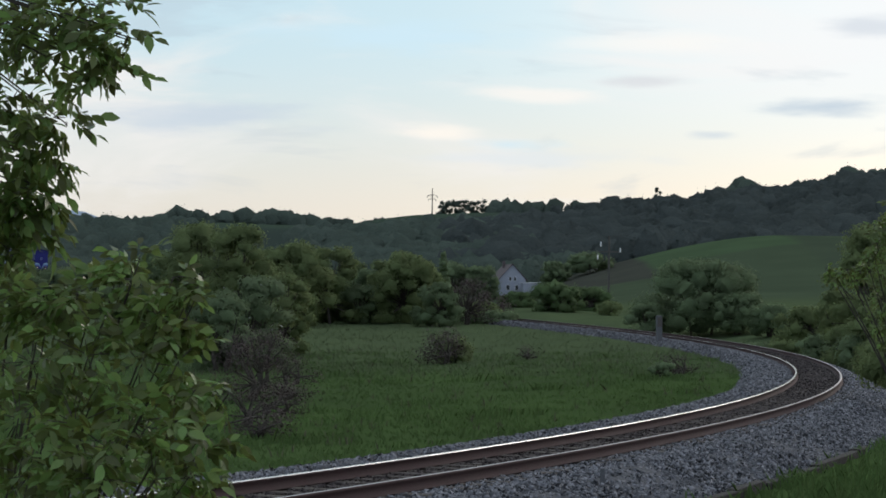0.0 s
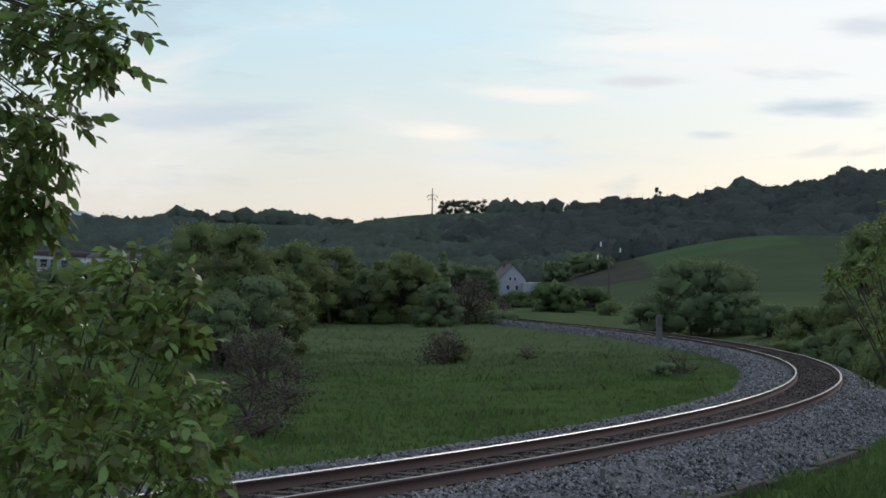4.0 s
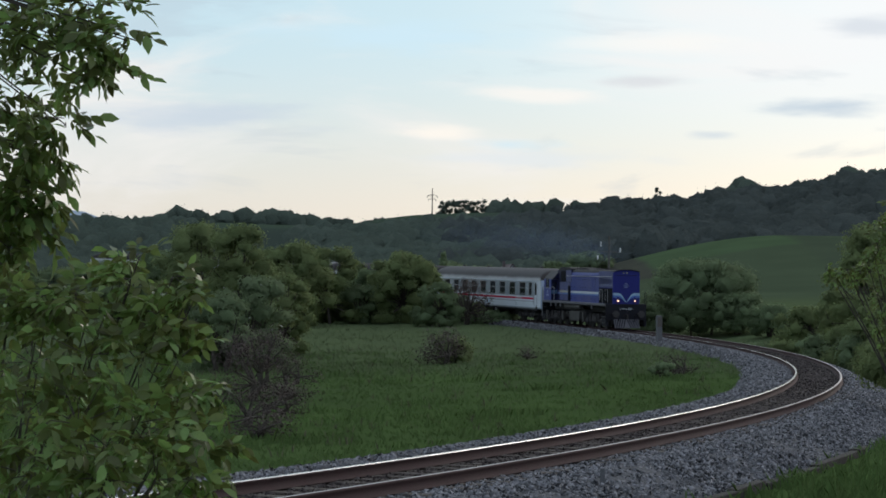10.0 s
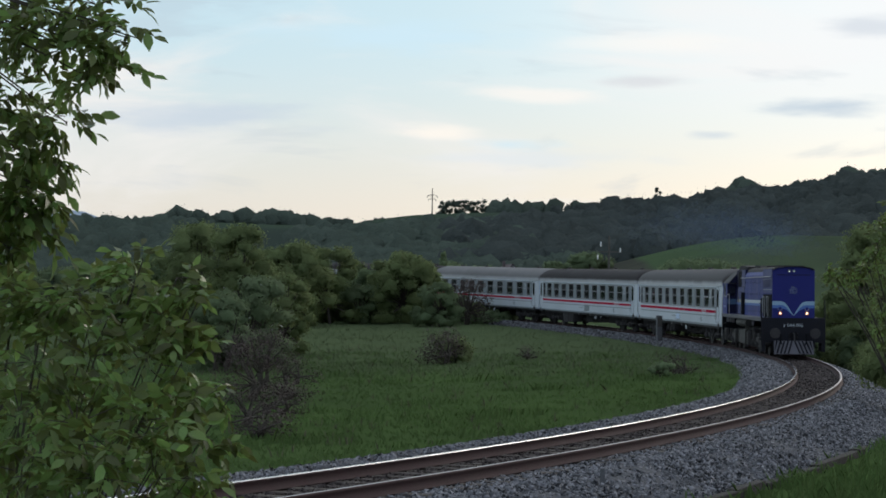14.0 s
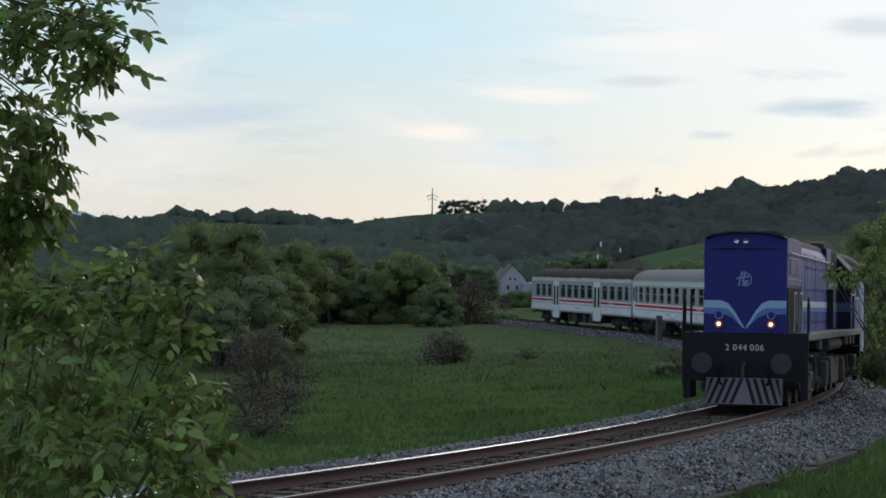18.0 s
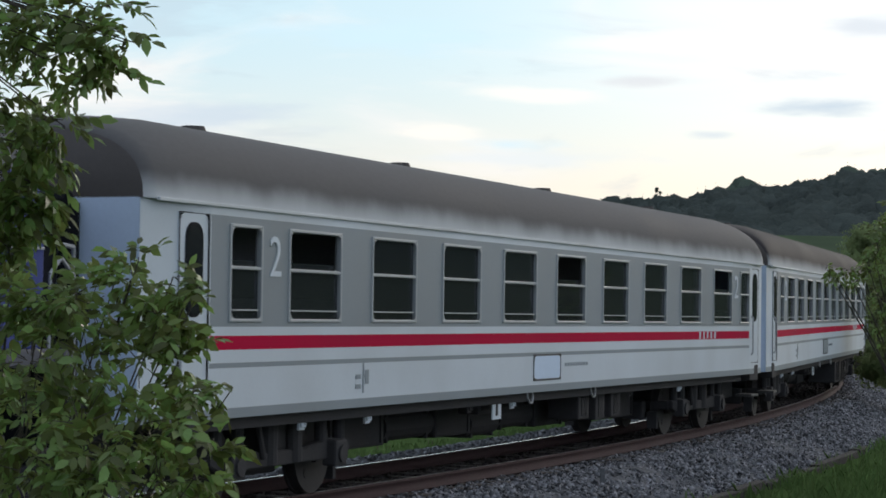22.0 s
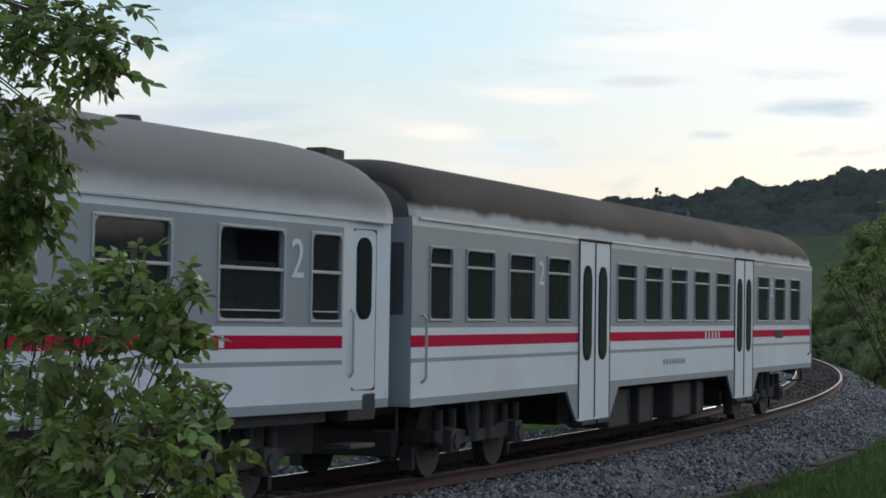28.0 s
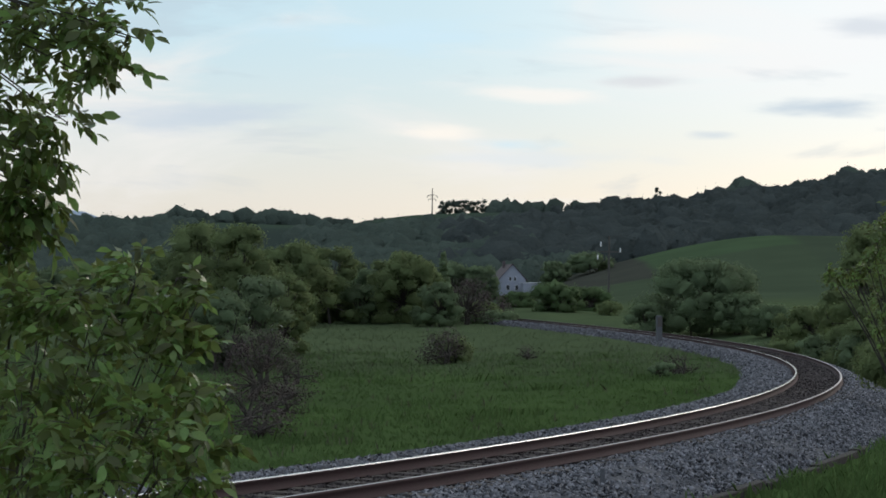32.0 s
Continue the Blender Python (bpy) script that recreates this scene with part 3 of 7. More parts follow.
M_CABROOF = material("weathered_cab_roof", (0.085, 0.082, 0.084), 0.75, 0, 0.25, 1.5, 20, 0.08, dirt=(0.035, 0.032, 0.033), dirt_amount=0.6, spec=0.2)
M_BADGE = material("brown_badge_paint", (0.29, 0.23, 0.17), 0.6, 0, 0.15, 4, 30, 0.02, spec=0.1)
M_LAMP = glow_material("lit_headlamp", (1.0, 0.66, 0.42), 2.6)
M_REFLECTOR = glow_material("orange_lamp_reflector", (1.0, 0.30, 0.10), 0.16)
M_REFLECTOR.node_tree.nodes["Principled BSDF"].inputs["Base Color"].default_value = (0.15, 0.05, 0.03, 1)
M_MIRROR = material("silvered_lamp_dish", (0.55, 0.55, 0.55), 0.13, 1.0, 0.05, 12, 40, 0.0)
M_MIRROR.node_tree.nodes["Principled BSDF"].inputs["Roughness"].links[0].from_node.inputs[1].default_value = 0.02
M_BULB = glow_material("lit_bulb", (1.0, 0.66, 0.42), 45.0)
M_BULB.cycles.emission_sampling = "NONE"
M_STEEL = material("bright_handrail", (0.38, 0.38, 0.40), 0.45, 0.5, 0.15, 4, 40, 0.02)

# lengths over the couplings, front to back
LOCO_L, COACH_L = 16.344, [24.324, 24.315, 24.307, 24.435]
WHEELSETS = []


def train_front(t):
    return 255.693 - 11.7813 * t + 0.065054 * (t - 16) ** 2 / 2


def vehicle_pose(s0, length, pivots):
    """The pose of a vehicle whose front stands at s0: x forward, y to the outer side of the curve, z up from the rails."""
    a, b = on_track(s0 + length / 2 - pivots / 2), on_track(s0 + length / 2 + pivots / 2)
    x = (a - b).normalized()
    y = Vector((0, 0, 1)).cross(x).normalized()
    z = x.cross(y)
    m = Matrix((x, y, z)).transposed().to_4x4()
    m.translation = (a + b) / 2
    return m @ pose(0, 0, 0, 0.12)


def lettering(name, text, size, m, material_, parent, label=""):
    cu = bpy.data.curves.new(name, "FONT")
    cu.body, cu.size, cu.extrude = text, size, 0.004
    cu.align_x, cu.align_y = "CENTER", "CENTER"
    cu.space_character = 1.12
    tmp = new(name, cu)
    dg = bpy.context.evaluated_depsgraph_get()
    me = bpy.data.meshes.new_from_object(tmp.evaluated_get(dg))
    bpy.data.objects.remove(tmp)
    me.materials.clear()
    ob = new(name, finish(me, material_))
    ob.parent, ob.matrix_basis = parent, m
    if label:
        tagged(ob, label)
    return ob


def wheelset_mesh(radius):
    bm = bmesh.new()
    for y in (-0.75, 0.75):
        k = 1 if y > 0 else -1
        rod(bm, (0, y - 0.065, 0), (0, y + 0.065, 0), radius, n=28)
        rod(bm, (0, y - k * 0.085, 0), (0, y - k * 0.055, 0), radius + 0.028, n=28)
        rod(bm, (0, y + k * 0.05, 0), (0, y + k * 0.13, 0), 0.11, n=12)
        for a in range(3):
            c, s_ = math.cos(a * 2.09) * radius * 0.6, math.sin(a * 2.09) * radius * 0.6
            rod(bm, (c, y + k * 0.06, s_), (c, y + k * 0.072, s_), 0.06, n=8)
    rod(bm, (0, -0.75, 0), (0, 0.75, 0), 0.08, n=12)
    return bm


def bogie(parent, x, base, axles, radius, style):
    """Side frames, bolster and springs; the wheelsets are its sub-parts."""
    bm = bmesh.new()
    half = max(abs(a) for a in axles)
    for y in (-1.03, 1.03):
        k = 1 if y > 0 else -1
        prism(bm, [(-half - 0.45, 0.48), (-half - 0.2, 0.40), (half + 0.2, 0.40), (half + 0.45, 0.48), (half + 0.45, 0.6), (half - 0.1, 0.64), (0.5, 0.56 if style == "coach" else 0.72), (-0.5, 0.56 if style == "coach" else 0.72), (-half + 0.1, 0.64), (-half - 0.45, 0.6)], y - 0.05, y + 0.05, 0.015)
        for a in axles:
            block(bm, a - 0.15, a + 0.15, y - 0.02 if k > 0 else y - 0.16, y + 0.16 if k > 0 else y + 0.02, 0.32, 0.62, 0.03)
            rod(bm, (a, y + k * 0.14, radius), (a, y + k * 0.19, radius), 0.10, n=14)
            for e in (-0.24, 0.24):
                rod(bm, (a + e, y, 0.6), (a + e, y, 0.86), 0.07, n=10)
        for e in (-0.3, 0.3):
            rod(bm, (e, y, 0.42), (e, y, 0.95), 0.11, n=12)
        rod(bm, (0.55, y + k * 0.08, 0.5), (0.75, y + k * 0.08, 1.0), 0.035, n=8)
        for e in (-1, 1):
            block(bm, e * (half + 0.56) - 0.04, e * (half + 0.56) + 0.04, y - k * 0.28 - 0.09, y - k * 0.28 + 0.09, 0.12, 0.42, 0.01)
    block(bm, -0.3, 0.3, -1.0, 1.0, 0.55, 0.9, 0.03)
    block(bm, -half + 0.52, half - 0.52, -0.62, 0.62, 0.26, 0.55, 0.04)
    for e in (-1, 1):
        block(bm, e * (half + 0.62) - 0.12, e * (half + 0.62) + 0.12, -0.62, 0.62, 0.28, 0.6, 0.03)
    for e in (-1, 1):
        block(bm, e * (half + 0.4) - 0.06, e * (half + 0.4) + 0.06, -1.0, 1.0, 0.45, 0.6, 0.02)
    if style == "loco":
        for y in (-1.12, 1.12):
            block(bm, -0.42, 0.42, y - 0.04, y + 0.04, 0.5, 0.78, 0.05)
            for e in (-0.9, 0.9):
                rod(bm, (e, y, 0.52), (e, y, 0.9), 0.09, n=10)
                block(bm, e - 0.12, e + 0.12, y - 0.06, y + 0.06, 0.86, 0.98, 0.02)
    b = part("bogie", bm, M_UNDER, parent)
    b.matrix_basis = pose(x, 0, 0)
    for a in axles:
        if a == axles[0] and radius not in bogie.meshes:
            w = part("wheelset", wheelset_mesh(radius), M_WHEEL, b, "worn steel wheels on their axle")
            bogie.meshes[radius] = w.data
        else:
            w = new("wheelset", bogie.meshes[radius])
            w.parent = b
            tagged(w, "worn steel wheels on their axle")
        w.matrix_basis = pose(a, 0, radius)
        WHEELSETS.append((w, a, radius))
    return b


bogie.meshes = {}


def buffers(parent, x, forward):
    for y in (-0.875, 0.875):
        bm = bmesh.new()
        rod(bm, (0, 0, 0), (forward * 0.32, 0, 0), 0.10, n=14)
        rod(bm, (forward * 0.30, 0, 0), (forward * 0.56, 0, 0), 0.07, n=14)
        rod(bm, (forward * 0.56, 0, 0), (forward * 0.6, 0, 0), 0.23, n=20)
        part("buffer", bm, M_UNDER, parent).matrix_basis = pose(x, y, 1.04)


def band_slot(z, table):
    for top, slot in table:
        if z < top:
            return slot
    return table[-1][1]


def shell_side(bm, xs, zs, y_of, holes, slot_of, sign):
    """One outer side, cell by cell, with real openings."""
    grid = {}
    for i, x in enumerate(xs):
        for j, z in enumerate(zs):
            grid[i, j] = bm.verts.new((x, sign * y_of(x, z), z))
    for i in range(len(xs) - 1):
        for j in range(len(zs) - 1):
            cx, cz = (xs[i] + xs[i + 1]) / 2, (zs[j] + zs[j + 1]) / 2
            if any(a < cx < b and c < cz < d for a, b, c, d in holes):
                continue
            q = [grid[i, j], grid[i + 1, j], grid[i + 1, j + 1], grid[i, j + 1]]
            f = bm.faces.new(q if sign < 0 else q[::-1])
            f.material_index = slot_of(cx, cz)
    for v in [v for v in bm.verts if not v.link_faces]:
        bm.verts.remove(v)


def ring(bm, x0, x1, z0, z1, y0, y1, t, slot=0):
    """A window frame: four bars with softened corners."""
    block(bm, x0 - t, x0, y0, y1, z0 - t, z1 + t, 0.008, slot, 1)
    block(bm, x1, x1 + t, y0, y1, z0 - t, z1 + t, 0.008, slot, 1)
    block(bm, x0, x1, y0, y1, z0 - t, z0, 0.008, slot, 1)
    block(bm, x0, x1, y0, y1, z1, z1 + t, 0.008, slot, 1)
    for cx, sx in ((x0, 1), (x1, -1)):
        for cz, sz in ((z0, 1), (z1, -1)):
            a = [bm.verts.new((cx, y1, cz)), bm.verts.new((cx + sx * 0.07, y1, cz)), bm.verts.new((cx + sx * 0.02, y1, cz + sz * 0.02)), bm.verts.new((cx, y1, cz + sz * 0.07))]
            f = bm.faces.new(a)
            f.material_index = slot


def rounded(bm, x0, x1, z0, z1, r, y0, y1, slot=0, steps=5):
    """A plate with round corners, upright in x and z."""
    out = []
    for cx, cz, a0 in ((x1 - r, z1 - r, 0), (x0 + r, z1 - r, 90), (x0 + r, z0 + r, 180), (x1 - r, z0 + r, 270)):
        for i in range(steps + 1):
            a = radians(a0 + 90 * i / steps)
            out.append((cx + r * math.cos(a), cz + r * math.sin(a)))
    return prism(bm, out, y0, y1, 0, slot)


WINDOW_MESHES = {}


def coach_window(parent, x, z0, z1, width, side, bar, opened, kind, y=1.41):
    """A framed window with an upper and a lower pane."""
    key = (round(width, 2), round(z1 - z0, 2), round(bar, 2), kind)
    h = z1 - z0
    if key not in WINDOW_MESHES:
        bm = bmesh.new()
        ring(bm, -width / 2, width / 2, 0, h, -0.05, 0.016, 0.035)
        block(bm, -width / 2, width / 2, -0.03, 0.008, h * bar - 0.018, h * bar + 0.018, 0.006, 0, 1)
        if kind == "old":
            block(bm, -width / 2 + 0.05, width / 2 - 0.05, -0.028, 0.006, 0.08, 0.095, 0, 0, 1)
        me1 = bpy.data.meshes.new("window_frame")
        bm.to_mesh(me1)
        bm.free()
        finish(me1, M_ALU if kind == "old" else M_GREY)
        out = []
        for a, b in ((0, h * bar - 0.018), (h * bar + 0.018, h)):
            bm = bmesh.new()
            block(bm, -width / 2, width / 2, -0.036, -0.030, a, b)
            me2 = bpy.data.meshes.new("pane")
            bm.to_mesh(me2)
            bm.free()
            out.append(finish(me2, M_PANE))
        WINDOW_MESHES[key] = (me1, *out)
    me1, lower, upper = WINDOW_MESHES[key]
    fr = new("window", me1)
    fr.parent = parent
    fr.matrix_basis = pose(x, side * y, z0, 0, 0, 0 if side > 0 else 180)
    lo = new("pane", lower)
    lo.parent = fr
    if not opened:
        up = new("pane", upper)
        up.parent = fr
    else:
        # the upper sash is let down inside the lower one
        up = new("pane", upper)
        up.parent = fr
        up.matrix_basis = pose(0, -0.035, -h * (1 - bar) * 0.8)
    return fr


def roof_outline(n, y_half, z0, z1):
    out = []
    for i in range(n + 1):
        a = math.pi * i / n
        c, s_ = math.cos(a), math.sin(a)
        out.append((y_half * math.copysign(abs(c) ** 0.72, c), z0 + (z1 - z0) * abs(s_) ** 0.85))
    return out


def build_roof(parent, length, z0, z1, y_half, dark, edge, round_ends):
    """The arched roof, drooping at its ends, with a gutter strip."""
    half = length / 2
    stations = [(-half, 1), (-half + 0.25, 0.45), (-half + 0.7, 0.16), (-half + 1.3, 0.0)] + [(x, 0.0) for x in np.linspace(-half + 2.5, half - 2.5, 9)] + [(half - 1.3, 0.0), (half - 0.7, 0.16), (half - 0.25, 0.45), (half, 1)]
    V, F, slots, n = [], [], [], 22
    for x, droop in stations:
        for y, z in roof_outline(n, y_half - 0.05 * droop, z0, z1 - (0.27 if round_ends else 0.20) * droop):
            V.append((x, y, z))
    for i in range(len(stations) - 1):
        for j in range(n):
            a = i * (n + 1) + j
            F.append((a, a + 1, a + n + 2, a + n + 1))
            slots.append(0)
    for i in (0, len(stations) - 1):
        a = i * (n + 1)
        for j in range(1, n // 2):
            q = (a + j, a + j + 1, a + n - j - 1, a + n - j)
            F.append(q if i else q[::-1])
            slots.append(2)
        q = (a, a + 1, a + n - 1, a + n)
        F.append(q if i else q[::-1])
        slots.append(2)
    ob = new("roof", raw_mesh("roof", V, np.array(F)[:, ::-1], [dark, M_ROOF_EDGE, M_ROOF_DARK], True, slots))
    ob.parent = parent
    for side in (-1, 1):
        bm = bmesh.new()
        block(bm, -half + 0.2, half - 0.2, side * (y_half + 0.0) - 0.02, side * (y_half + 0.0) + 0.02, z0 - 0.02, z0 + 0.015, 0.006)
        part("gutter", bm, M_ROOF_EDGE, parent)
    return ob


def plain_bars(name, parent, x, z, count, w, h, gap, side, material_, y=1.414):
    """A row of painted bars, each a piece of its own."""
    bm = bmesh.new()
    block(bm, 0, w, -0.003, 0.003, 0, h, 0)
    first = part(name, bm, material_, parent)
    first.matrix_basis = pose(x, side * y, z)
    for i in range(1, count):
        twin(first, pose(x + i * (w + gap), side * y, z))
    return first


def coach_old(k, pitch, count, first, opened, roof_mat, tone):
    """A compartment coach with end doors."""
    L = COACH_L[k] - 0.3
    half = L / 2
    e = base_of("passenger_coach", tone, "train coach", "coaches of the train")
    X = lambda u: half - u
    wins = [(1.67, 2.32)] + [(first + i * pitch, first + i * pitch + 1.25) for i in range(count)] + [(L - 1.95, L - 1.31)]
    doors = [(0.65, 1.23), (L - 1.0, L - 0.42)]
    z0, z1 = 1.98, 2.895
    holes = [(X(b), X(a), z0, z1) for a, b in wins] + [(X(b), X(a), 1.20, 3.0) for a, b in doors]
    xs = sorted({-half, half, X(1.25), X(L - 1.25), X(0.1), X(L - 0.1)} | {h[0] for h in holes} | {h[1] for h in holes})
    zs = [0.99, 1.09, 1.20, 1.49, 1.54, 1.67, 1.81, 1.90, z0, 2.45, z1, 3.0, 3.10]
    y_of = lambda x, z: 1.41 - 0.075 * max(0, (abs(x) - (half - 1.25)) / 1.25)
    table = [(1.09, 1), (1.49, 0), (1.54, 1), (1.67, 0), (1.81, 2), (1.90, 0), (3.02, 1), (9, 0)]

    def slot_of(x, z):
        return 0 if abs(x) > half - 1.25 and z > 1.09 else band_slot(z, table)

    for side in (1, -1):
        bm = bmesh.new()
        shell_side(bm, xs, zs, y_of, holes, slot_of, side)
        part("side_wall", bm, [M_WHITE, M_GREY, M_RED], e, "pale side with a grey window band and a red stripe")
        bm = bmesh.new()
        shell_side(bm, xs, [0.99, z0, z1, 3.1], lambda x, z: y_of(x, z) - 0.06, holes, lambda x, z: 0, side)
        part("lining", bm, M_INSIDE, e)
        for i, (a, b) in enumerate(wins):
            coach_window(e, X((a + b) / 2), z0, z1, b - a, side, 0.56, i in opened, "old")
        for a, b in doors:
            bm = bmesh.new()
            w = b - a
            block(bm, -w / 2, w / 2, -0.04, 0.0, 1.2, 3.0, 0.01)
            rounded(bm, -w / 2 + 0.11, w / 2 - 0.11, 1.99, 2.91, 0.15, -0.008, 0.006, 1)
            d = part("door", bm, [M_WHITE, M_RUBBER_SHADE], e, "white folding end door")
            x = X((a + b) / 2)
            d.matrix_basis = pose(x, side * y_of(x, 2), 0, 0, 0, 0 if side > 0 else 180)
            bm = bmesh.new()
            rounded(bm, -w / 2 + 0.13, w / 2 - 0.13, 2.02, 2.88, 0.14, 0.0, 0.014)
            part("pane", bm, M_PANE, d)
            bm = bmesh.new()
            pipe(bm, [(w / 2 + 0.05, 0.02, 1.35), (w / 2 + 0.05, 0.06, 1.40), (w / 2 + 0.05, 0.06, 2.05), (w / 2 + 0.05, 0.02, 2.1)], 0.016)
            part("handrail", bm, M_STEEL, d)
            bm = bmesh.new()
            block(bm, -w / 2 - 0.03, w / 2 + 0.03, -0.25, 0.0, 0.86, 1.16, 0.02)
            part("step_well", bm, M_UNDER, d)
            bm = bmesh.new()
            ring(bm, -w / 2 + 0.012, w / 2 - 0.012, 1.21, 2.99, -0.01, 0.004, 0.014)
            part("door_seal", bm, M_RUBBER_SHADE, d, "dark rubber door seal")
            bm = bmesh.new()
            block(bm, -w / 2, w / 2, -0.3, 0.02, 0.55, 0.6, 0.01)
            part("step", bm, M_UNDER_GREY, d)
    # ends
    for f in (1, -1):
        bm = bmesh.new()
        block(bm, min(f * (half - 0.06), f * half), max(f * (half - 0.06), f * half), -1.33, 1.33, 0.99, 3.12, 0.01)
        en = part("end_wall", bm, M_BLUEWHITE, e, "pale blue end wall")
        bm = bmesh.new()
        for y in (-0.62, 0.62):
            rod(bm, (f * (half + 0.08), y, 1.15), (f * (half + 0.08), y, 3.05), 0.10, n=10)
        rod(bm, (f * (half + 0.08), -0.62, 3.05), (f * (half + 0.08), 0.62, 3.05), 0.10, n=10)
        part("gangway", bm, M_RUBBER_SHADE, e, "black rubber gangway bellows")
        bm = bmesh.new()
        block(bm, f * half + (0 if f > 0 else -0.012), f * half + (0.012 if f > 0 else 0), -0.45, 0.45, 1.2, 3.0, 0.004)
        part("end_door", bm, M_UNDER, e)
        buffers(e, f * (half - 0.42), f)
    if k == 1:
        bm = bmesh.new()
        block(bm, -0.06, 0.06, -0.09, 0.09, 0, 0.28, 0.02)
        lamp = part("tail_lamp", bm, M_LGREY, e, "grey tail lamp hung on the coach end")
        lamp.matrix_basis = pose(half + 0.07, 1.12, 1.42)
        bm = bmesh.new()
        pipe(bm, [(0, -0.07, 0.27), (0, -0.03, 0.42), (0, 0.03, 0.42), (0, 0.07, 0.27)], 0.01, 5)
        part("bracket", bm, M_UNDER_GREY, lamp)
    # floor, ceiling and the dim inside
    bm = bmesh.new()
    block(bm, -half + 0.07, half - 0.07, -1.34, 1.34, 1.0, 1.22)
    block(bm, -half + 0.07, half - 0.07, -1.3, 1.3, 3.02, 3.08)
    for i in range(count + 1):
        x = X(first - 0.45 + i * pitch)
        block(bm, x - 0.03, x + 0.03, -1.33, 0.55, 1.22, 3.02)
    part("interior", bm, M_INSIDE, e)
    build_roof(e, L, 3.10, 3.98, 1.415, roof_mat, 0.22, False)
    for u in np.linspace(3.4, L - 3.4, 4):
        bm = bmesh.new()
        rod(bm, (0, 0, 0), (0, 0, 0.09), 0.16, 0.13, n=12)
        part("roof_vent", bm, M_ROOF_DARK, e).matrix_basis = pose(X(u), 0, 3.985)
    # writing: class numbers, the plain bars of the owner's mark, number plates
    for side in (1, -1):
        for u in (2.65, L - 2.27):
            lettering("class_number", "2", 0.60, pose(X(u), side * 1.416, 2.6, 90, 0, 180 if side > 0 else 0), M_WHITE, e, "white class number on the grey band")
        plain_bars("owner_mark", e, X(20.3 if side > 0 else 4.8), 1.685, 5, 0.09, 0.12, 0.16, side, M_WHITE)
        bm = bmesh.new()
        ring(bm, -0.55, 0.55, 0, 0.32, -0.006, 0.009, 0.025)
        part("plate_frame", bm, M_UNDER_GREY, e).matrix_basis = pose(X(11.2), side * 1.412, 1.17)
        bm = bmesh.new()
        block(bm, -0.55, 0.55, -0.006, 0.006, 0, 0.32, 0.004)
        part("notice_plate", bm, M_GREY if k == 1 else M_BLUEWHITE, e, "grey notice panel" if k == 1 else "pale blue notice panel").matrix_basis = pose(X(11.2), side * 1.412, 1.17)
        plain_bars("lettering_bars", e, X(13.0), 1.33, 9, 0.07, 0.05, 0.05, side, M_GREY)
        bm = bmesh.new()
        block(bm, -0.03, 0.0, -0.003, 0.003, 0, 0.34)
        block(bm, 0.06, 0.2, -0.003, 0.003, 0.05, 0.1)
        block(bm, 0.06, 0.2, -0.003, 0.003, 0.16, 0.21)
        block(bm, -0.16, -0.06, -0.003, 0.003, 0.1, 0.26)
        part("emblem", bm, M_GREY, e, "grey emblem of plain shapes").matrix_basis = pose(X(4.9), side * 1.414, 1.15)
    # a white marker plate and pale towing hooks hang from the sill
    for side in (1, -1):
        bm = bmesh.new()
        block(bm, -0.16, 0.16, -0.01, 0.01, 0.66, 0.92, 0.004)
        mp_ = part("marker_plate", bm, M_WHITE, e, "small white plate under the sill")
        mp_.matrix_basis = pose(X(9.55), side * 1.28, 0)
        bm = bmesh.new()
        block(bm, -0.03, 0.05, -0.016, 0.016, 0.71, 0.86, 0.01)
        part("mark", bm, M_UNDER, mp_)
        for u in (10.8, 13.6):
            bm = bmesh.new()
            pipe(bm, [(-0.11, 0, 0.98), (-0.10, 0.01, 0.90), (-0.05, 0.02, 0.84), (0.05, 0.02, 0.84), (0.10, 0.01, 0.90), (0.11, 0, 0.98)], 0.016, 6)
            part("hook", bm, M_STEEL, e, "pale towing hook").matrix_basis = pose(X(u), side * 1.3, 0)
    # boxes and gear below the floor
    rr = random.Random(30 + k)
    bm = bmesh.new()
    block(bm, -half + 0.3, half - 0.3, -0.5, 0.5, 0.84, 1.0, 0.02)
    for f in (-1, 1):
        block(bm, f * (half - 0.9) - 0.75, f * (half - 0.9) + 0.75, -0.45, 0.45, 0.42, 0.86, 0.04)
    part("underframe", bm, M_UNDER, e)
    for y in (-1.25, 1.25):
        bm = bmesh.new()
        block(bm, -half + 1.4, half - 1.4, y - 0.05, y + 0.05, 0.86, 0.99, 0.01)
        part("sill_beam", bm, M_UNDER, e)
    fitted = ([(13.5, 0.5, 0.5, 0.42, 1), (14.3, 0.45, 0.5, 0.46, 1), (15.1, 0.5, 0.5, 0.44, 1), (9.6, 0.5, 0.3, 0.2, 1)],
              [(15.55, 1.15, 0.7, 0.62, 0), (16.95, 1.25, 0.7, 0.66, 0), (9.6, 0.7, 0.5, 0.24, 1)],
              [(14.6, 1.6, 0.7, 0.5, 0), (16.8, 0.7, 0.6, 0.5, 1), (9.6, 0.7, 0.5, 0.26, 1)])[k]
    for u, w, d, h, kind in fitted:
        for side in (1, -1):
            bm = bmesh.new()
            block(bm, -w / 2, w / 2, -d / 2, d / 2, 0.92 - h, 0.9, 0.03)
            for i in range(5):
                block(bm, -w / 2 + 0.1 + i * (w - 0.2) / 5, -w / 2 + 0.1 + i * (w - 0.2) / 5 + 0.04, side * d / 2 - 0.012, side * d / 2 + 0.012, 0.97 - h, 0.84)
            part("equipment_box", bm, M_UNDER, e).matrix_basis = pose(X(u), side * 0.95, 0)
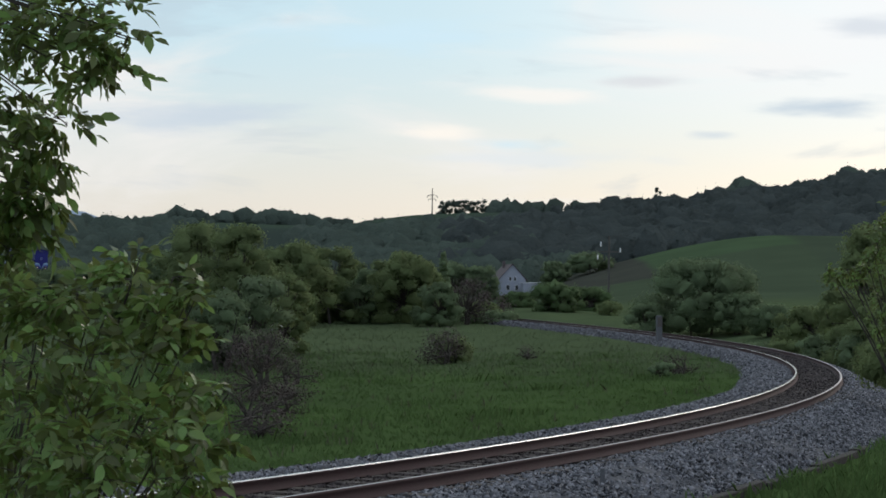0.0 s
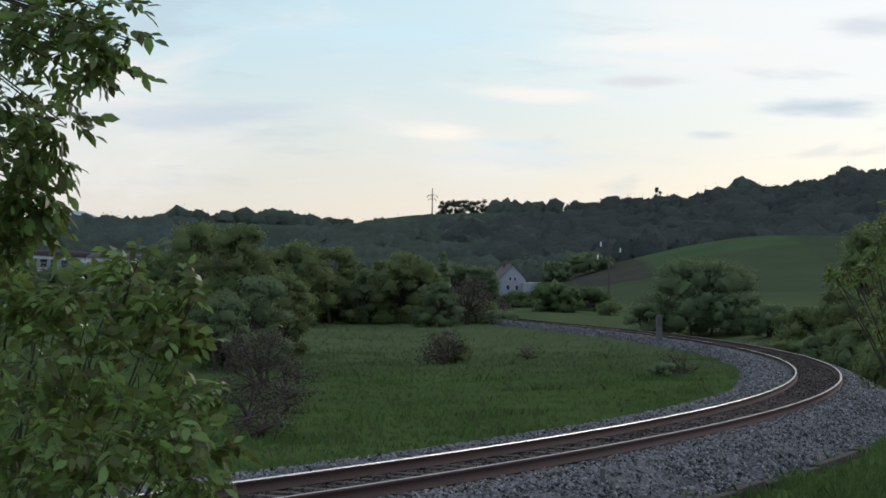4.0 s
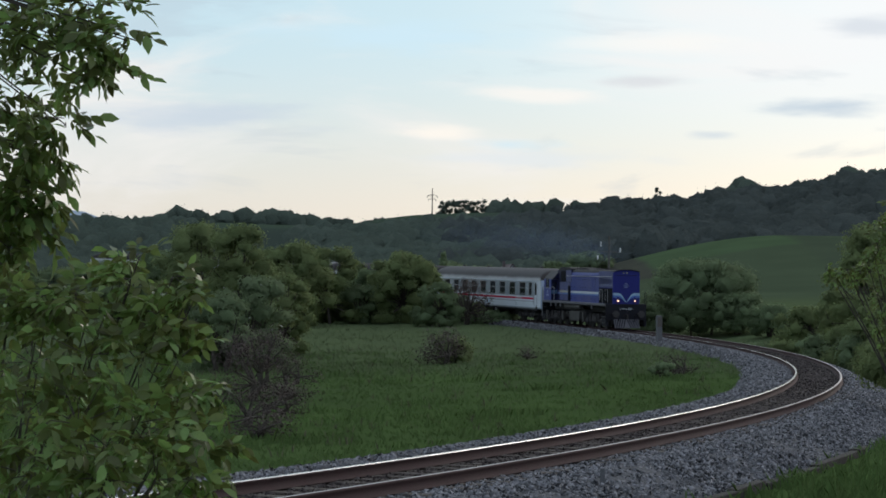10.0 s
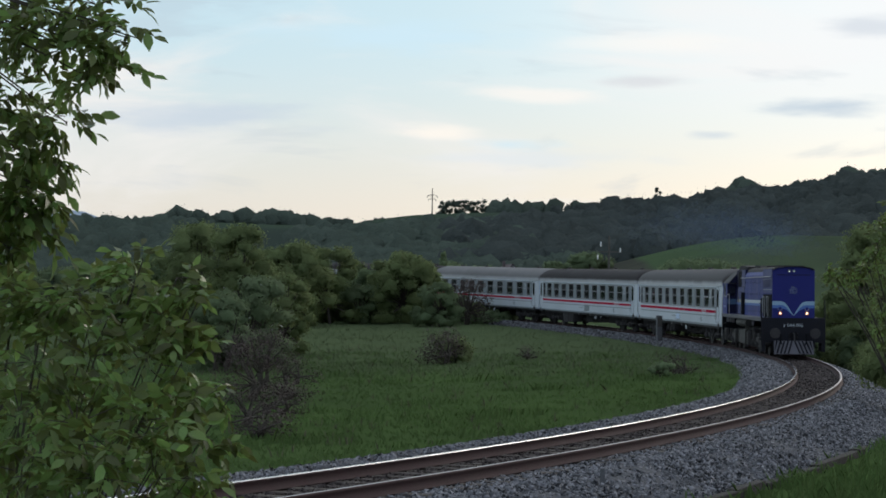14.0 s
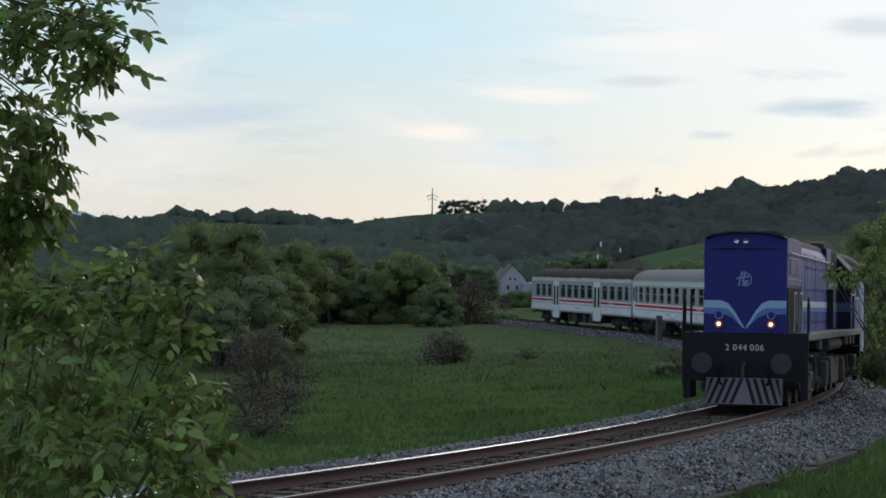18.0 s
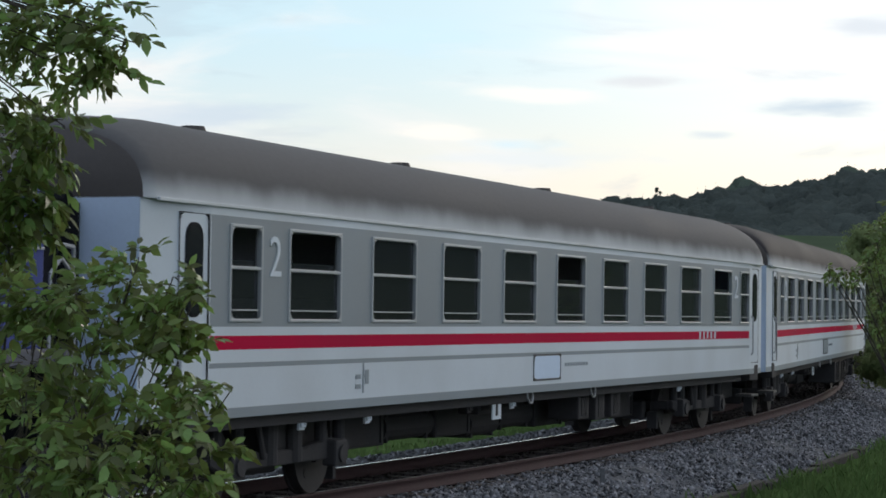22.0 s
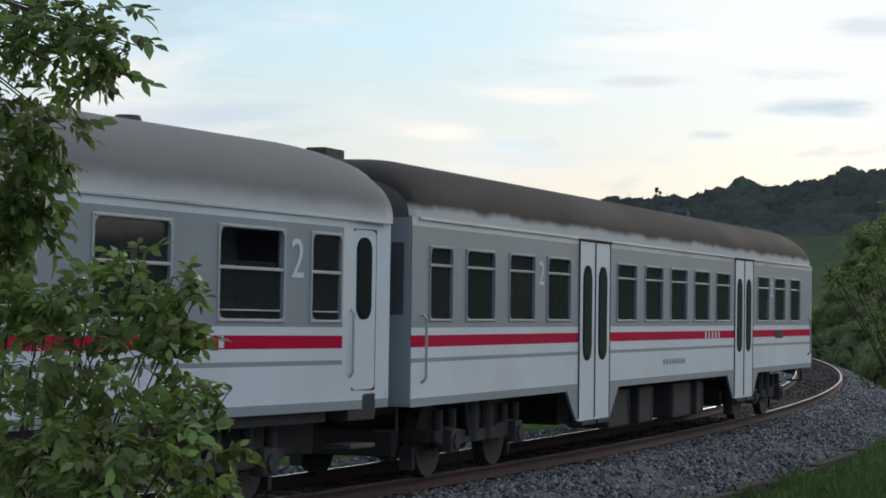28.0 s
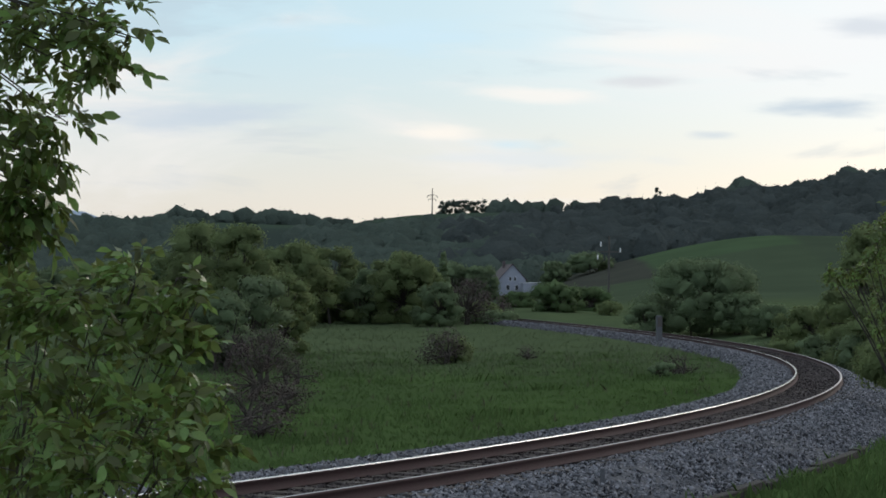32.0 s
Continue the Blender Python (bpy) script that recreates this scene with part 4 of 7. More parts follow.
    for u in (3.6, 5.6, 8.2, 10.4, L - 8.5, L - 5.6):
        for side in (1, -1):
            bm = bmesh.new()
            block(bm, -0.07, 0.07, -0.012, 0.012, 0.72, 0.95, 0.004)
            pipe(bm, [(-0.05, 0.02, 0.95), (-0.05, 0.03, 0.76), (0.05, 0.03, 0.76), (0.05, 0.02, 0.95)], 0.012, 5)
            part("bracket", bm, M_WHITE if rr.random() < 0.3 else M_UNDER, e).matrix_basis = pose(X(u + rr.uniform(-0.4, 0.4)), side * 1.26, 0.06)
    hang_gear(e, X, 5.9, L - 5.9, rr)
    for x in (half - 3.6, -half + 3.6):
        bogie(e, x, 2.5, (1.25, -1.25), 0.46, "coach")
    return e


def hang_gear(e, X, u0, u1, rr):
    """Brake cylinders, air tanks and ducts along the middle of the floor, between the bogies."""
    u = u0
    while u < u1 - 0.6:
        w = min(rr.uniform(1.0, 1.9), u1 - u)
        low = rr.uniform(0.30, 0.42)
        bm = bmesh.new()
        if rr.random() < 0.35:
            for y_ in (-0.36, 0.0, 0.36):
                rod(bm, (-w / 2, y_, low + 0.2), (w / 2, y_, low + 0.2), 0.19, n=14)
            block(bm, -w / 2 + 0.1, -w / 2 + 0.16, -0.5, 0.5, low, 0.86, 0.01)
            block(bm, w / 2 - 0.16, w / 2 - 0.1, -0.5, 0.5, low, 0.86, 0.01)
            g = part("air_tank", bm, M_UNDER, e)
        else:
            block(bm, -w / 2, w / 2, -0.55, 0.55, low, 0.86, 0.04)
            block(bm, -w / 2 + 0.1, -w / 2 + 0.15, -0.57, 0.57, low + 0.04, 0.82)
            g = part("brake_gear", bm, M_UNDER, e)
        g.matrix_basis = pose(X(u + w / 2), 0, 0)
        u += w + rr.uniform(0.02, 0.10)


def coach_last():
    """The driving trailer with two double doors a side."""
    L = COACH_L[3] - 0.2
    half = L / 2
    X = lambda u: half - u
    e = base_of("driving_coach", "white and grey suburban coach with a red stripe and double doors", "train coach", "coaches of the train")
    wins = [(0.6, 1.35)] + [(a, a + 1.04) for a in (1.88, 3.53, 5.17)] + [(8.66 + 1.63 * i, 8.66 + 1.63 * i + 1.08) for i in range(5)] + [(18.7 + 1.585 * i, 18.7 + 1.585 * i + 1.02) for i in range(3)]
    doors = [(6.65, 8.23), (16.67, 18.22)]
    z0, z1 = 2.005, 2.85
    holes = [(X(b), X(a), z0, z1) for a, b in wins] + [(X(b), X(a), 0.52, 3.17) for a, b in doors]
    xs = sorted({-half, half} | {h[0] for h in holes} | {h[1] for h in holes})
    zs = [0.97, 1.07, 1.49, 1.54, 1.67, 1.81, 1.90, z0, 2.45, z1, 3.1, 3.17, 3.2]
    table = [(1.07, 1), (1.49, 0), (1.54, 1), (1.67, 0), (1.81, 2), (1.90, 0), (3.1, 1), (9, 3)]
    for side in (1, -1):
        bm = bmesh.new()
        shell_side(bm, xs, zs, lambda x, z: 1.41, holes, lambda x, z: band_slot(z, table), side)
        part("side_wall", bm, [M_WHITE, M_GREY, M_RED, M_ROOF_EDGE], e, "pale side with a grey window band and a red stripe")
        bm = bmesh.new()
        shell_side(bm, xs, [0.97, z0, z1, 3.2], lambda x, z: 1.35, holes, lambda x, z: 0, side)
        part("lining", bm, M_INSIDE, e)
        for i, (a, b) in enumerate(wins):
            coach_window(e, X((a + b) / 2), z0, z1, b - a, side, 0.76, False, "new")
        for a, b in doors:
            w = (b - a) / 2
            for j, c in ((0, a + w / 2), (1, b - w / 2)):
                bm = bmesh.new()
                block(bm, -w / 2 + 0.012, w / 2 - 0.012, -0.05, 0.012, 0.52, 3.15, 0.012)
                rounded(bm, -w / 2 + 0.17, w / 2 - 0.17, 1.40, 2.80, 0.2, 0.0, 0.018, 1)
                d = part("door", bm, [M_WHITE, M_RUBBER_SHADE], e, "white double door leaf with a tall window")
                d.matrix_basis = pose(X(c), side * 1.41, 0, 0, 0, 0 if side > 0 else 180)
                bm = bmesh.new()
                rounded(bm, -w / 2 + 0.20, w / 2 - 0.20, 1.44, 2.76, 0.18, 0.012, 0.026)
                part("pane", bm, M_PANE_GREY, d)
                bm = bmesh.new()
                block(bm, -w / 2 + 0.05, w / 2 - 0.05, -0.2, 0.06, 0.46, 0.52, 0.01)
                part("step", bm, M_UNDER, d)
            bm = bmesh.new()
            block(bm, -w - 0.04, w + 0.04, -0.01, 0.035, 3.16, 3.19, 0.006)
            block(bm, -0.018, 0.018, -0.01, 0.022, 0.56, 3.14)
            block(bm, -w - 0.01, -w + 0.012, -0.01, 0.018, 0.56, 3.16)
            block(bm, w - 0.012, w + 0.01, -0.01, 0.018, 0.56, 3.16)
            part("door_rail", bm, M_UNDER, e).matrix_basis = pose(X((a + b) / 2), side * 1.41, 0)
            # the sill steps down to the doors
            for sgn in (-1, 1):
                bm = bmesh.new()
                prism(bm, [(0, 1.07), (0, 0.52), (sgn * 0.10, 0.55), (sgn * 0.55, 0.97), (sgn * 0.55, 1.07)], -0.03, 0.008)
                part("skirt", bm, M_GREY, e).matrix_basis = pose(X((a + b) / 2) + sgn * w, side * 1.406, 0)
        for u in (4.87, 20.0):
            lettering("class_number", "2", 0.46, pose(X(u), side * 1.414, 2.62, 90, 0, 180 if side > 0 else 0), M_WHITE, e, "white class number on the grey band")
        plain_bars("owner_mark", e, X(15.45 if side > 0 else 4.8), 1.675, 5, 0.09, 0.12, 0.16, side, M_WHITE)
        plain_bars("lettering_bars", e, X(12.9), 1.26, 8, 0.1, 0.09, 0.09, side, M_GREY)
        bm = bmesh.new()
        block(bm, -0.35, 0.35, -0.004, 0.008, 0, 0.16, 0.004)
        part("notice_plate", bm, M_UNDER, e, "dark notice panel in the stripe").matrix_basis = pose(X(20.75), side * 1.412, 1.64)
        for u in (L - 0.42, 0.35):
            bm = bmesh.new()
            pipe(bm, [(0, 0.0, 1.25), (0, 0.06, 1.3), (0, 0.06, 2.0), (0, 0.0, 2.06)], 0.018)
            part("handrail", bm, M_STEEL, e).matrix_basis = pose(X(u), side * 1.41, 0, 0, 0, 0 if side > 0 else 180)
    for f in (1, -1):
        bm = bmesh.new()
        block(bm, min(f * (half - 0.06), f * half), max(f * (half - 0.06), f * half), -1.405, 1.405, 0.97, 3.22, 0.03)
        en = part("end_wall", bm, M_GREY, e, "grey end wall")
        for y in (-0.95, 0.0, 0.95):
            bm = bmesh.new()
            block(bm, f * half - 0.01, f * half + 0.01, y - 0.36, y + 0.36, 2.05, 2.9, 0.004)
            part("end_window", bm, M_PANE, e)
        buffers(e, f * (half - 0.42), f)
        bm = bmesh.new()
        pipe(bm, [(f * (half - 0.1), 1.2, 0.95), (f * (half - 0.1), 1.2, 0.68), (f * (half - 0.1), 0.9, 0.68)], 0.02)
        part("hanger", bm, M_UNDER, e)
    bm = bmesh.new()
    block(bm, -half + 0.07, half - 0.07, -1.34, 1.34, 0.98, 1.2)
    block(bm, -half + 0.07, half - 0.07, -1.3, 1.3, 3.05, 3.1)
    for u in (6.3, 8.3, 16.3, 18.3):
        block(bm, X(u) - 0.02, X(u) + 0.02, -1.33, -0.5, 1.2, 3.0)
    part("interior", bm, M_INSIDE, e)
    build_roof(e, L, 3.19, 3.98, 1.415, M_ROOF_L, 0.20, True)
    for u, w, y_ in ((1.55, 0.6, -0.4), (18.1, 0.32, 0), (23.2, 0.32, 0)):
        bm = bmesh.new()
        block(bm, -w / 2, w / 2, -0.14, 0.14, -0.35, 0.15, 0.02)
        part("roof_vent", bm, M_ROOF_DARK, e).matrix_basis = pose(X(u), y_, 3.985 - 0.07 * (u > 20))
    bm = bmesh.new()
    block(bm, -half + 0.3, half - 0.3, -0.5, 0.5, 0.8, 0.98, 0.02)
    part("underframe", bm, M_UNDER, e)
    for u, w in ((9.6, 1.2), (11.2, 0.9), (13.6, 1.3), (14.9, 0.5)):
        for side in (1, -1):
            bm = bmesh.new()
            block(bm, -w / 2, w / 2, -0.35, 0.35, 0.3, 0.9, 0.05)
            block(bm, -w / 2 + 0.08, -w / 2 + 0.13, side * 0.35 - 0.01, side * 0.35 + 0.015, 0.35, 0.85)
            part("equipment_box", bm, M_UNDER, e).matrix_basis = pose(X(u), side * 0.85, 0)
    hang_gear(e, X, 8.4, 16.4, random.Random(44))
    for x in (half - 3.4, -half + 3.4):
        bogie(e, x, 2.5, (1.25, -1.25), 0.46, "coach")
    return e


def locomotive():
    L = LOCO_L
    half = L / 2
    X = lambda u: half - u
    e = base_of("locomotive", "dark blue diesel locomotive with a pale stripe and lit headlamps", "locomotive")
    deck = 1.70
    # frame, deck and pilot
    bm = bmesh.new()
    block(bm, X(15.582), X(0.298), -1.42, 1.42, 1.54, deck, 0.02)
    part("deck", bm, M_LGREY, e, "worn grey deck edge")
    bm = bmesh.new()
    block(bm, X(15.13), X(0.506), -0.55, 0.55, 1.05, 1.56, 0.02)
    part("underframe", bm, M_UNDER, e)
    for f, u in ((1, 0.22), (-1, 15.6)):
        x = X(u)
        bm = bmesh.new()
        prism(bm, [(x - f * 0.0, 0.62), (x, 1.70), (x - f * 0.16, 1.72), (x - f * 0.16, 0.62)], -1.38, 1.40, 0.012)
        for y in (-1.38, 1.24):
            prism(bm, [(x, 0.22), (x, 0.7), (x - f * 0.9, 0.7), (x - f * 0.9, 0.22)], y, y + 0.16, 0.012)
        part("pilot", bm, M_LBLACK, e, "black buffer beam and step corners")
        # snow plough with white diagonal stripes
        bm = bmesh.new()
        prism(bm, [(x + f * 0.02, 0.70), (x + f * 0.34, 0.12), (x + f * 0.28, 0.10), (x - f * 0.04, 0.68)], -0.87, 0.87, 0.006)
        pl = part("plough", bm, M_LGREY, e, "pale plough plate")
        slope = Vector((f * 0.32, 0, -0.58))
        nrm = Vector((0.58 * f, 0, 0.32)).normalized() * 0.006
        for side in (-1, 1):
            for i in range(6):
                y0 = side * (0.02 + i * 0.165)
                a = []
                bm = bmesh.new()
                for yy, t in ((y0, 0.03), (y0 + side * 0.08, 0.03), (min(0.87, abs(y0 + side * 0.08) + 0.20) * side, 0.97), (min(0.87, abs(y0) + 0.20) * side, 0.97)):
                    p_ = Vector((x + f * 0.02, yy, 0.70)) + slope * t + nrm
                    a.append(bm.verts.new(p_))
                    a[-1].co.y = max(-0.87, min(0.87, a[-1].co.y))
                try:
                    bm.faces.new(a)
                    bmesh.ops.solidify(bm, geom=list(bm.faces), thickness=0.003)
                except ValueError:
                    pass
                part("plough_stripe", bm, M_LBLACK, pl)
        bm = bmesh.new()
        block(bm, x - 0.06 * f if f > 0 else x, x if f > 0 else x + 0.06, -0.22, 0.22, 0.72, 1.05, 0.01)
        pipe(bm, [(x, 0, 1.02), (x + f * 0.3, 0, 1.0), (x + f * 0.34, 0, 0.72)], 0.035)
        part("coupling_hook", bm, M_UNDER, e)
        for y in (-0.55, 0.55):
            bm = bmesh.new()
            pipe(bm, [(x + f * 0.02, y, 0.98), (x + f * 0.12, y, 0.9), (x + f * 0.14, y, 0.62), (x + f * 0.06, y * 0.87, 0.5)], 0.028)
            part("brake_hose", bm, M_RUBBER_SHADE, e)
        buffers(e, X(0.2) if f > 0 else X(15.62), f)
        for y in (-1.39, 1.39):
            for h in (0.42, 0.8, 1.18):
                bm = bmesh.new()
                block(bm, -0.22, 0.22, -0.12, 0.12, 0, 0.035, 0.006)
                part("step", bm, M_UNDER_GREY, e).matrix_basis = pose(x - f * 0.45, y * 0.96, h)
            bm = bmesh.new()
            pipe(bm, [(x - f * 0.02, y, 0.5), (x - f * 0.02, y, 2.35), (x - f * 0.2, y, 2.5), (x - f * 0.35, y, 2.35), (x - f * 0.35, y, 1.7)], 0.018)
            part("handrail", bm, M_LBLACK if f > 0 else M_STEEL, e)
    for y_, word in ((-0.39, "2"), (-0.11, "044"), (0.27, "006")):
        lettering("road_number", word, 0.20, pose(X(0.215), y_, 1.37, 90, 0, 90), M_CREAM, e, "pale painted road number")
    # front hood with its radiator part, then the longer, lower engine hood
    yh = 0.92
    # nose: upright sides under a low arch
    arch = [(-yh, deck), (-yh, 3.70), (-yh + 0.04, 3.78)] + [(yh * 0.9 * math.sin(a_), 3.80 + 0.135 * math.cos(a_ * 1.05)) for a_ in np.linspace(-1.35, 1.35, 11)] + [(yh - 0.04, 3.78), (yh, 3.70), (yh, deck)]
    bm = bmesh.new()
    f0 = [bm.verts.new((X(0.215), y_, z_)) for y_, z_ in arch]
    f1 = [bm.verts.new((X(3.35), y_, z_)) for y_, z_ in arch]
    bm.faces.new(f0)
    bm.faces.new(f1[::-1])
    for i in range(len(arch)):
        j = (i + 1) % len(arch)
        bm.faces.new((f0[j], f0[i], f1[i], f1[j]))
    bmesh.ops.recalc_face_normals(bm, faces=list(bm.faces))
    part("front_hood", bm, M_LBLUE, e, "deep blue flat nose under a low arch")
    # dark roof skin with a lip over the face
    skin = [(yh * 0.98 * math.sin(a_), 3.80 + 0.15 * math.cos(a_ * 1.05)) for a_ in np.linspace(-1.42, 1.42, 13)]
    bm = bmesh.new()
    rows_ = []
    for u_, up_ in ((0.125, 0.0), (0.125, 0.03), (3.42, 0.035), (3.42, 0.0)):
        rows_.append([bm.verts.new((X(u_), y_, z_ + up_)) for y_, z_ in skin])
    for r0_, r1_ in zip(rows_, rows_[1:] + rows_[:1]):
        for i in range(len(skin) - 1):
            bm.faces.new((r0_[i], r0_[i + 1], r1_[i + 1], r1_[i]))
    bmesh.ops.recalc_face_normals(bm, faces=list(bm.faces))
    fr = part("front_roof", bm, M_LROOF, e, "sooty black roof skin over the nose")
    for i in range(12):
        bm = bmesh.new()
        block(bm, X(0.9 + i * 0.2), X(0.86 + i * 0.2), -0.6, 0.6, 0, 0.05, 0.004)
        part("roof_rib", bm, M_LROOF, fr).matrix_basis = pose(0, 0, 3.955)
    # engine hood: flat sides that round off under the roof
    bm = bmesh.new()
    side_line = [(yh + 0.012, deck), (yh + 0.012, 3.54), (yh - 0.01, 3.61), (yh - 0.10, 3.735)]
    line = side_line + [(-y_, z_) for y_, z_ in side_line[::-1]]
    a0 = [bm.verts.new((X(3.352), y_, z_)) for y_, z_ in line]
    a1 = [bm.verts.new((X(10.0), y_, z_)) for y_, z_ in line]
    fs = [bm.faces.new(a0), bm.faces.new(a1[::-1])] + [bm.faces.new((a0[(i + 1) % 8], a0[i], a1[i], a1[(i + 1) % 8])) for i in range(8)]
    bmesh.ops.recalc_face_normals(bm, faces=fs)
    part("engine_hood", bm, M_LBLUE2, e, "faded blue engine hood")
    # sooty roof of the hood: an arch that ramps up behind the nose
    arch = [(0.82, 3.735), (0.78, 3.84), (0.66, 3.92), (0.45, 3.965), (0.0, 3.98), (-0.45, 3.965), (-0.66, 3.92), (-0.78, 3.84), (-0.82, 3.735)]
    bm = bmesh.new()
    rings = []
    for u_, k_ in ((3.36, 0.35), (3.9, 0.62), (4.9, 1.0), (9.97, 1.0)):
        rings.append([bm.verts.new((X(u_), y_, 3.735 + (z_ - 3.735) * k_)) for y_, z_ in arch])
    for r0_, r1_ in zip(rings, rings[1:]):
        for i in range(len(arch) - 1):
            bm.faces.new((r0_[i], r0_[i + 1], r1_[i + 1], r1_[i]))
    bm.faces.new(rings[0][::-1])
    bm.faces.new(rings[-1])
    bmesh.ops.recalc_face_normals(bm, faces=list(bm.faces))
    hr = part("hood_roof", bm, M_LROOF, e, "sooty arched roof of the engine hood", True)
    bm = bmesh.new()
    prism(bm, [(X(9.2), 3.93), (X(9.15), 4.075), (X(7.35), 4.06), (X(6.9), 3.93)], -0.55, 0.55, 0.02)
    part("exhaust_housing", bm, M_LROOF, hr, "raised sooty exhaust housing")
    bm = bmesh.new()
    block(bm, X(5.3), X(5.0), -0.5, 0.5, 3.94, 4.03, 0.02)
    part("roof_hatch", bm, M_LROOF, hr)
    # side of the front hood: grey grille panels above a black plate for the recess's dark
    for side in (1, -1):
        y = side * (yh + 0.014)
        bm = bmesh.new()
        block(bm, X(3.31), X(0.30), min(y, y - side * 0.02), max(y, y - side * 0.02), 2.78, 3.84, 0.006)
        p_ = part("side_panel", bm, M_LPANEL, e, "grey blue weathered side panel")
        for u0, u1 in ((0.75, 1.95), (2.05, 3.2)):
            bm = bmesh.new()
            block(bm, X(u1), X(u0), y - 0.006, y + 0.012 * side + 0.006, 3.02, 3.36, 0.006)
            part("hatch", bm, M_LPANEL, p_)
        for z in (2.93, 3.40):
            bm = bmesh.new()
            block(bm, X(3.28), X(0.34), y - 0.004, y + 0.008 + side * 0.004, z - 0.008, z + 0.008, 0.003)
            part("trim_strip", bm, M_STEEL, p_, "worn bright trim strip")
        bm = bmesh.new()
        block(bm, X(3.20), X(0.34), y - 0.012, y + 0.012, 1.72, 2.72, 0.004)
        part("grille_recess", bm, M_RUBBER_SHADE, e, "flat black plate for the dark of the radiator recess")
        for u_ in (1.15, 2.35):
            bm = bmesh.new()
            pipe(bm, [(X(u_), y + side * 0.06, 1.74), (X(u_), y + side * 0.06, 2.6), (X(u_ + 0.55), y + side * 0.06, 2.62), (X(u_ + 0.55), y + side * 0.06, 1.9)], 0.016)
            part("handrail", bm, M_STEEL, e)
        # pale stripe, then light blue below it
        for u0, u1, out_ in ((3.36, 9.9, 0), (10.15, 12.6, 0.021), (12.64, 13.24, -0.002)):
            y = side * (yh + 0.014 + out_)
            bm = bmesh.new()
            block(bm, X(u1), X(u0), y - 0.006, y + 0.006 + side * 0.002, 2.29, 2.44)
            # the last stretch takes a duller colour for the shade by the cab
            part("stripe", bm, M_CREAM if u0 < 10 else M_TAN if u0 < 12 else M_LPANEL, e, "pale waist stripe" if u0 < 12 else "waist stripe beside the cab, dulled for shade")
            bm = bmesh.new()
            block(bm, X(u1), X(u0), y - 0.006, y + 0.006 + side * 0.002, 2.18, 2.288)
            part("stripe", bm, M_LIGHTBLUE, e, "light blue line below the stripe")
        y = side * (yh + 0.014)
        # doors of the engine hood: joints, latches
        for i, u in enumerate(np.arange(4.1, 9.4, 0.66)):
            if i in (0, 4):
                bm = bmesh.new()
                block(bm, X(u) - 0.008, X(u) + 0.008, y - 0.004, y + 0.005, 1.75, 3.6)
                part("door_joint", bm, M_LBLACK, e)
            if i % 2:
                bm = bmesh.new()
                block(bm, X(u) - 0.003, X(u) + 0.003, y - 0.004, y + 0.0015, 1.75, 3.42)
                part("door_joint", bm, M_LBLUE, e)
            for z in (1.92, 2.72, 3.25):
                bm = bmesh.new()
                block(bm, -0.010, 0.010, -0.012, 0.014, -0.035, 0.035, 0.003)
                part("latch", bm, M_RUBBER_SHADE, e).matrix_basis = pose(X(u + 0.3), y, z)
        bm = bmesh.new()
        pipe(bm, [(X(0.36), y + side * 0.07, 3.50), (X(10.88), y + side * 0.07, 3.47)], 0.018)
        hb = part("handrail", bm, M_STEEL, e)
        for u in np.arange(0.9, 10.9, 1.4):
            bm = bmesh.new()
            rod(bm, (X(u), y, 3.49), (X(u), y + side * 0.07, 3.49), 0.012, n=5)
            part("stanchion", bm, M_STEEL, hb)
        # rear box ahead of the cab, with its open side
        bm = bmesh.new()
        block(bm, X(12.62), X(10.024), min(y, y + side * 0.02), max(y, y + side * 0.02), 1.74, 3.03, 0.006)
        pn = part("side_panel", bm, M_LPANEL, e, "grey blue weathered panel")
        bm = bmesh.new()
        block(bm, X(11.52), X(11.51), y + side * 0.02 - 0.003, y + side * 0.02 + 0.003, 1.76, 3.01)
        part("door_joint", bm, M_LBLACK, pn)
        # no opening is cut: a black plate paints the intake's dark
        bm = bmesh.new()
        block(bm, X(12.32), X(11.08), y - 0.02, y + 0.018, 3.09, 3.80, 0.004)
        part("air_intake", bm, M_RUBBER_SHADE, e, "flat black plate for the dark inside the air intake")
        bm = bmesh.new()
        block(bm, X(11.06), X(9.75), y - 0.012, y + 0.012, 3.06, 3.87, 0.008)
        part("side_panel", bm, M_LPANEL, e)
        bm = bmesh.new()
        block(bm, -0.04, 0.04, -0.1, 0.1, 1.72, 2.78, 0.02)
        part("pillar", bm, M_LBLACK, e).matrix_basis = pose(X(9.993), side * (yh + 0.09), 0)
        bm = bmesh.new()
        pipe(bm, [(X(10.17), y + side * 0.10, 1.72), (X(10.17), y + side * 0.10, 2.62), (X(10.17), y + side * 0.02, 2.68)], 0.022)
        part("drain_pipe", bm, M_STEEL, e, "dull bright pipe beside the black pillar")
        for u in (10.20, 12.60):
            bm = bmesh.new()
            block(bm, X(u) - 0.012, X(u) + 0.012, y + side * 0.02 - 0.004, y + side * 0.02 + 0.004, 1.74, 3.03)
            part("door_joint", bm, M_LBLACK, pn)
        bm = bmesh.new()
        ring(bm, -0.075, 0.075, 2.25, 2.45, 0, 0.008, 0.022)
        block(bm, -0.018, 0.018, 0, 0.008, 2.46, 2.56)
        part("badge", bm, M_BADGE, pn, "small brown badge on the stripe").matrix_basis = pose(X(12.1), y + side * 0.034, 0, 0, 0, 0 if side > 0 else 180)
    bm = bmesh.new()
    block(bm, X(13.25), X(10.0), -yh - 0.01, yh + 0.01, deck, 3.87, 0.01)
    part("rear_hood", bm, M_LSHADE, e, "rear hood in navy darkened for shade")
    bm = bmesh.new()
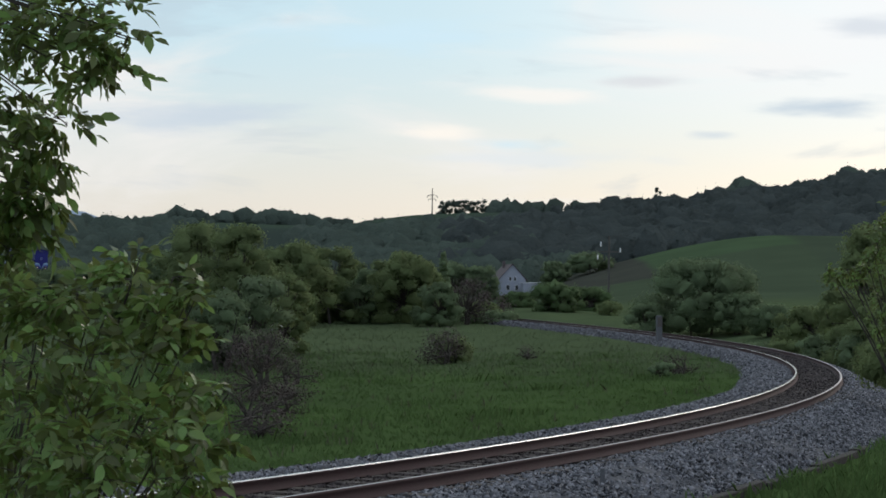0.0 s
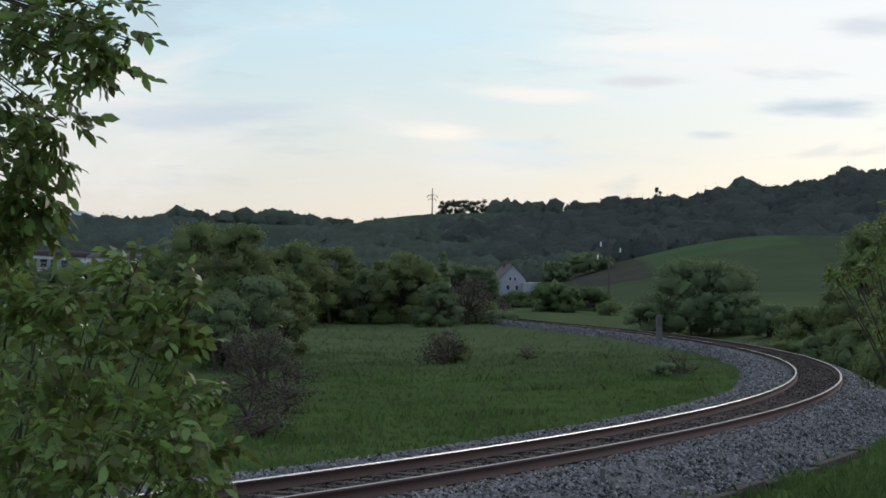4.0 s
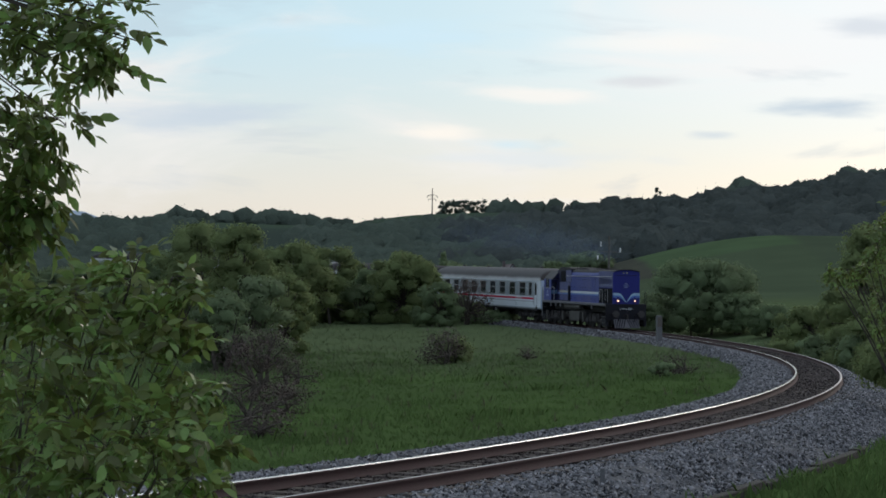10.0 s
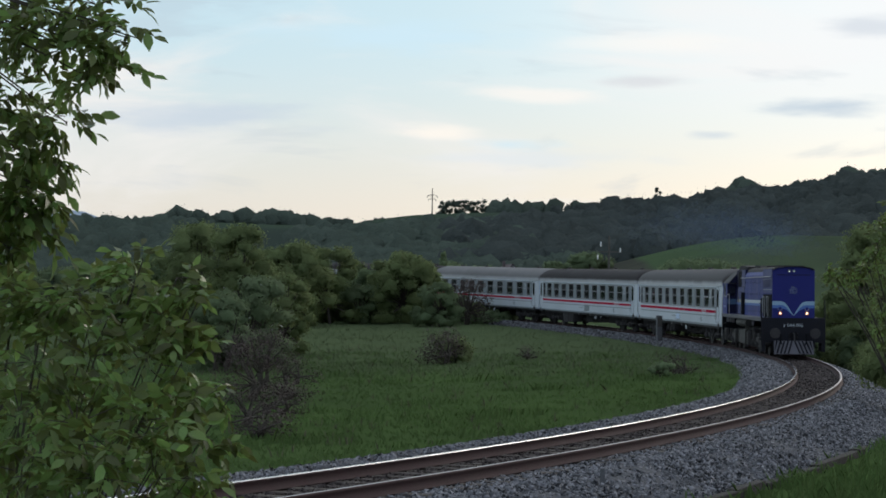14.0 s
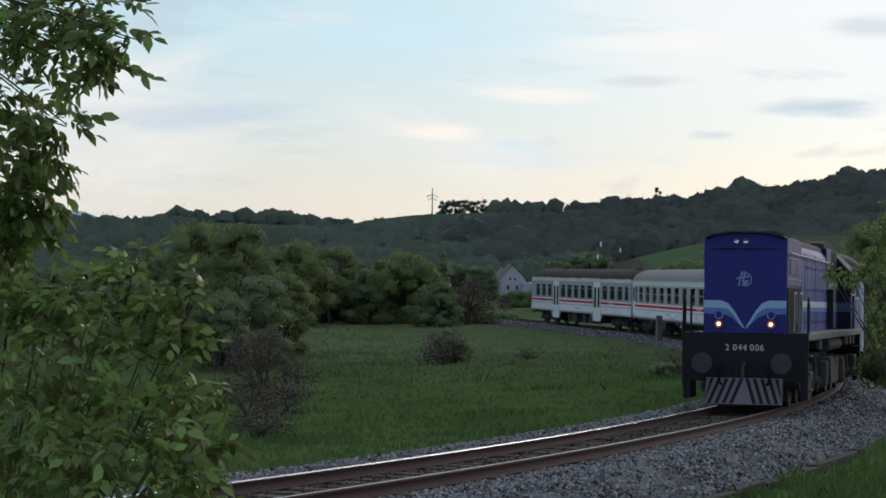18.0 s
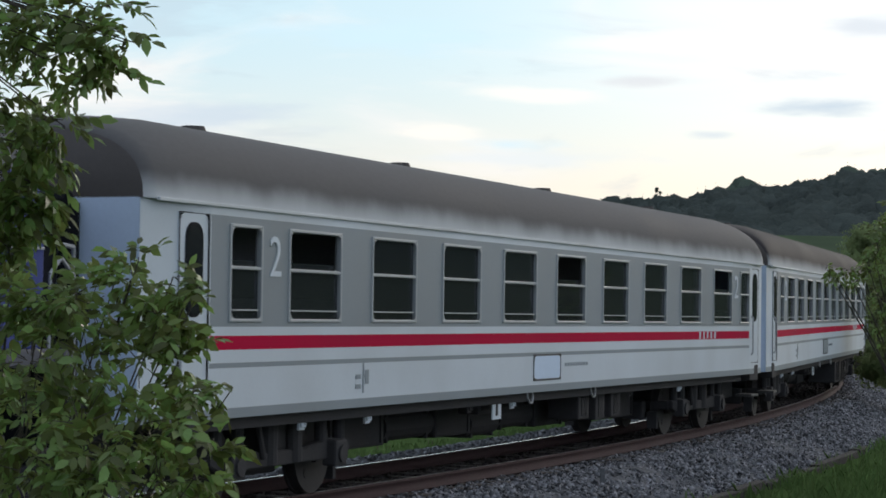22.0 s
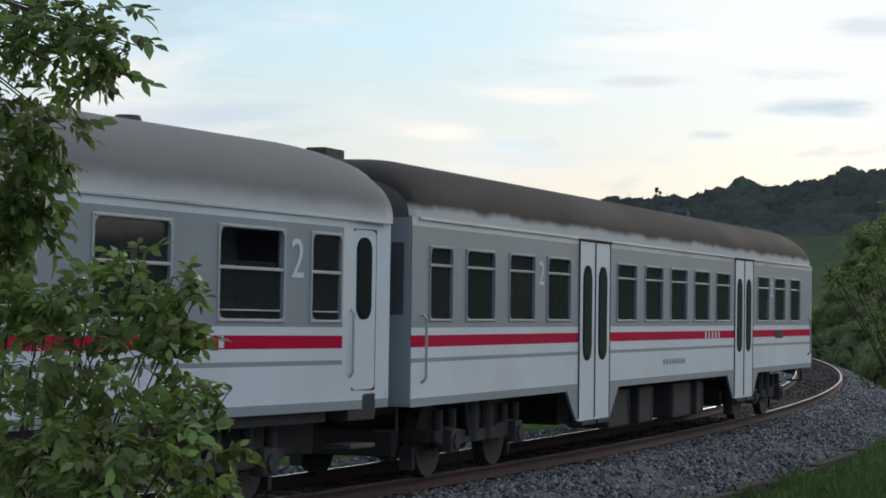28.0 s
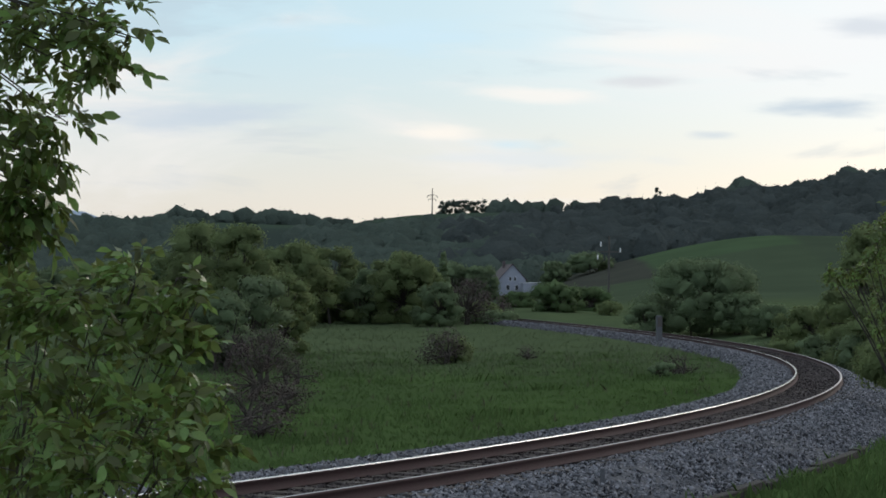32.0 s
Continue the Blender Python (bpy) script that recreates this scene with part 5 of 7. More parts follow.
    prism(bm, [(X(13.3), 3.79), (X(13.28), 3.92), (X(12.95), 4.09), (X(11.4), 4.095), (X(10.12), 4.02), (X(10.08), 3.79)], -0.83, 0.83, 0.04)
    part("rear_roof", bm, M_LROOF, e, "black rounded roof casing")
    # cab
    bm = bmesh.new()
    block(bm, X(15.13), X(13.25), -1.41, 1.41, deck, 3.22, 0.015)
    a = [(-1.41, 3.2), (-0.85, 3.80), (0.85, 3.80), (1.41, 3.2)]
    cab = part("cab", bm, M_LBLUE2, e, "blue cab with side windows")
    bm = bmesh.new()
    vs0 = [bm.verts.new((X(15.275), y_, z_)) for y_, z_ in a]
    vs1 = [bm.verts.new((X(13.028), y_, z_)) for y_, z_ in a]
    fs = [bm.faces.new(vs0), bm.faces.new(vs1[::-1])] + [bm.faces.new((vs0[(i + 1) % 4], vs0[i], vs1[i], vs1[(i + 1) % 4])) for i in range(4)]
    for f in fs:
        f.material_index = 1
    # the roof's front face gets the shade-darkened navy
    fs[1].material_index = 0
    bmesh.ops.recalc_face_normals(bm, faces=fs)
    bmesh.ops.bevel(bm, geom=list(bm.edges), offset=0.03, segments=2, affect="EDGES", material=-1)
    part("cab_roof", bm, [M_LSHADE, M_CABROOF], cab, "sloped weathered grey cab roof")
    for y_ in (-1.17, 1.17):
        bm = bmesh.new()
        block(bm, 0, 0.010, -0.225, 0.225, -0.74, 0.72, 0.004)
        part("front_panel", bm, M_LSHADE, cab, "cab front painted dark for its shade").matrix_basis = pose(X(13.25), y_, 2.46)
        bm = bmesh.new()
        block(bm, 0.009, 0.016, -0.222, 0.222, 2.18, 2.44)
        part("stripe", bm, M_LSTRIPE_SHADE, cab, "blue band on the cab front, dimmed for shade").matrix_basis = pose(X(13.25), y_, 0)
        bm = bmesh.new()
        block(bm, 0.008, 0.018, -0.15, 0.15, 0, 0.42, 0.004)
        part("front_window", bm, M_PANE, cab).matrix_basis = pose(X(13.25), y_, 2.6)
    for side in (1, -1):
        bm = bmesh.new()
        ring(bm, -0.38, 0.38, 0, 0.62, -0.01, 0.014, 0.03)
        w = part("window", bm, M_LGREY, cab)
        w.matrix_basis = pose(X(14.167), side * 1.41, 2.62, 0, 0, 0 if side > 0 else 180)
        for x0_, x1_ in ((-0.38, -0.02), (0.02, 0.38)):
            bm = bmesh.new()
            block(bm, x0_, x1_, 0.0, 0.006, 0, 0.62)
            part("pane", bm, M_PANE, w)
        bm = bmesh.new()
        block(bm, -0.018, 0.018, -0.004, 0.016, 0.0, 0.62, 0.003)
        part("glazing_bar", bm, M_STEEL, w, "worn bright bar between the panes")
        bm = bmesh.new()
        block(bm, X(15.12), X(13.26), -0.012, 0.012, 2.555, 2.58, 0.004)
        part("trim_strip", bm, M_STEEL, cab, "worn bright strip under the window").matrix_basis = pose(0, side * 1.412, 0)
        plain_bars("lettering_bars", cab, X(14.488), 2.02, 5, 0.08, 0.09, 0.05, side, M_EMBLEM, 1.414)
        bm = bmesh.new()
        block(bm, -0.02, 0.02, -0.003, 0.003, 0, 0.3)
        block(bm, 0.03, 0.12, -0.003, 0.003, 0.16, 0.2)
        block(bm, -0.1, -0.03, -0.003, 0.003, 0.08, 0.26)
        part("emblem", bm, M_EMBLEM, cab, "pale blue emblem of plain shapes").matrix_basis = pose(X(14.167), side * 1.415, 2.15)
        bm = bmesh.new()
        pipe(bm, [(X(12.583), side * 1.38, deck), (X(12.583), side * 1.38, 2.66), (X(13.25), side * 1.40, 2.66)], 0.018)
        part("handrail", bm, M_STEEL, e)
        bm = bmesh.new()
        pipe(bm, [(X(15.13), side * 1.38, 2.64), (X(15.62), side * 1.36, 2.6), (X(15.7), side * 1.32, 2.0), (X(15.74), side * 1.3, 1.3)], 0.02)
        part("handrail", bm, M_STEEL, e)
        # air cylinders and tank boxes hung below the deck
        bm = bmesh.new()
        rod(bm, (X(10.28), 0, 0), (X(6.55), 0, 0), 0.17, n=20)
        part("air_cylinder", bm, M_UNDER_GREY, e, "dusty grey air cylinder").matrix_basis = pose(0, side * 1.15, 1.36)
        bm = bmesh.new()
        prism(bm, [(X(8.6), 0.50), (X(8.6), 1.06), (X(6.42), 1.06), (X(6.42), 0.50), (X(6.50), 0.38), (X(8.52), 0.38)], -0.2, 0.22, 0.04)
        block(bm, X(7.80), X(7.72), -0.2, 0.24, 0.85, 1.1, 0.01)
        block(bm, X(8.9), X(8.66), -0.2, 0.20, 0.42, 1.05, 0.02)
        part("tank_box", bm, M_UNDER_GREY, e, "dusty grey fuel tank end").matrix_basis = pose(0, side * 1.14, 0)
        for u in (3.52, 11.0, 12.2, 13.4):
            bm = bmesh.new()
            block(bm, -0.1, 0.1, -0.05, 0.05, 1.3, 1.56, 0.02)
            part("bracket", bm, M_LGREY, e).matrix_basis = pose(X(u), side * 1.34, 0)
        for u in (5.66, 10.5, 14.6):
            bm = bmesh.new()
            block(bm, -0.15, 0.15, -0.1, 0.1, 0.36, 0.98, 0.05)
            part("sand_box", bm, M_UNDER_GREY, e).matrix_basis = pose(X(u), side * 1.25, 0)
    bm = bmesh.new()
    block(bm, X(9.3), X(6.2), -1.0, 1.0, 0.36, 1.2, 0.08)
    part("fuel_tank", bm, M_UNDER, e)
    bm = bmesh.new()
    rod(bm, (X(13.194), 0.5, 4.02), (X(13.433), 0.55, 4.04), 0.03, 0.09, n=10)
    part("horn", bm, M_UNDER, e)
    bm = bmesh.new()
    rod(bm, (0, -0.02, 0), (0, 0.02, 0), 0.16, n=20)
    rod(bm, (0, -0.06, 0), (0, 0.0, 0), 0.03, n=8)
    part("brake_disc", bm, M_RUBBER_SHADE, e, "black round plate at the rear corner").matrix_basis = pose(X(15.8), 1.3, 2.05)
    # face: lamps, emblem and the winged V
    xf = X(0.215)
    for y in (-0.585, 0.585):
        bm = bmesh.new()
        rod(bm, (xf - 0.02, y, 1.90), (xf + 0.05, y, 1.90), 0.105, n=20)
        h = part("lamp_housing", bm, M_LBLUE, e)
        bm = bmesh.new()
        rod(bm, (xf + 0.05, y, 1.90), (xf + 0.06, y, 1.90), 0.043, n=20)
        part("headlamp", bm, M_LAMP, h, "lit warm headlamp")
        # this rim's own emission stands in for the lamp's orange glow around it
        bm = bmesh.new()
        rod(bm, (xf + 0.05, y, 1.90), (xf + 0.055, y, 1.90), 0.086, n=20)
        part("reflector", bm, M_REFLECTOR, h, "orange glowing lamp rim")
        bm = bmesh.new()
        for i in range(8):
            a0, a1 = math.pi + (i - 0.5) * math.pi / 7, math.pi + (i + 0.5) * math.pi / 7
            rod(bm, (xf + 0.012, y + 0.085 * math.cos(a0), 2.10 + 0.085 * math.sin(a0)), (xf + 0.012, y + 0.085 * math.cos(a1), 2.10 + 0.085 * math.sin(a1)), 0.011, n=5)
        rod(bm, (xf - 0.01, y, 2.10), (xf + 0.006, y, 2.10), 0.08, n=16, slot=1)
        part("marker_lamp", bm, [M_STEEL, M_LBLUE], e, "unlit marker lamp over a pale half ring")
    for y in (-0.2, 0.01):
        m_ = pose(xf + 0.004, y, 3.76, 0, 1.35, 2.4)
        bm = bmesh.new()
        rings = []
        for r_, x_ in ((0.02, -0.012), (0.062, 0.004), (0.062, 0.032), (0.054, 0.034), (0.053, 0.022)):
            rings.append([bm.verts.new((x_, r_ * math.cos(a_), r_ * math.sin(a_))) for a_ in np.linspace(0, 2 * math.pi, 24, endpoint=False)])
        for r0_, r1_ in zip(rings, rings[1:]):
            for i in range(24):
                bm.faces.new((r0_[i], r0_[(i + 1) % 24], r1_[(i + 1) % 24], r1_[i]))
        bmesh.ops.recalc_face_normals(bm, faces=list(bm.faces))
        h = part("lamp_housing", bm, M_LGREY, e)
        h.matrix_basis = m_
        bm = bmesh.new()
        rings = []
        for r_ in np.linspace(0.0, 0.052, 12)[1:]:
            rings.append([bm.verts.new((r_ * r_ / 0.12, r_ * math.cos(a_), r_ * math.sin(a_))) for a_ in np.linspace(0, 2 * math.pi, 40, endpoint=False)])
        hub = bm.verts.new((0, 0, 0))
        for i in range(40):
            bm.faces.new((hub, rings[0][i], rings[0][(i + 1) % 40]))
            for r0_, r1_ in zip(rings, rings[1:]):
                bm.faces.new((r0_[i], r1_[i], r1_[(i + 1) % 40], r0_[(i + 1) % 40]))
        part("reflector", bm, M_MIRROR, h, "silvered lamp dish", True)
        bm = bmesh.new()
        bmesh.ops.create_icosphere(bm, subdivisions=2, radius=0.0021, matrix=Matrix.Translation((0.03, 0, 0)))
        part("bulb", bm, M_BULB, h, "small lit bulb", True)
    bm = bmesh.new()
    block(bm, xf - 0.01, xf + 0.012, -0.72, 0.72, 3.57, 3.60)
    part("drip_rail", bm, M_LBLACK, e)
    for side in (1, -1):
        bm = bmesh.new()
        outline = [(0.92, 2.43), (0.55, 2.43), (0.38, 2.37), (0.24, 2.2), (0.0, 1.80), (0.07, 1.84), (0.28, 2.14), (0.4, 2.23), (0.5, 2.26), (0.92, 2.26)]
        vs = [bm.verts.new((xf + 0.006, side * y_, z_)) for y_, z_ in outline]
        bm.faces.new(vs)
        bmesh.ops.triangulate(bm, faces=list(bm.faces))
        bmesh.ops.recalc_face_normals(bm, faces=list(bm.faces))
        part("wing_stripe", bm, M_WING, e, "pale wing of the painted V")
        bm = bmesh.new()
        outline = [(0.92, 2.257), (0.5, 2.257), (0.4, 2.227), (0.28, 2.137), (0.1, 1.87), (0.3, 2.05), (0.45, 2.11), (0.92, 2.13)]
        vs = [bm.verts.new((xf + 0.005, side * y_, z_)) for y_, z_ in outline]
        bm.faces.new(vs)
        bmesh.ops.triangulate(bm, faces=list(bm.faces))
        bmesh.ops.recalc_face_normals(bm, faces=list(bm.faces))
        part("wing_stripe", bm, M_LIGHTBLUE, e, "light blue line under the wing")
    bm = bmesh.new()
    strokes = [[(-0.10, -0.17), (-0.02, 0.17)], [(-0.01, -0.10), (0.05, 0.16)], [(-0.15, 0.0), (0.14, 0.05)], [(0.02, -0.08), (0.13, -0.04)], [(-0.02, -0.14), (0.10, -0.10)]]
    for (ya, za), (yb, zb) in strokes:
        d_ = Vector((yb - ya, zb - za)).normalized() * 0.022
        vs = [bm.verts.new((0.004, ya - d_.y, za + d_.x)), bm.verts.new((0.004, ya + d_.y, za - d_.x)), bm.verts.new((0.004, yb + d_.y, zb - d_.x)), bm.verts.new((0.004, yb - d_.y, zb + d_.x))]
        bm.faces.new(vs)
    for i in range(12):
        a0_, a1_ = radians(-120 + i * 20), radians(-100 + i * 20)
        vs = [bm.verts.new((0.004, 0.05 + r_ * math.cos(a_), -0.02 + r_ * math.sin(a_))) for r_, a_ in ((0.125, a0_), (0.155, a0_), (0.155, a1_), (0.125, a1_))]
        bm.faces.new(vs)
    bmesh.ops.solidify(bm, geom=list(bm.faces), thickness=0.003)
    part("emblem", bm, M_EMBLEM, e, "faded emblem of plain bars in a ring").matrix_basis = pose(xf, -0.05, 2.92)
    for x, y in ((X(0.298), -1.38), (X(0.298), -1.22)):
        bm = bmesh.new()
        rod(bm, (x, y, 1.6), (x, y, 2.55), 0.025, n=8)
        part("hand_post", bm, M_LBLACK, e)
    for x in (half - 3.55, -half + 3.55):
        bogie(e, x, 2.6, (1.6, 0, -1.6), 0.48, "loco")
    return e


LOCO = locomotive()
COACHES = [coach_old(0, 2.145, 9, 3.0, (0, 1, 5, 9), M_ROOF_B, "white and grey coach with a red stripe, behind the locomotive"),
           coach_old(1, 1.928, 10, 3.0, (0, 3, 5, 8, 9, 10), M_ROOF_A, "white and grey coach with a red stripe and open top windows"),
           coach_old(2, 2.135, 9, 3.12, (2, 4, 5, 9), M_ROOF_C, "white and grey coach with a red stripe and paler roof"),
           coach_last()]
# ---- plants ----
def leaf_cloud(lobes, count, size, rnd, shell=0.55, unruly=0.34):
    """Four-cornered leaves scattered in lobes of (centre, radii), thicker towards the outside."""
    c = np.array([l[0] for l in lobes], float)
    r = np.array([l[1] for l in lobes], float)
    p = r.prod(1) ** 0.66
    k = rnd.choice(len(lobes), count, p=p / p.sum())
    d = rnd.normal(size=(count, 3))
    d /= np.linalg.norm(d, axis=1)[:, None]
    pos = c[k] + d * r[k] * (rnd.uniform(0, 1, count) ** shell * rnd.uniform(0.85, 1.12, count))[:, None]
    return leaf_quads(pos, size, rnd, unruly, d / r[k])


def leaf_quads(pos, size, rnd, unruly, outward):
    """Pointed leaves that lie along the crown's surface, more or less, with soft normals."""
    n = len(pos)
    out = outward / np.linalg.norm(outward, axis=1)[:, None] + np.array([0, 0, 0.2])
    normal = out + rnd.normal(0, unruly, (n, 3))
    normal /= np.linalg.norm(normal, axis=1)[:, None]
    a = np.cross(normal, rnd.normal(size=(n, 3)))
    a /= np.linalg.norm(a, axis=1)[:, None]
    b = np.cross(normal, a)
    ln = (size * rnd.uniform(0.6, 1.25, n))[:, None]
    a, b = a * ln, b * ln * 0.6
    V = np.stack([pos - a * 0.5, pos - b * 0.5 - a * 0.08, pos + a * 0.5, pos + b * 0.5 - a * 0.08], 1)
    soft = out + 0.22 * normal
    soft = np.repeat(soft / np.linalg.norm(soft, axis=1)[:, None], 4, 0)
    F = np.arange(n * 4).reshape(n, 4)
    # the upper side of a leaf is the one that the crown shows to the open side of the valley
    turned = (normal[:, 1] > 0) & (soft[::4, 1] < 0.25)
    F[turned] = F[turned][:, ::-1]
    return V.reshape(-1, 3), F, soft


def sphere_template(level):
    bm = bmesh.new()
    bmesh.ops.create_icosphere(bm, subdivisions=level, radius=1)
    V = np.array([v.co[:] for v in bm.verts])
    F = np.array([[v.index for v in f.verts] for f in bm.faces])
    bm.free()
    return V, F


BALLS = {k: sphere_template(k) for k in (1, 2, 3)}


def lumps(lobes, level, rnd, scale=0.8, rough=0.22):
    """The dense inner foliage: lobes with a knobbly surface, as triangles."""
    B, T = BALLS[level]
    pieces = []
    for c, r in lobes:
        f = rnd.normal(0, 2.6, (5, 3))
        ph = rnd.uniform(0, 6.283, 5)
        bump = 1 + rough * np.sin(B @ f.T + ph).sum(1) / 2.2 + rnd.normal(0, rough * 0.25, len(B))
        pieces.append((np.array(c) + B * np.array(r) * (scale * bump)[:, None], T, B + np.array([0, 0, 0.2])))
    return joined(pieces)


def joined(pieces):
    Vs, Fs, Ns, o = [], [], [], 0
    for V, F, N in pieces:
        Vs.append(V)
        Fs.append(F + o)
        Ns.append(N / np.linalg.norm(N, axis=1)[:, None])
        o += len(V)
    return np.concatenate(Vs), np.concatenate(Fs), np.concatenate(Ns)


def crown_lobes(rnd, width, height, base, n, deep=None):
    """Lobes that give an uneven outline, from base to height over the foot."""
    deep = deep or width
    out = []
    for i in range(n):
        h = rnd.uniform(0, 1)
        z = base + (height - base) * h
        wide = math.sqrt(max(0.12, 1 - (1.55 * h - 0.55) ** 2)) * 0.42
        a, q = rnd.uniform(0, 6.283), rnd.uniform(0.2, 1) ** 0.6
        k = rnd.uniform(0.15, 0.26) * min(1.0, (16 / n) ** 0.35)
        out.append(((width * wide * q * math.cos(a), deep * wide * q * math.sin(a), min(z, height - k * width * 0.55)), (width * k, deep * k, width * k * rnd.uniform(0.6, 0.9))))
    return out


def as_one_crown(V, N, base, height, width, rnd):
    """Normals that follow the whole crown more than the single lobes."""
    mid = np.array([0, 0, base + (height - base) * 0.42])
    d = (V - mid) / np.array([width * 0.5, width * 0.5, max(0.3, (height - base) * 0.55)])
    d /= np.maximum(np.linalg.norm(d, axis=1), 1e-6)[:, None]
    out = 0.62 * d + 0.30 * N + np.array([0, 0, 0.22]) + rnd.normal(0, 0.10, V.shape)
    return out / np.linalg.norm(out, axis=1)[:, None]


def tree(name, label, category, x, y, width, height, base, leaves, size, seed, mat_, lobes=14, trunk=0.16, blossoms=0, group="", stems=1, z=None):
    rnd = np.random.RandomState(seed)
    e = base_of(name, label, category, group, pose(x, y, (gz(x, y) if z is None else z) - 0.03))
    lb = crown_lobes(rnd, width, height, base, lobes)
    if trunk:
        bm = bmesh.new()
        for s_ in range(stems):
            off = Vector((rnd.uniform(-0.4, 0.4), rnd.uniform(-0.3, 0.3), 0)) * (stems > 1) * width * 0.25
            fork = Vector((rnd.uniform(-0.2, 0.2), rnd.uniform(-0.2, 0.2), base + (height - base) * 0.25)) + off * 1.3
            rod(bm, off, fork, trunk, trunk * 0.7, 8)
            for c, r in lb[s_::stems]:
                rod(bm, fork, c, trunk * 0.45, trunk * 0.1, 5)
        part("trunk", bm, M_BARK, e, "dark branching trunk")
    twiggy = mat_ == M_TWIG
    V, F, N = leaf_cloud(lb, int(leaves * (1.2 if twiggy else 2.7)), size * (0.66 if twiggy else 0.80), rnd, 0.46, 1.2 if twiggy else 0.5)
    V[:, 2] = np.maximum(V[:, 2], 0.02)
    o = new("crown", raw_mesh("crown", V, F, mat_, normals=as_one_crown(V, N, base, height, width, rnd)))
    o.parent = e
    if not twiggy:
        V, F, N = lumps(lb, 1, rnd, 0.60, 0.4)
        V[:, 2] = np.maximum(V[:, 2], 0.02)
        o = new("inner_foliage", raw_mesh("inner_foliage", V, F, mat_, normals=as_one_crown(V, N, base, height, width, rnd)))
        o.parent = e
    if blossoms:
        V, F, N = leaf_cloud(lb[-max(2, lobes // 3):], blossoms, size * 0.8, rnd, 0.12)
        o = new("blossom", raw_mesh("blossom", V, F, M_BLOSSOM, normals=N))
        o.parent = e
        tagged(o, "white blossom clusters")
    return e


def at(px, d):
    """The x of a place at distance d, from its bearing."""
    return (px - 784) / 3809 * d


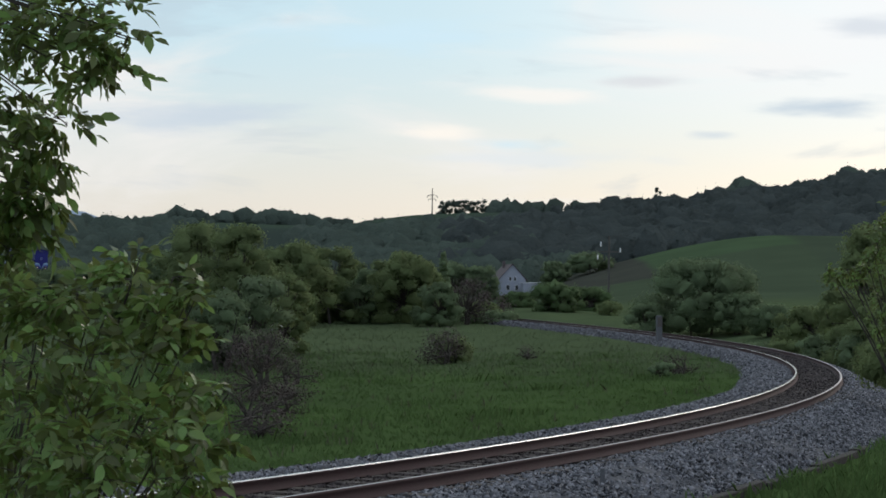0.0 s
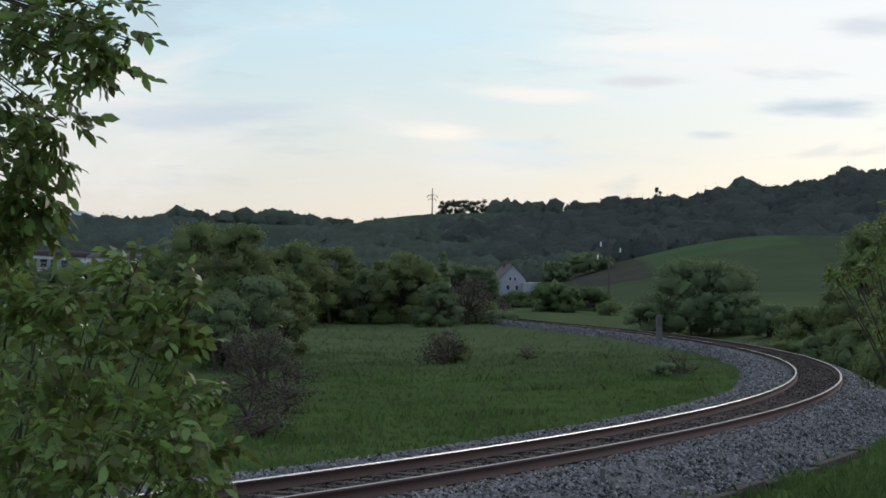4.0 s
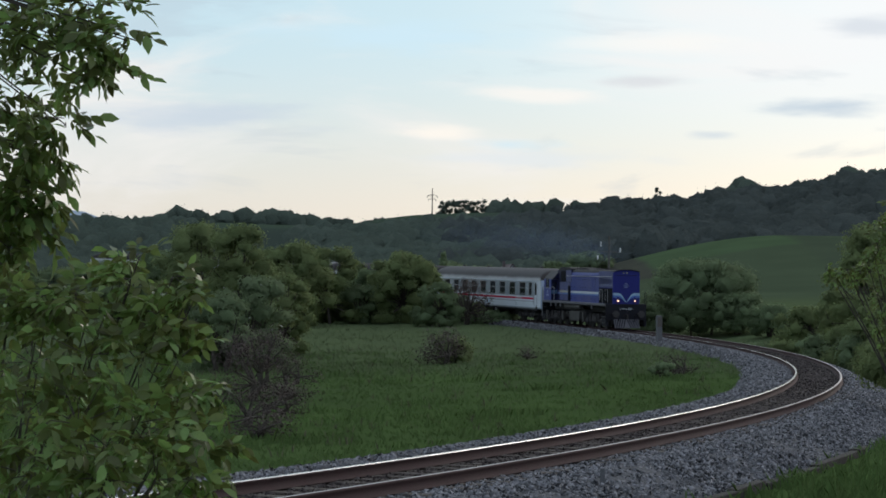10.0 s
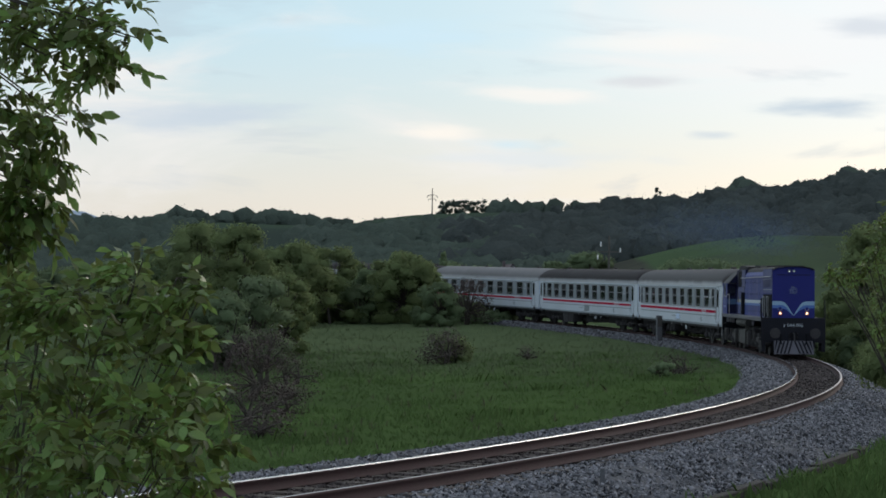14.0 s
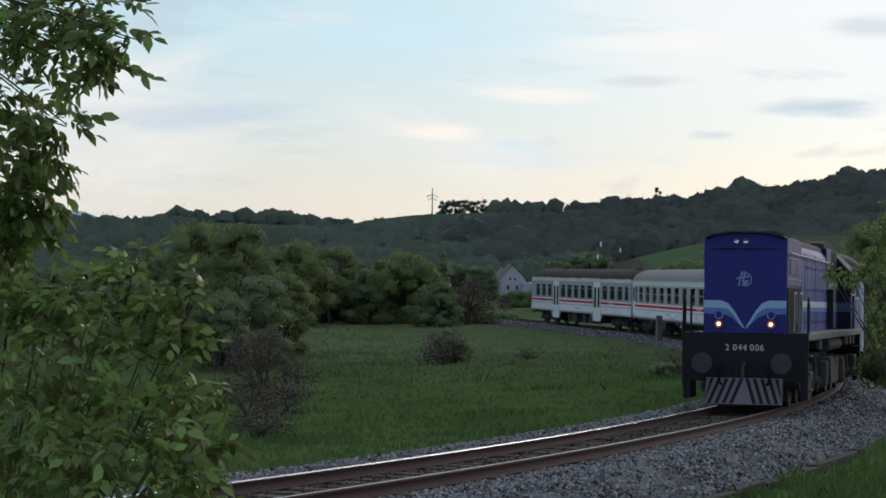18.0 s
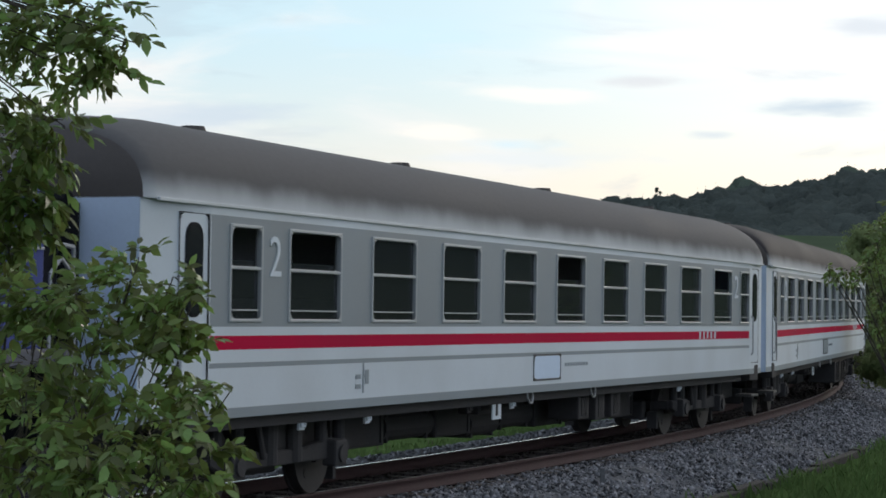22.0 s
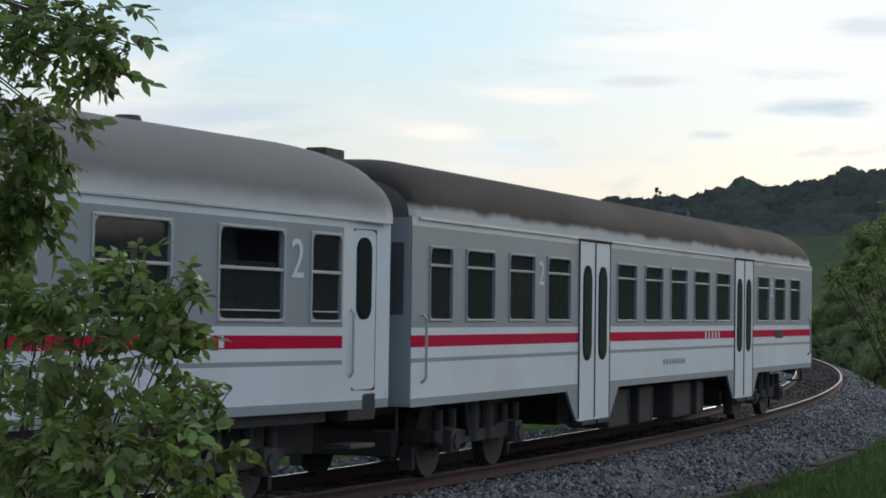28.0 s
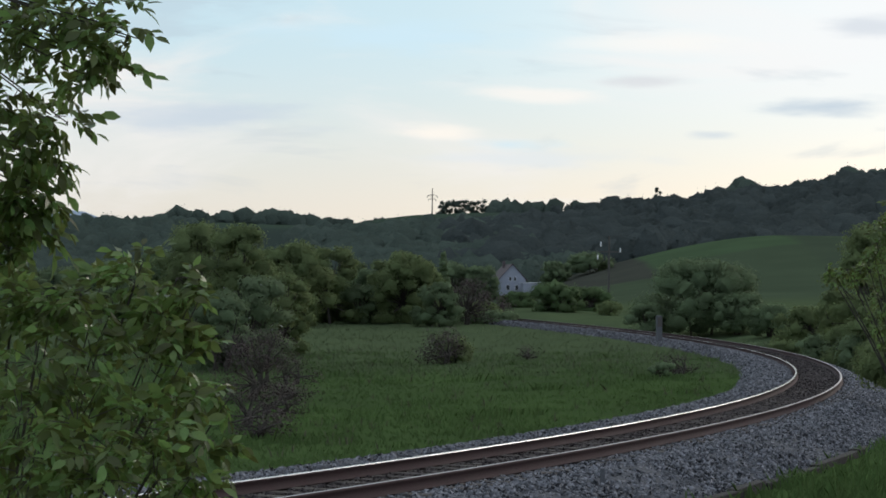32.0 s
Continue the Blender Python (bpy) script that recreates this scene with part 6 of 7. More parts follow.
# trees and shrubs of the meadow's far edge
rt = random.Random(5)
TREES = [
    # bearing, distance, width, height, base, leaves, leaf size, material, kind
    (430, 141, 6.4, 6.9, 0.4, 6500, 0.26, M_LEAF_MID, "tree"),
    (350, 160, 8.0, 7.4, 0.3, 6500, 0.28, M_LEAF_MID, "tree"),
    (285, 176, 7.0, 5.6, 0.2, 4600, 0.3, M_LEAF_DARK, "tree"),
    (225, 182, 6.0, 4.6, 0.2, 3600, 0.3, M_LEAF_MID, "tree"),
    (525, 158, 6.5, 6.2, 0.2, 6000, 0.26, M_LEAF_MID, "tree"),
    (585, 166, 5.8, 5.9, 0.1, 6000, 0.26, M_LEAF_MID, "tree"),
    (712, 166, 6.0, 5.5, 0.1, 6500, 0.26, M_LEAF_MID, "tree"),
    (660, 172, 4.6, 4.1, 0.1, 4000, 0.26, M_LEAF_DARK, "tree"),
    (775, 160, 4.0, 3.3, 0.1, 3000, 0.24, M_LEAF_DARK, "shrub"),
    (832, 163, 4.6, 3.6, 0.1, 2000, 0.2, M_TWIG, "brown"),
    (870, 172, 3.0, 3.2, 0.1, 1100, 0.22, M_TWIG, "shrub"),
    (890, 176, 2.4, 2.6, 0.1, 700, 0.2, M_TWIG, "brown"),
    (500, 106, 3.6, 4.0, 0.2, 4200, 0.17, M_LEAF_MID, "shrub"),
    (450, 92, 3.9, 3.9, 0.2, 5200, 0.15, M_LEAF_DARK, "blossom"),
    (395, 88, 3.2, 3.2, 0.2, 3600, 0.15, M_LEAF_DARK, "shrub"),
    (785, 98, 2.7, 1.7, 0.05, 2600, 0.12, M_TWIG, "brown"),
    (800, 99, 2.2, 1.3, 0.05, 1500, 0.12, M_LEAF_MID, "shrub"),
    (462, 74, 2.6, 2.1, 0.05, 3000, 0.09, M_TWIG, "brown"),
    (520, 78, 2.0, 1.1, 0.05, 1300, 0.09, M_TWIG, "brown"),
    (440, 66, 2.4, 2.0, 0.05, 2600, 0.09, M_TWIG, "brown"),
    (1200, 84, 1.9, 0.9, 0.02, 1000, 0.09, M_TWIG, "brown"),
    (1175, 82, 1.2, 0.6, 0.02, 500, 0.08, M_LEAF_DARK, "shrub"),
    (935, 104, 1.3, 0.7, 0.02, 500, 0.09, M_TWIG, "brown"),
    # beyond the track
    (1238, 150, 9.6, 5.3, 0.55, 17000, 0.20, M_LEAF_DARK, "round"),
    (1150, 148, 3.6, 2.8, 0.2, 2400, 0.2, M_LEAF_DARK, "shrub"),
    (1312, 146, 4.0, 2.9, 0.4, 3600, 0.2, M_LEAF_DARK, "shrub"),
    (1370, 140, 4.0, 2.1, 0.1, 3200, 0.2, M_LEAF_DARK, "shrub"),
    (1425, 130, 4.4, 2.3, 0.1, 3600, 0.2, M_LEAF_MID, "shrub"),
    (1490, 118, 3.6, 3.6, 0.1, 3800, 0.19, M_LEAF_MID, "shrub"),
    (1545, 112, 6.2, 7.0, 0.3, 6500, 0.2, M_LEAF_MID, "tree"),
    (1530, 125, 4.4, 5.6, 0.3, 4200, 0.2, M_LEAF_DARK, "tree"),
    (1600, 100, 5.0, 7.6, 0.3, 4500, 0.2, M_LEAF_MID, "tree"),
    (1525, 96, 2.6, 2.0, 0.05, 2200, 0.14, M_LEAF_DARK, "shrub"),
    (1570, 88, 2.8, 2.4, 0.05, 2400, 0.14, M_LEAF_MID, "shrub"),
    (1350, 118, 3.0, 1.4, 0.02, 2600, 0.16, M_LEAF_DARK, "shrub"),
    (1400, 112, 3.2, 1.6, 0.02, 2800, 0.16, M_LEAF_MID, "shrub"),
    (1450, 106, 3.2, 1.9, 0.02, 2800, 0.16, M_LEAF_DARK, "shrub"),
    (1495, 100, 3.0, 2.4, 0.02, 2800, 0.15, M_LEAF_MID, "shrub"),
    (1550, 96, 3.4, 3.4, 0.02, 3200, 0.15, M_LEAF_MID, "shrub"),
    (738, 168, 4.6, 4.9, 0.1, 4600, 0.26, M_LEAF_MID, "tree"),
    (690, 169, 4.6, 4.9, 0.1, 4600, 0.26, M_LEAF_MID, "tree"),
    (470, 165, 6.0, 5.6, 0.1, 5000, 0.27, M_LEAF_MID, "tree"),
    (635, 176, 5.0, 4.6, 0.1, 4200, 0.26, M_LEAF_MID, "tree"),
    (985, 196, 6.0, 2.6, 0.05, 2600, 0.24, M_LEAF_LIGHT, "shrub"),
    (1040, 205, 6.0, 2.3, 0.05, 2400, 0.24, M_LEAF_LIGHT, "shrub"),
    (920, 215, 4.5, 1.6, 0.05, 1400, 0.24, M_LEAF_LIGHT, "shrub"),
    (1080, 190, 2.6, 1.2, 0.05, 900, 0.22, M_LEAF_MID, "shrub"),
    (985, 345, 6.0, 3.6, 0.2, 1800, 0.4, M_LEAF_DARK, "tree"),
    (1045, 350, 8.0, 3.4, 0.2, 1800, 0.4, M_LEAF_DARK, "tree"),
    (848, 330, 7.0, 5.5, 0.3, 2400, 0.4, M_LEAF_DARK, "tree"),
    (800, 330, 9.0, 6.5, 0.3, 2600, 0.42, M_LEAF_DARK, "tree"),
]
for px_, d_, w_, h_ in ((-10, 196, 6.0, 4.0), (45, 192, 6.0, 4.2), (100, 195, 6.2, 4.1), (150, 190, 6.0, 4.3), (200, 188, 6.0, 4.6)):
    TREES.append((px_, d_, w_, h_, 0.05, 3200, 0.26, M_LEAF_DARK, "shrub"))
for px_, d_, w_, h_ in ((485, 60, 2.4, 1.2), (445, 52, 2.2, 1.4), (505, 67, 2.2, 0.9), (470, 47, 1.8, 0.8)):
    TREES.append((px_, d_, w_, h_ * 0.8, 0.03, 1300, 0.08, M_TWIG, "brown"))
for k_, (px_, h_) in enumerate([(160, 2.2), (200, 2.6), (245, 3.0), (290, 3.2), (335, 3.6), (380, 3.8), (420, 3.6), (470, 3.6), (520, 3.6), (555, 3.4), (615, 3.2), (645, 3.0), (690, 3.4), (745, 3.2), (800, 2.2), (850, 1.9), (880, 1.3)]):
    TREES.append((px_, 170 + rt.uniform(-4, 4), 4.2, h_, 0.02, 3000, 0.24, M_LEAF_DARK if k_ % 3 else M_LEAF_MID, "shrub"))
KINDS = {
    "tree": ("broadleaf_tree", "green broadleaf tree at the meadow's edge", "tree", 1),
    "shrub": ("shrub", "dense green shrub growing from the grass", "shrub", 3),
    "blossom": ("shrub", "dark green shrub with white blossom", "shrub", 3),
    "brown": ("dry_shrub", "low brown shrub of dry stalks", "shrub", 3),
    "round": ("round_tree", "dark round tree on several stems beside the track", "tree", 5),
}
for i, (px, d, w, h, b, n, sz, mt, kd) in enumerate(TREES):
    nm, lab, cat, stems = KINDS[kd]
    tree(nm, lab, cat, at(px, d), d, w, h, b, n, sz, 100 + i, mt, (80 if kd == "round" else 52) if w > 3 else 18, 0.06 + 0.012 * w if kd != "round" else 0.07, 70 if kd == "blossom" else 0, "", stems)

# the tree beside the track whose twigs reach towards the train
tree("lineside_tree", "green lineside tree with overhanging twigs", "tree", 12.9, 58.5, 3.7, 4.6, 0.7, 5200, 0.14, 77, M_LEAF_MID, 16, 0.09)


def conifer(x, y, h, seed):
    rnd = np.random.RandomState(seed)
    e = base_of("spruce_tree", "dark narrow spruce behind the meadow", "tree", "", pose(x, y, gz(x, y) - 0.05))
    bm = bmesh.new()
    rod(bm, (0, 0, 0), (0, 0, h * 0.95), 0.15, 0.03, 8)
    part("trunk", bm, M_BARK, e)
    lb = [((0, 0, h * t), (0.3 + 1.1 * (1 - t), 0.3 + 1.1 * (1 - t), h * 0.07)) for t in np.linspace(0.12, 0.96, 10)]
    V, F, N = leaf_cloud(lb, 2400, 0.35, rnd)
    o = new("crown", raw_mesh("crown", V, F, M_LEAF_DARK, normals=N))
    o.parent = e


conifer(at(785, 240), 240, 6.0, 3)


# woods on the hills: many crowns, too far to count
def canopy(name, label, places, seed, mat_, leaf, flecks):
    """Closed woods: the knobbly domes of many crowns, with leaves standing out of them."""
    rnd = np.random.RandomState(seed)
    B, T = BALLS[2]
    keep = (B[T][:, :, 2] > -0.75).all(1)
    used, inv = np.unique(T[keep], return_inverse=True)
    B, T = B[used], inv.reshape(-1, 3)
    P = np.array(places)
    zs = ground_z(P[:, 0], P[:, 1])
    face = np.array([0, -0.55, 0.83])
    pieces, flakes = [], []
    each = flecks // len(P)
    for (x, y, h, w), z in zip(places, zs):
        f = np.concatenate([rnd.normal(0, 2.2, (4, 3)), rnd.normal(0, 5.5, (4, 3))])
        ph = rnd.uniform(0, 6.283, 8)
        wv = np.sin(B @ f.T + ph)
        bump = 1 + 0.10 * wv[:, :4].sum(1) + 0.055 * wv[:, 4:].sum(1) + rnd.normal(0, 0.03, len(B))
        mid, rad = np.array([x, y, z + h * 0.34 - 0.4]), np.array([w * 0.55, w * 0.55, h * 0.64])
        pieces.append((mid + B * rad * bump[:, None], T, 0.34 * B + 0.66 * face))
        k = rnd.randint(0, len(B), each)
        d = B[k] + rnd.normal(0, 0.12, (each, 3))
        pos = mid + d * rad * (bump[k] * rnd.uniform(0.92, 1.05, each))[:, None]
        V2, F2, N2 = leaf_quads(pos, leaf, rnd, 0.3, 0.5 * d + 0.5 * face)
        flakes.append((V2, F2, 0.3 * N2 + 0.7 * face))
    V, F, N = joined(pieces)
    V2, F2, N2 = joined(flakes)
    F2 = np.concatenate([F2[:, [0, 1, 2]], F2[:, [0, 2, 3]]]) + len(V)
    ob = new(name, raw_mesh(name, np.concatenate([V, V2]), np.concatenate([F, F2]), mat_, normals=np.concatenate([N, N2])))
    tagged(ob, label, "woods", kind="stuff")


def plant_hills():
    r = np.random.RandomState(11)
    out = []
    # the wooded hill behind the field
    for _ in range(3900):
        y = r.uniform(440, 925)
        px = r.uniform(780, 1690)
        if px < 870 + r.normal(0, 50) or px < 1030 + r.normal(0, 30) and y > 640:
            continue
        if px < 1180 and 690 < y < 760 and r.rand() < 0.6:
            continue
        h = r.uniform(4.5, 9.0) * (1 + 0.25 * waves(np.array([px]), np.array([y * 0.4]), 70, 31)[0])
        if 620 < y <= 790:
            h *= 0.55 + 0.45 * float(smooth(1200, 1290, px)) - 0.25 * float(smooth(1325, 1345, px)) * (1 - float(smooth(1400, 1470, px)))
        if y > 790:
            h *= 0.28 + 0.14 * float(smooth(1200, 1260, px)) + 0.2 * float(smooth(1190, 1300, px)) * (1 - 0.3 * float(smooth(1330, 1360, px)))
        out.append((at(px, y), y, h, h * r.uniform(0.8, 1.2)))
    for _ in range(90):
        y, px = r.uniform(402, 445), r.uniform(1000, 1330)
        h = r.uniform(4, 7)
        out.append((at(px, y), y, h, h * r.uniform(0.7, 1.0)))
    canopy("hill_woods", "dark green woods covering the far hill", out, 21, M_LEAF_FAR_SHADED, 0.85, 190000)
    out = []
    # lower woods and hedges of the left slope
    for _ in range(2300):
        y = r.uniform(360, 660)
        px = r.uniform(60, 1010)
        if waves(np.array([px * 1.0]), np.array([y * 3.0]), 260, 9)[0] < -0.55 + 0.75 * (y > 480) + 0.3 * (y > 560):
            continue
        h = r.uniform(3, 6) * (0.8 if y < 380 else 1)
        out.append((at(px, y), y, h, h * r.uniform(0.7, 1.1)))
    # denser woods at the foot of the slope, behind the line
    for k_ in range(1000):
        y, px = (r.uniform(345, 470), r.uniform(60, 420)) if k_ < 260 else (r.uniform(480, 690), r.uniform(90, 330)) if k_ < 460 else (r.uniform(430, 640), r.uniform(520, 960))
        h = r.uniform(4, 7)
        out.append((at(px, y), y, h, h * r.uniform(0.8, 1.2)))
    for y0, a, b in ((540, 330, 640), (590, 560, 700), (790, 120, 380)):
        for px in np.arange(a, b, 7):
            if r.rand() < 0.75:
                h = r.uniform(2, 3.6)
                y = y0 + r.normal(0, 6) + (px - 500) * 0.08
                out.append((at(px, y), y, h, h * 1.5))
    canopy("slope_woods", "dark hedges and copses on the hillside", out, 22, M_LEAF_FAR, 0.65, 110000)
    out = []
    # the rows of trees along the skyline
    for a, b, h0, step in ((300, 352, 6.9, 11), (355, 420, 6.4, 11), (425, 560, 7.3, 11), (578, 622, 4.6, 12), (646, 694, 2.8, 10), (868, 900, 7.0, 10), (900, 990, 6.2, 10), (1010, 1060, 4.0, 10),
                           (1060, 1200, 2.2, 10), (1200, 1260, 2.6, 10), (1286, 1326, 8.6, 9), (1325, 1400, 4.4, 10), (1400, 1440, 6.4, 12), (1440, 1500, 6.6, 12), (1500, 1600, 8.0, 12)):
        for px in np.arange(a, b, step):
            h = h0 * r.uniform(0.7, 1.15)
            y = 908 + r.normal(0, 5)
            out.append((at(px, y), y, h, h * 1.1))
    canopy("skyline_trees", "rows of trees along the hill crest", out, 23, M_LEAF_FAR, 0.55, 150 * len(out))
    tree("crest_tree", "tall airy tree standing out of the woods", "tree", at(1163, 905), 905, 5.0, 8.8, 1.0, 420, 0.42, 77, M_LEAF_FAR, 14, 0.15)
    # an open row on the bare crest, with the sky between its stems
    for px in (779, 789, 800, 811, 823, 832, 843, 855):
        y = 905 + r.normal(0, 2)
        h = r.uniform(6.2, 7.6) * (0.75 if px < 785 else 1.0)
        tree("crest_tree", "thin-stemmed tree in the open row on the crest", "tree", at(px, y), y, h * 1.0, h, h * 0.20, 620, 0.42, int(px), M_LEAF_FAR, 12, 0.12)


plant_hills()


# distant mountains
def mountains():
    V, F = [], []
    xs = np.linspace(-2600, 2600, 140)
    for x in xs:
        top = 104 + 29 * math.exp(-((x + 640) / 48) ** 2) + 11 * math.exp(-((x + 525) / 60) ** 2) + 4 * math.sin(x / 130) + 2 * math.sin(x / 41)
        for y, z in ((3300, -20), (3500, top * 0.6), (3700, top), (4000, -20)):
            V.append((x, y, z))
    for i in range(len(xs) - 1):
        for j in range(3):
            a = i * 4 + j
            F.append((a, a + 4, a + 5, a + 1))
    # the haze of the distance is mixed into this base colour
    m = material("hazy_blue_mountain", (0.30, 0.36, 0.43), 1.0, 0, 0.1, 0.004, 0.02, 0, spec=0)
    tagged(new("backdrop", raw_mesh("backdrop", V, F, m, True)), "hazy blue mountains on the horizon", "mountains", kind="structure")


mountains()


# the walnut tree before the camera: boughs that sway, each with its twigs and leaves
def compound_leaf(rnd, origin, direction, length, out_v, out_f, leaflets=7):
    """One feathered leaf: pairs of pointed leaflets along a stalk."""
    d = direction / np.linalg.norm(direction)
    side = np.cross(d, np.array([0, 0, 1.0]) + rnd.normal(0, 0.35, 3))
    side /= np.linalg.norm(side)
    up = np.cross(side, d)
    for i in range(leaflets):
        t = 0.25 + 0.75 * ((i // 2) * 2 + 1) / leaflets
        p = origin + d * length * t - np.array([0, 0, 0.35]) * length * t * t
        if i == leaflets - 1:
            a = d
        else:
            a = side * (1 if i % 2 else -1) * 0.85 + d * 0.6
        a = a + rnd.normal(0, 0.22, 3) - np.array([0, 0, 0.45])
        a /= np.linalg.norm(a)
        n = up + rnd.normal(0, 0.35, 3)
        b = np.cross(a, n)
        b /= np.linalg.norm(b)
        n = np.cross(b, a)
        ln = length * rnd.uniform(0.42, 0.66)
        wd = ln * rnd.uniform(0.38, 0.52)
        o = len(out_v)
        for u, v in ((0, 0), (0.3, 0.42), (0.62, 0.46), (1, 0), (0.62, -0.46), (0.3, -0.42)):
            out_v.append(p + a * ln * u + b * wd * v + n * (abs(v) * 0.18 * wd * 2 - 0.12 * ln * u * u))
        mid = len(out_v)
        out_v.append(p + a * ln * 0.5 - n * 0.03 * ln)
        out_f += [(o, o + 1, mid, o + 5), (o + 1, o + 2, o + 3, mid), (o + 5, mid, o + 3, o + 4)]


def walnut():
    e = base_of("walnut_tree", "leafy young walnut tree with bright green leaves near the camera", "tree", "", pose(-3.3, 11.0, gz(-3.3, 11.0)))
    foot = e.matrix_basis.translation
    rnd = np.random.RandomState(9)
    bm = bmesh.new()
    pts = [Vector((0, 0, -0.1)), Vector((0.08, 0.05, 0.9)), Vector((0.05, 0.1, 2.0)), Vector((0.2, 0.0, 3.3)), Vector((0.3, 0.1, 4.6))]
    for a, b, r0, r1 in zip(pts[:-1], pts[1:], (0.11, 0.09, 0.07, 0.05), (0.09, 0.07, 0.05, 0.02)):
        rod(bm, a, b, r0, r1, 10)
    part("trunk", bm, M_BARK, e, "grey brown young trunk")
    boughs = []
    # each bough: its root on the trunk, and the places that its twigs fill, (x, y, z, spread, twigs)
    eye = np.array(EYE)

    def place(px, py, d):
        v = np.array(((px - 784) / 3809, 1.0, (514.8 + (px - 784) * 0.01136 - py) / 3809)) * d
        return v + eye - np.array(foot)

    stool = Vector(place(40, 1360, 10.5))
    stool.z = 0.0
    # each bough: where it springs from, and the places that its twigs fill: bearing, height, distance, spread, twigs
    plan = [
        ("upper", Vector((0.1, 0.05, 3.6 - float(foot.z))), [(30, 20, 10.6, 0.22, 24), (100, 25, 10.5, 0.20, 22), (165, 10, 10.4, 0.12, 10), (200, 50, 10.3, 0.06, 5), (222, 70, 10.3, 0.03, 3), (238, 70, 10.3, 0.01, 1), (150, 85, 10.4, 0.12, 12), (180, 115, 10.3, 0.05, 4), (145, 135, 10.4, 0.05, 4), (110, 92, 10.5, 0.10, 7), (20, 100, 10.7, 0.20, 15), (15, 180, 10.8, 0.16, 12), (85, 205, 10.8, 0.10, 9), (115, 220, 10.8, 0.03, 3)]),
        ("middle", Vector((0.1, 0.05, 2.8 - float(foot.z))), [(10, 250, 11.0, 0.20, 20), (60, 260, 11.0, 0.09, 10), (85, 280, 11.0, 0.03, 3), (10, 325, 11.1, 0.18, 20), (55, 325, 11.1, 0.08, 9), (10, 365, 11.2, 0.08, 9), (55, 365, 11.2, 0.06, 7), (78, 345, 11.2, 0.03, 2), (25, 385, 11.2, 0.03, 4), (5, 405, 11.2, 0.05, 6), (60, 402, 11.2, 0.04, 5), (95, 395, 11.2, 0.03, 3), (15, 440, 11.2, 0.05, 7), (5, 470, 11.2, 0.04, 5)]),
        ("lower", stool, [(20, 520, 10.6, 0.06, 12), (80, 522, 10.5, 0.05, 11), (140, 520, 10.4, 0.06, 11), (20, 548, 10.6, 0.13, 14), (90, 548, 10.5, 0.13, 15), (165, 540, 10.4, 0.15, 16), (235, 495, 10.3, 0.11, 12), (248, 462, 10.3, 0.04, 4), (310, 490, 10.2, 0.07, 7), (335, 530, 10.2, 0.05, 4), (290, 560, 10.2, 0.13, 12), (60, 640, 10.3, 0.25, 24), (160, 630, 10.2, 0.24, 24), (250, 640, 10.1, 0.20, 18), (320, 640, 10.0, 0.10, 7), (415, 688, 9.9, 0.01, 1), (380, 684, 9.9, 0.03, 2), (350, 690, 9.9, 0.06, 4), (355, 515, 10.2, 0.05, 5), (335, 565, 10.2, 0.05, 4), (212, 478, 10.4, 0.04, 4), (60, 660, 11.4, 0.28, 14)]),
        ("bottom", stool, [(40, 740, 10.0, 0.28, 26), (140, 750, 9.9, 0.28, 26), (235, 750, 9.8, 0.22, 20), (310, 760, 9.8, 0.13, 11), (375, 778, 9.7, 0.05, 5), (60, 840, 9.8, 0.28, 26), (180, 845, 9.7, 0.26, 24), (280, 850, 9.6, 0.20, 16), (345, 840, 9.6, 0.10, 8), (375, 870, 9.6, 0.06, 4), (80, 780, 11.2, 0.35, 24), (220, 800, 11.2, 0.30, 22)]),
    ]
    for name, root, fills in plan:
        vs, fs = [], []
        bm = bmesh.new()
        for px, py, d, spread, twigs in fills:
            c = place(px, py, d)
            cv = Vector(c)
            low = name in ("lower", "bottom")
            knee = root.lerp(cv, 0.55) + Vector((-0.12 if low else 0, 0, 0.10))
            rod(bm, root - root, knee - root, 0.010, 0.006, 6)
            rod(bm, knee - root, cv - root, 0.006, 0.003, 6)
            for _ in range(-(-twigs * (11 if low else 14) // 20)):
                q = rnd.normal(0, 1, 3)
                q /= np.linalg.norm(q)
                p = c + q * spread * rnd.uniform(0.25, 1.0) * np.array([1, 1.4, 1])
                inner_p = c + (p - c) * 0.3
                rod(bm, Vector(inner_p) - root, Vector(p) - root, 0.003, 0.002, 4)
                for _k2 in range(2):
                    dr = (p - c) / max(1e-6, np.linalg.norm(p - c)) + rnd.normal(0, 0.7, 3)
                    compound_leaf(rnd, p - np.array(root), dr, rnd.uniform(0.10, 0.19), vs, fs)
        b = part("bough", bm, M_BARK, e, "thin brown bough")
        b.matrix_basis = Matrix.Translation(root)
        o = new("leaves", raw_mesh("leaves", np.array(vs), np.array(fs), M_LEAF_NEAR))
        o.parent = b
        tagged(o, "bright green feathered leaves")
        boughs.append((b, root.copy()))
    return e, boughs


WALNUT, BOUGHS = walnut()


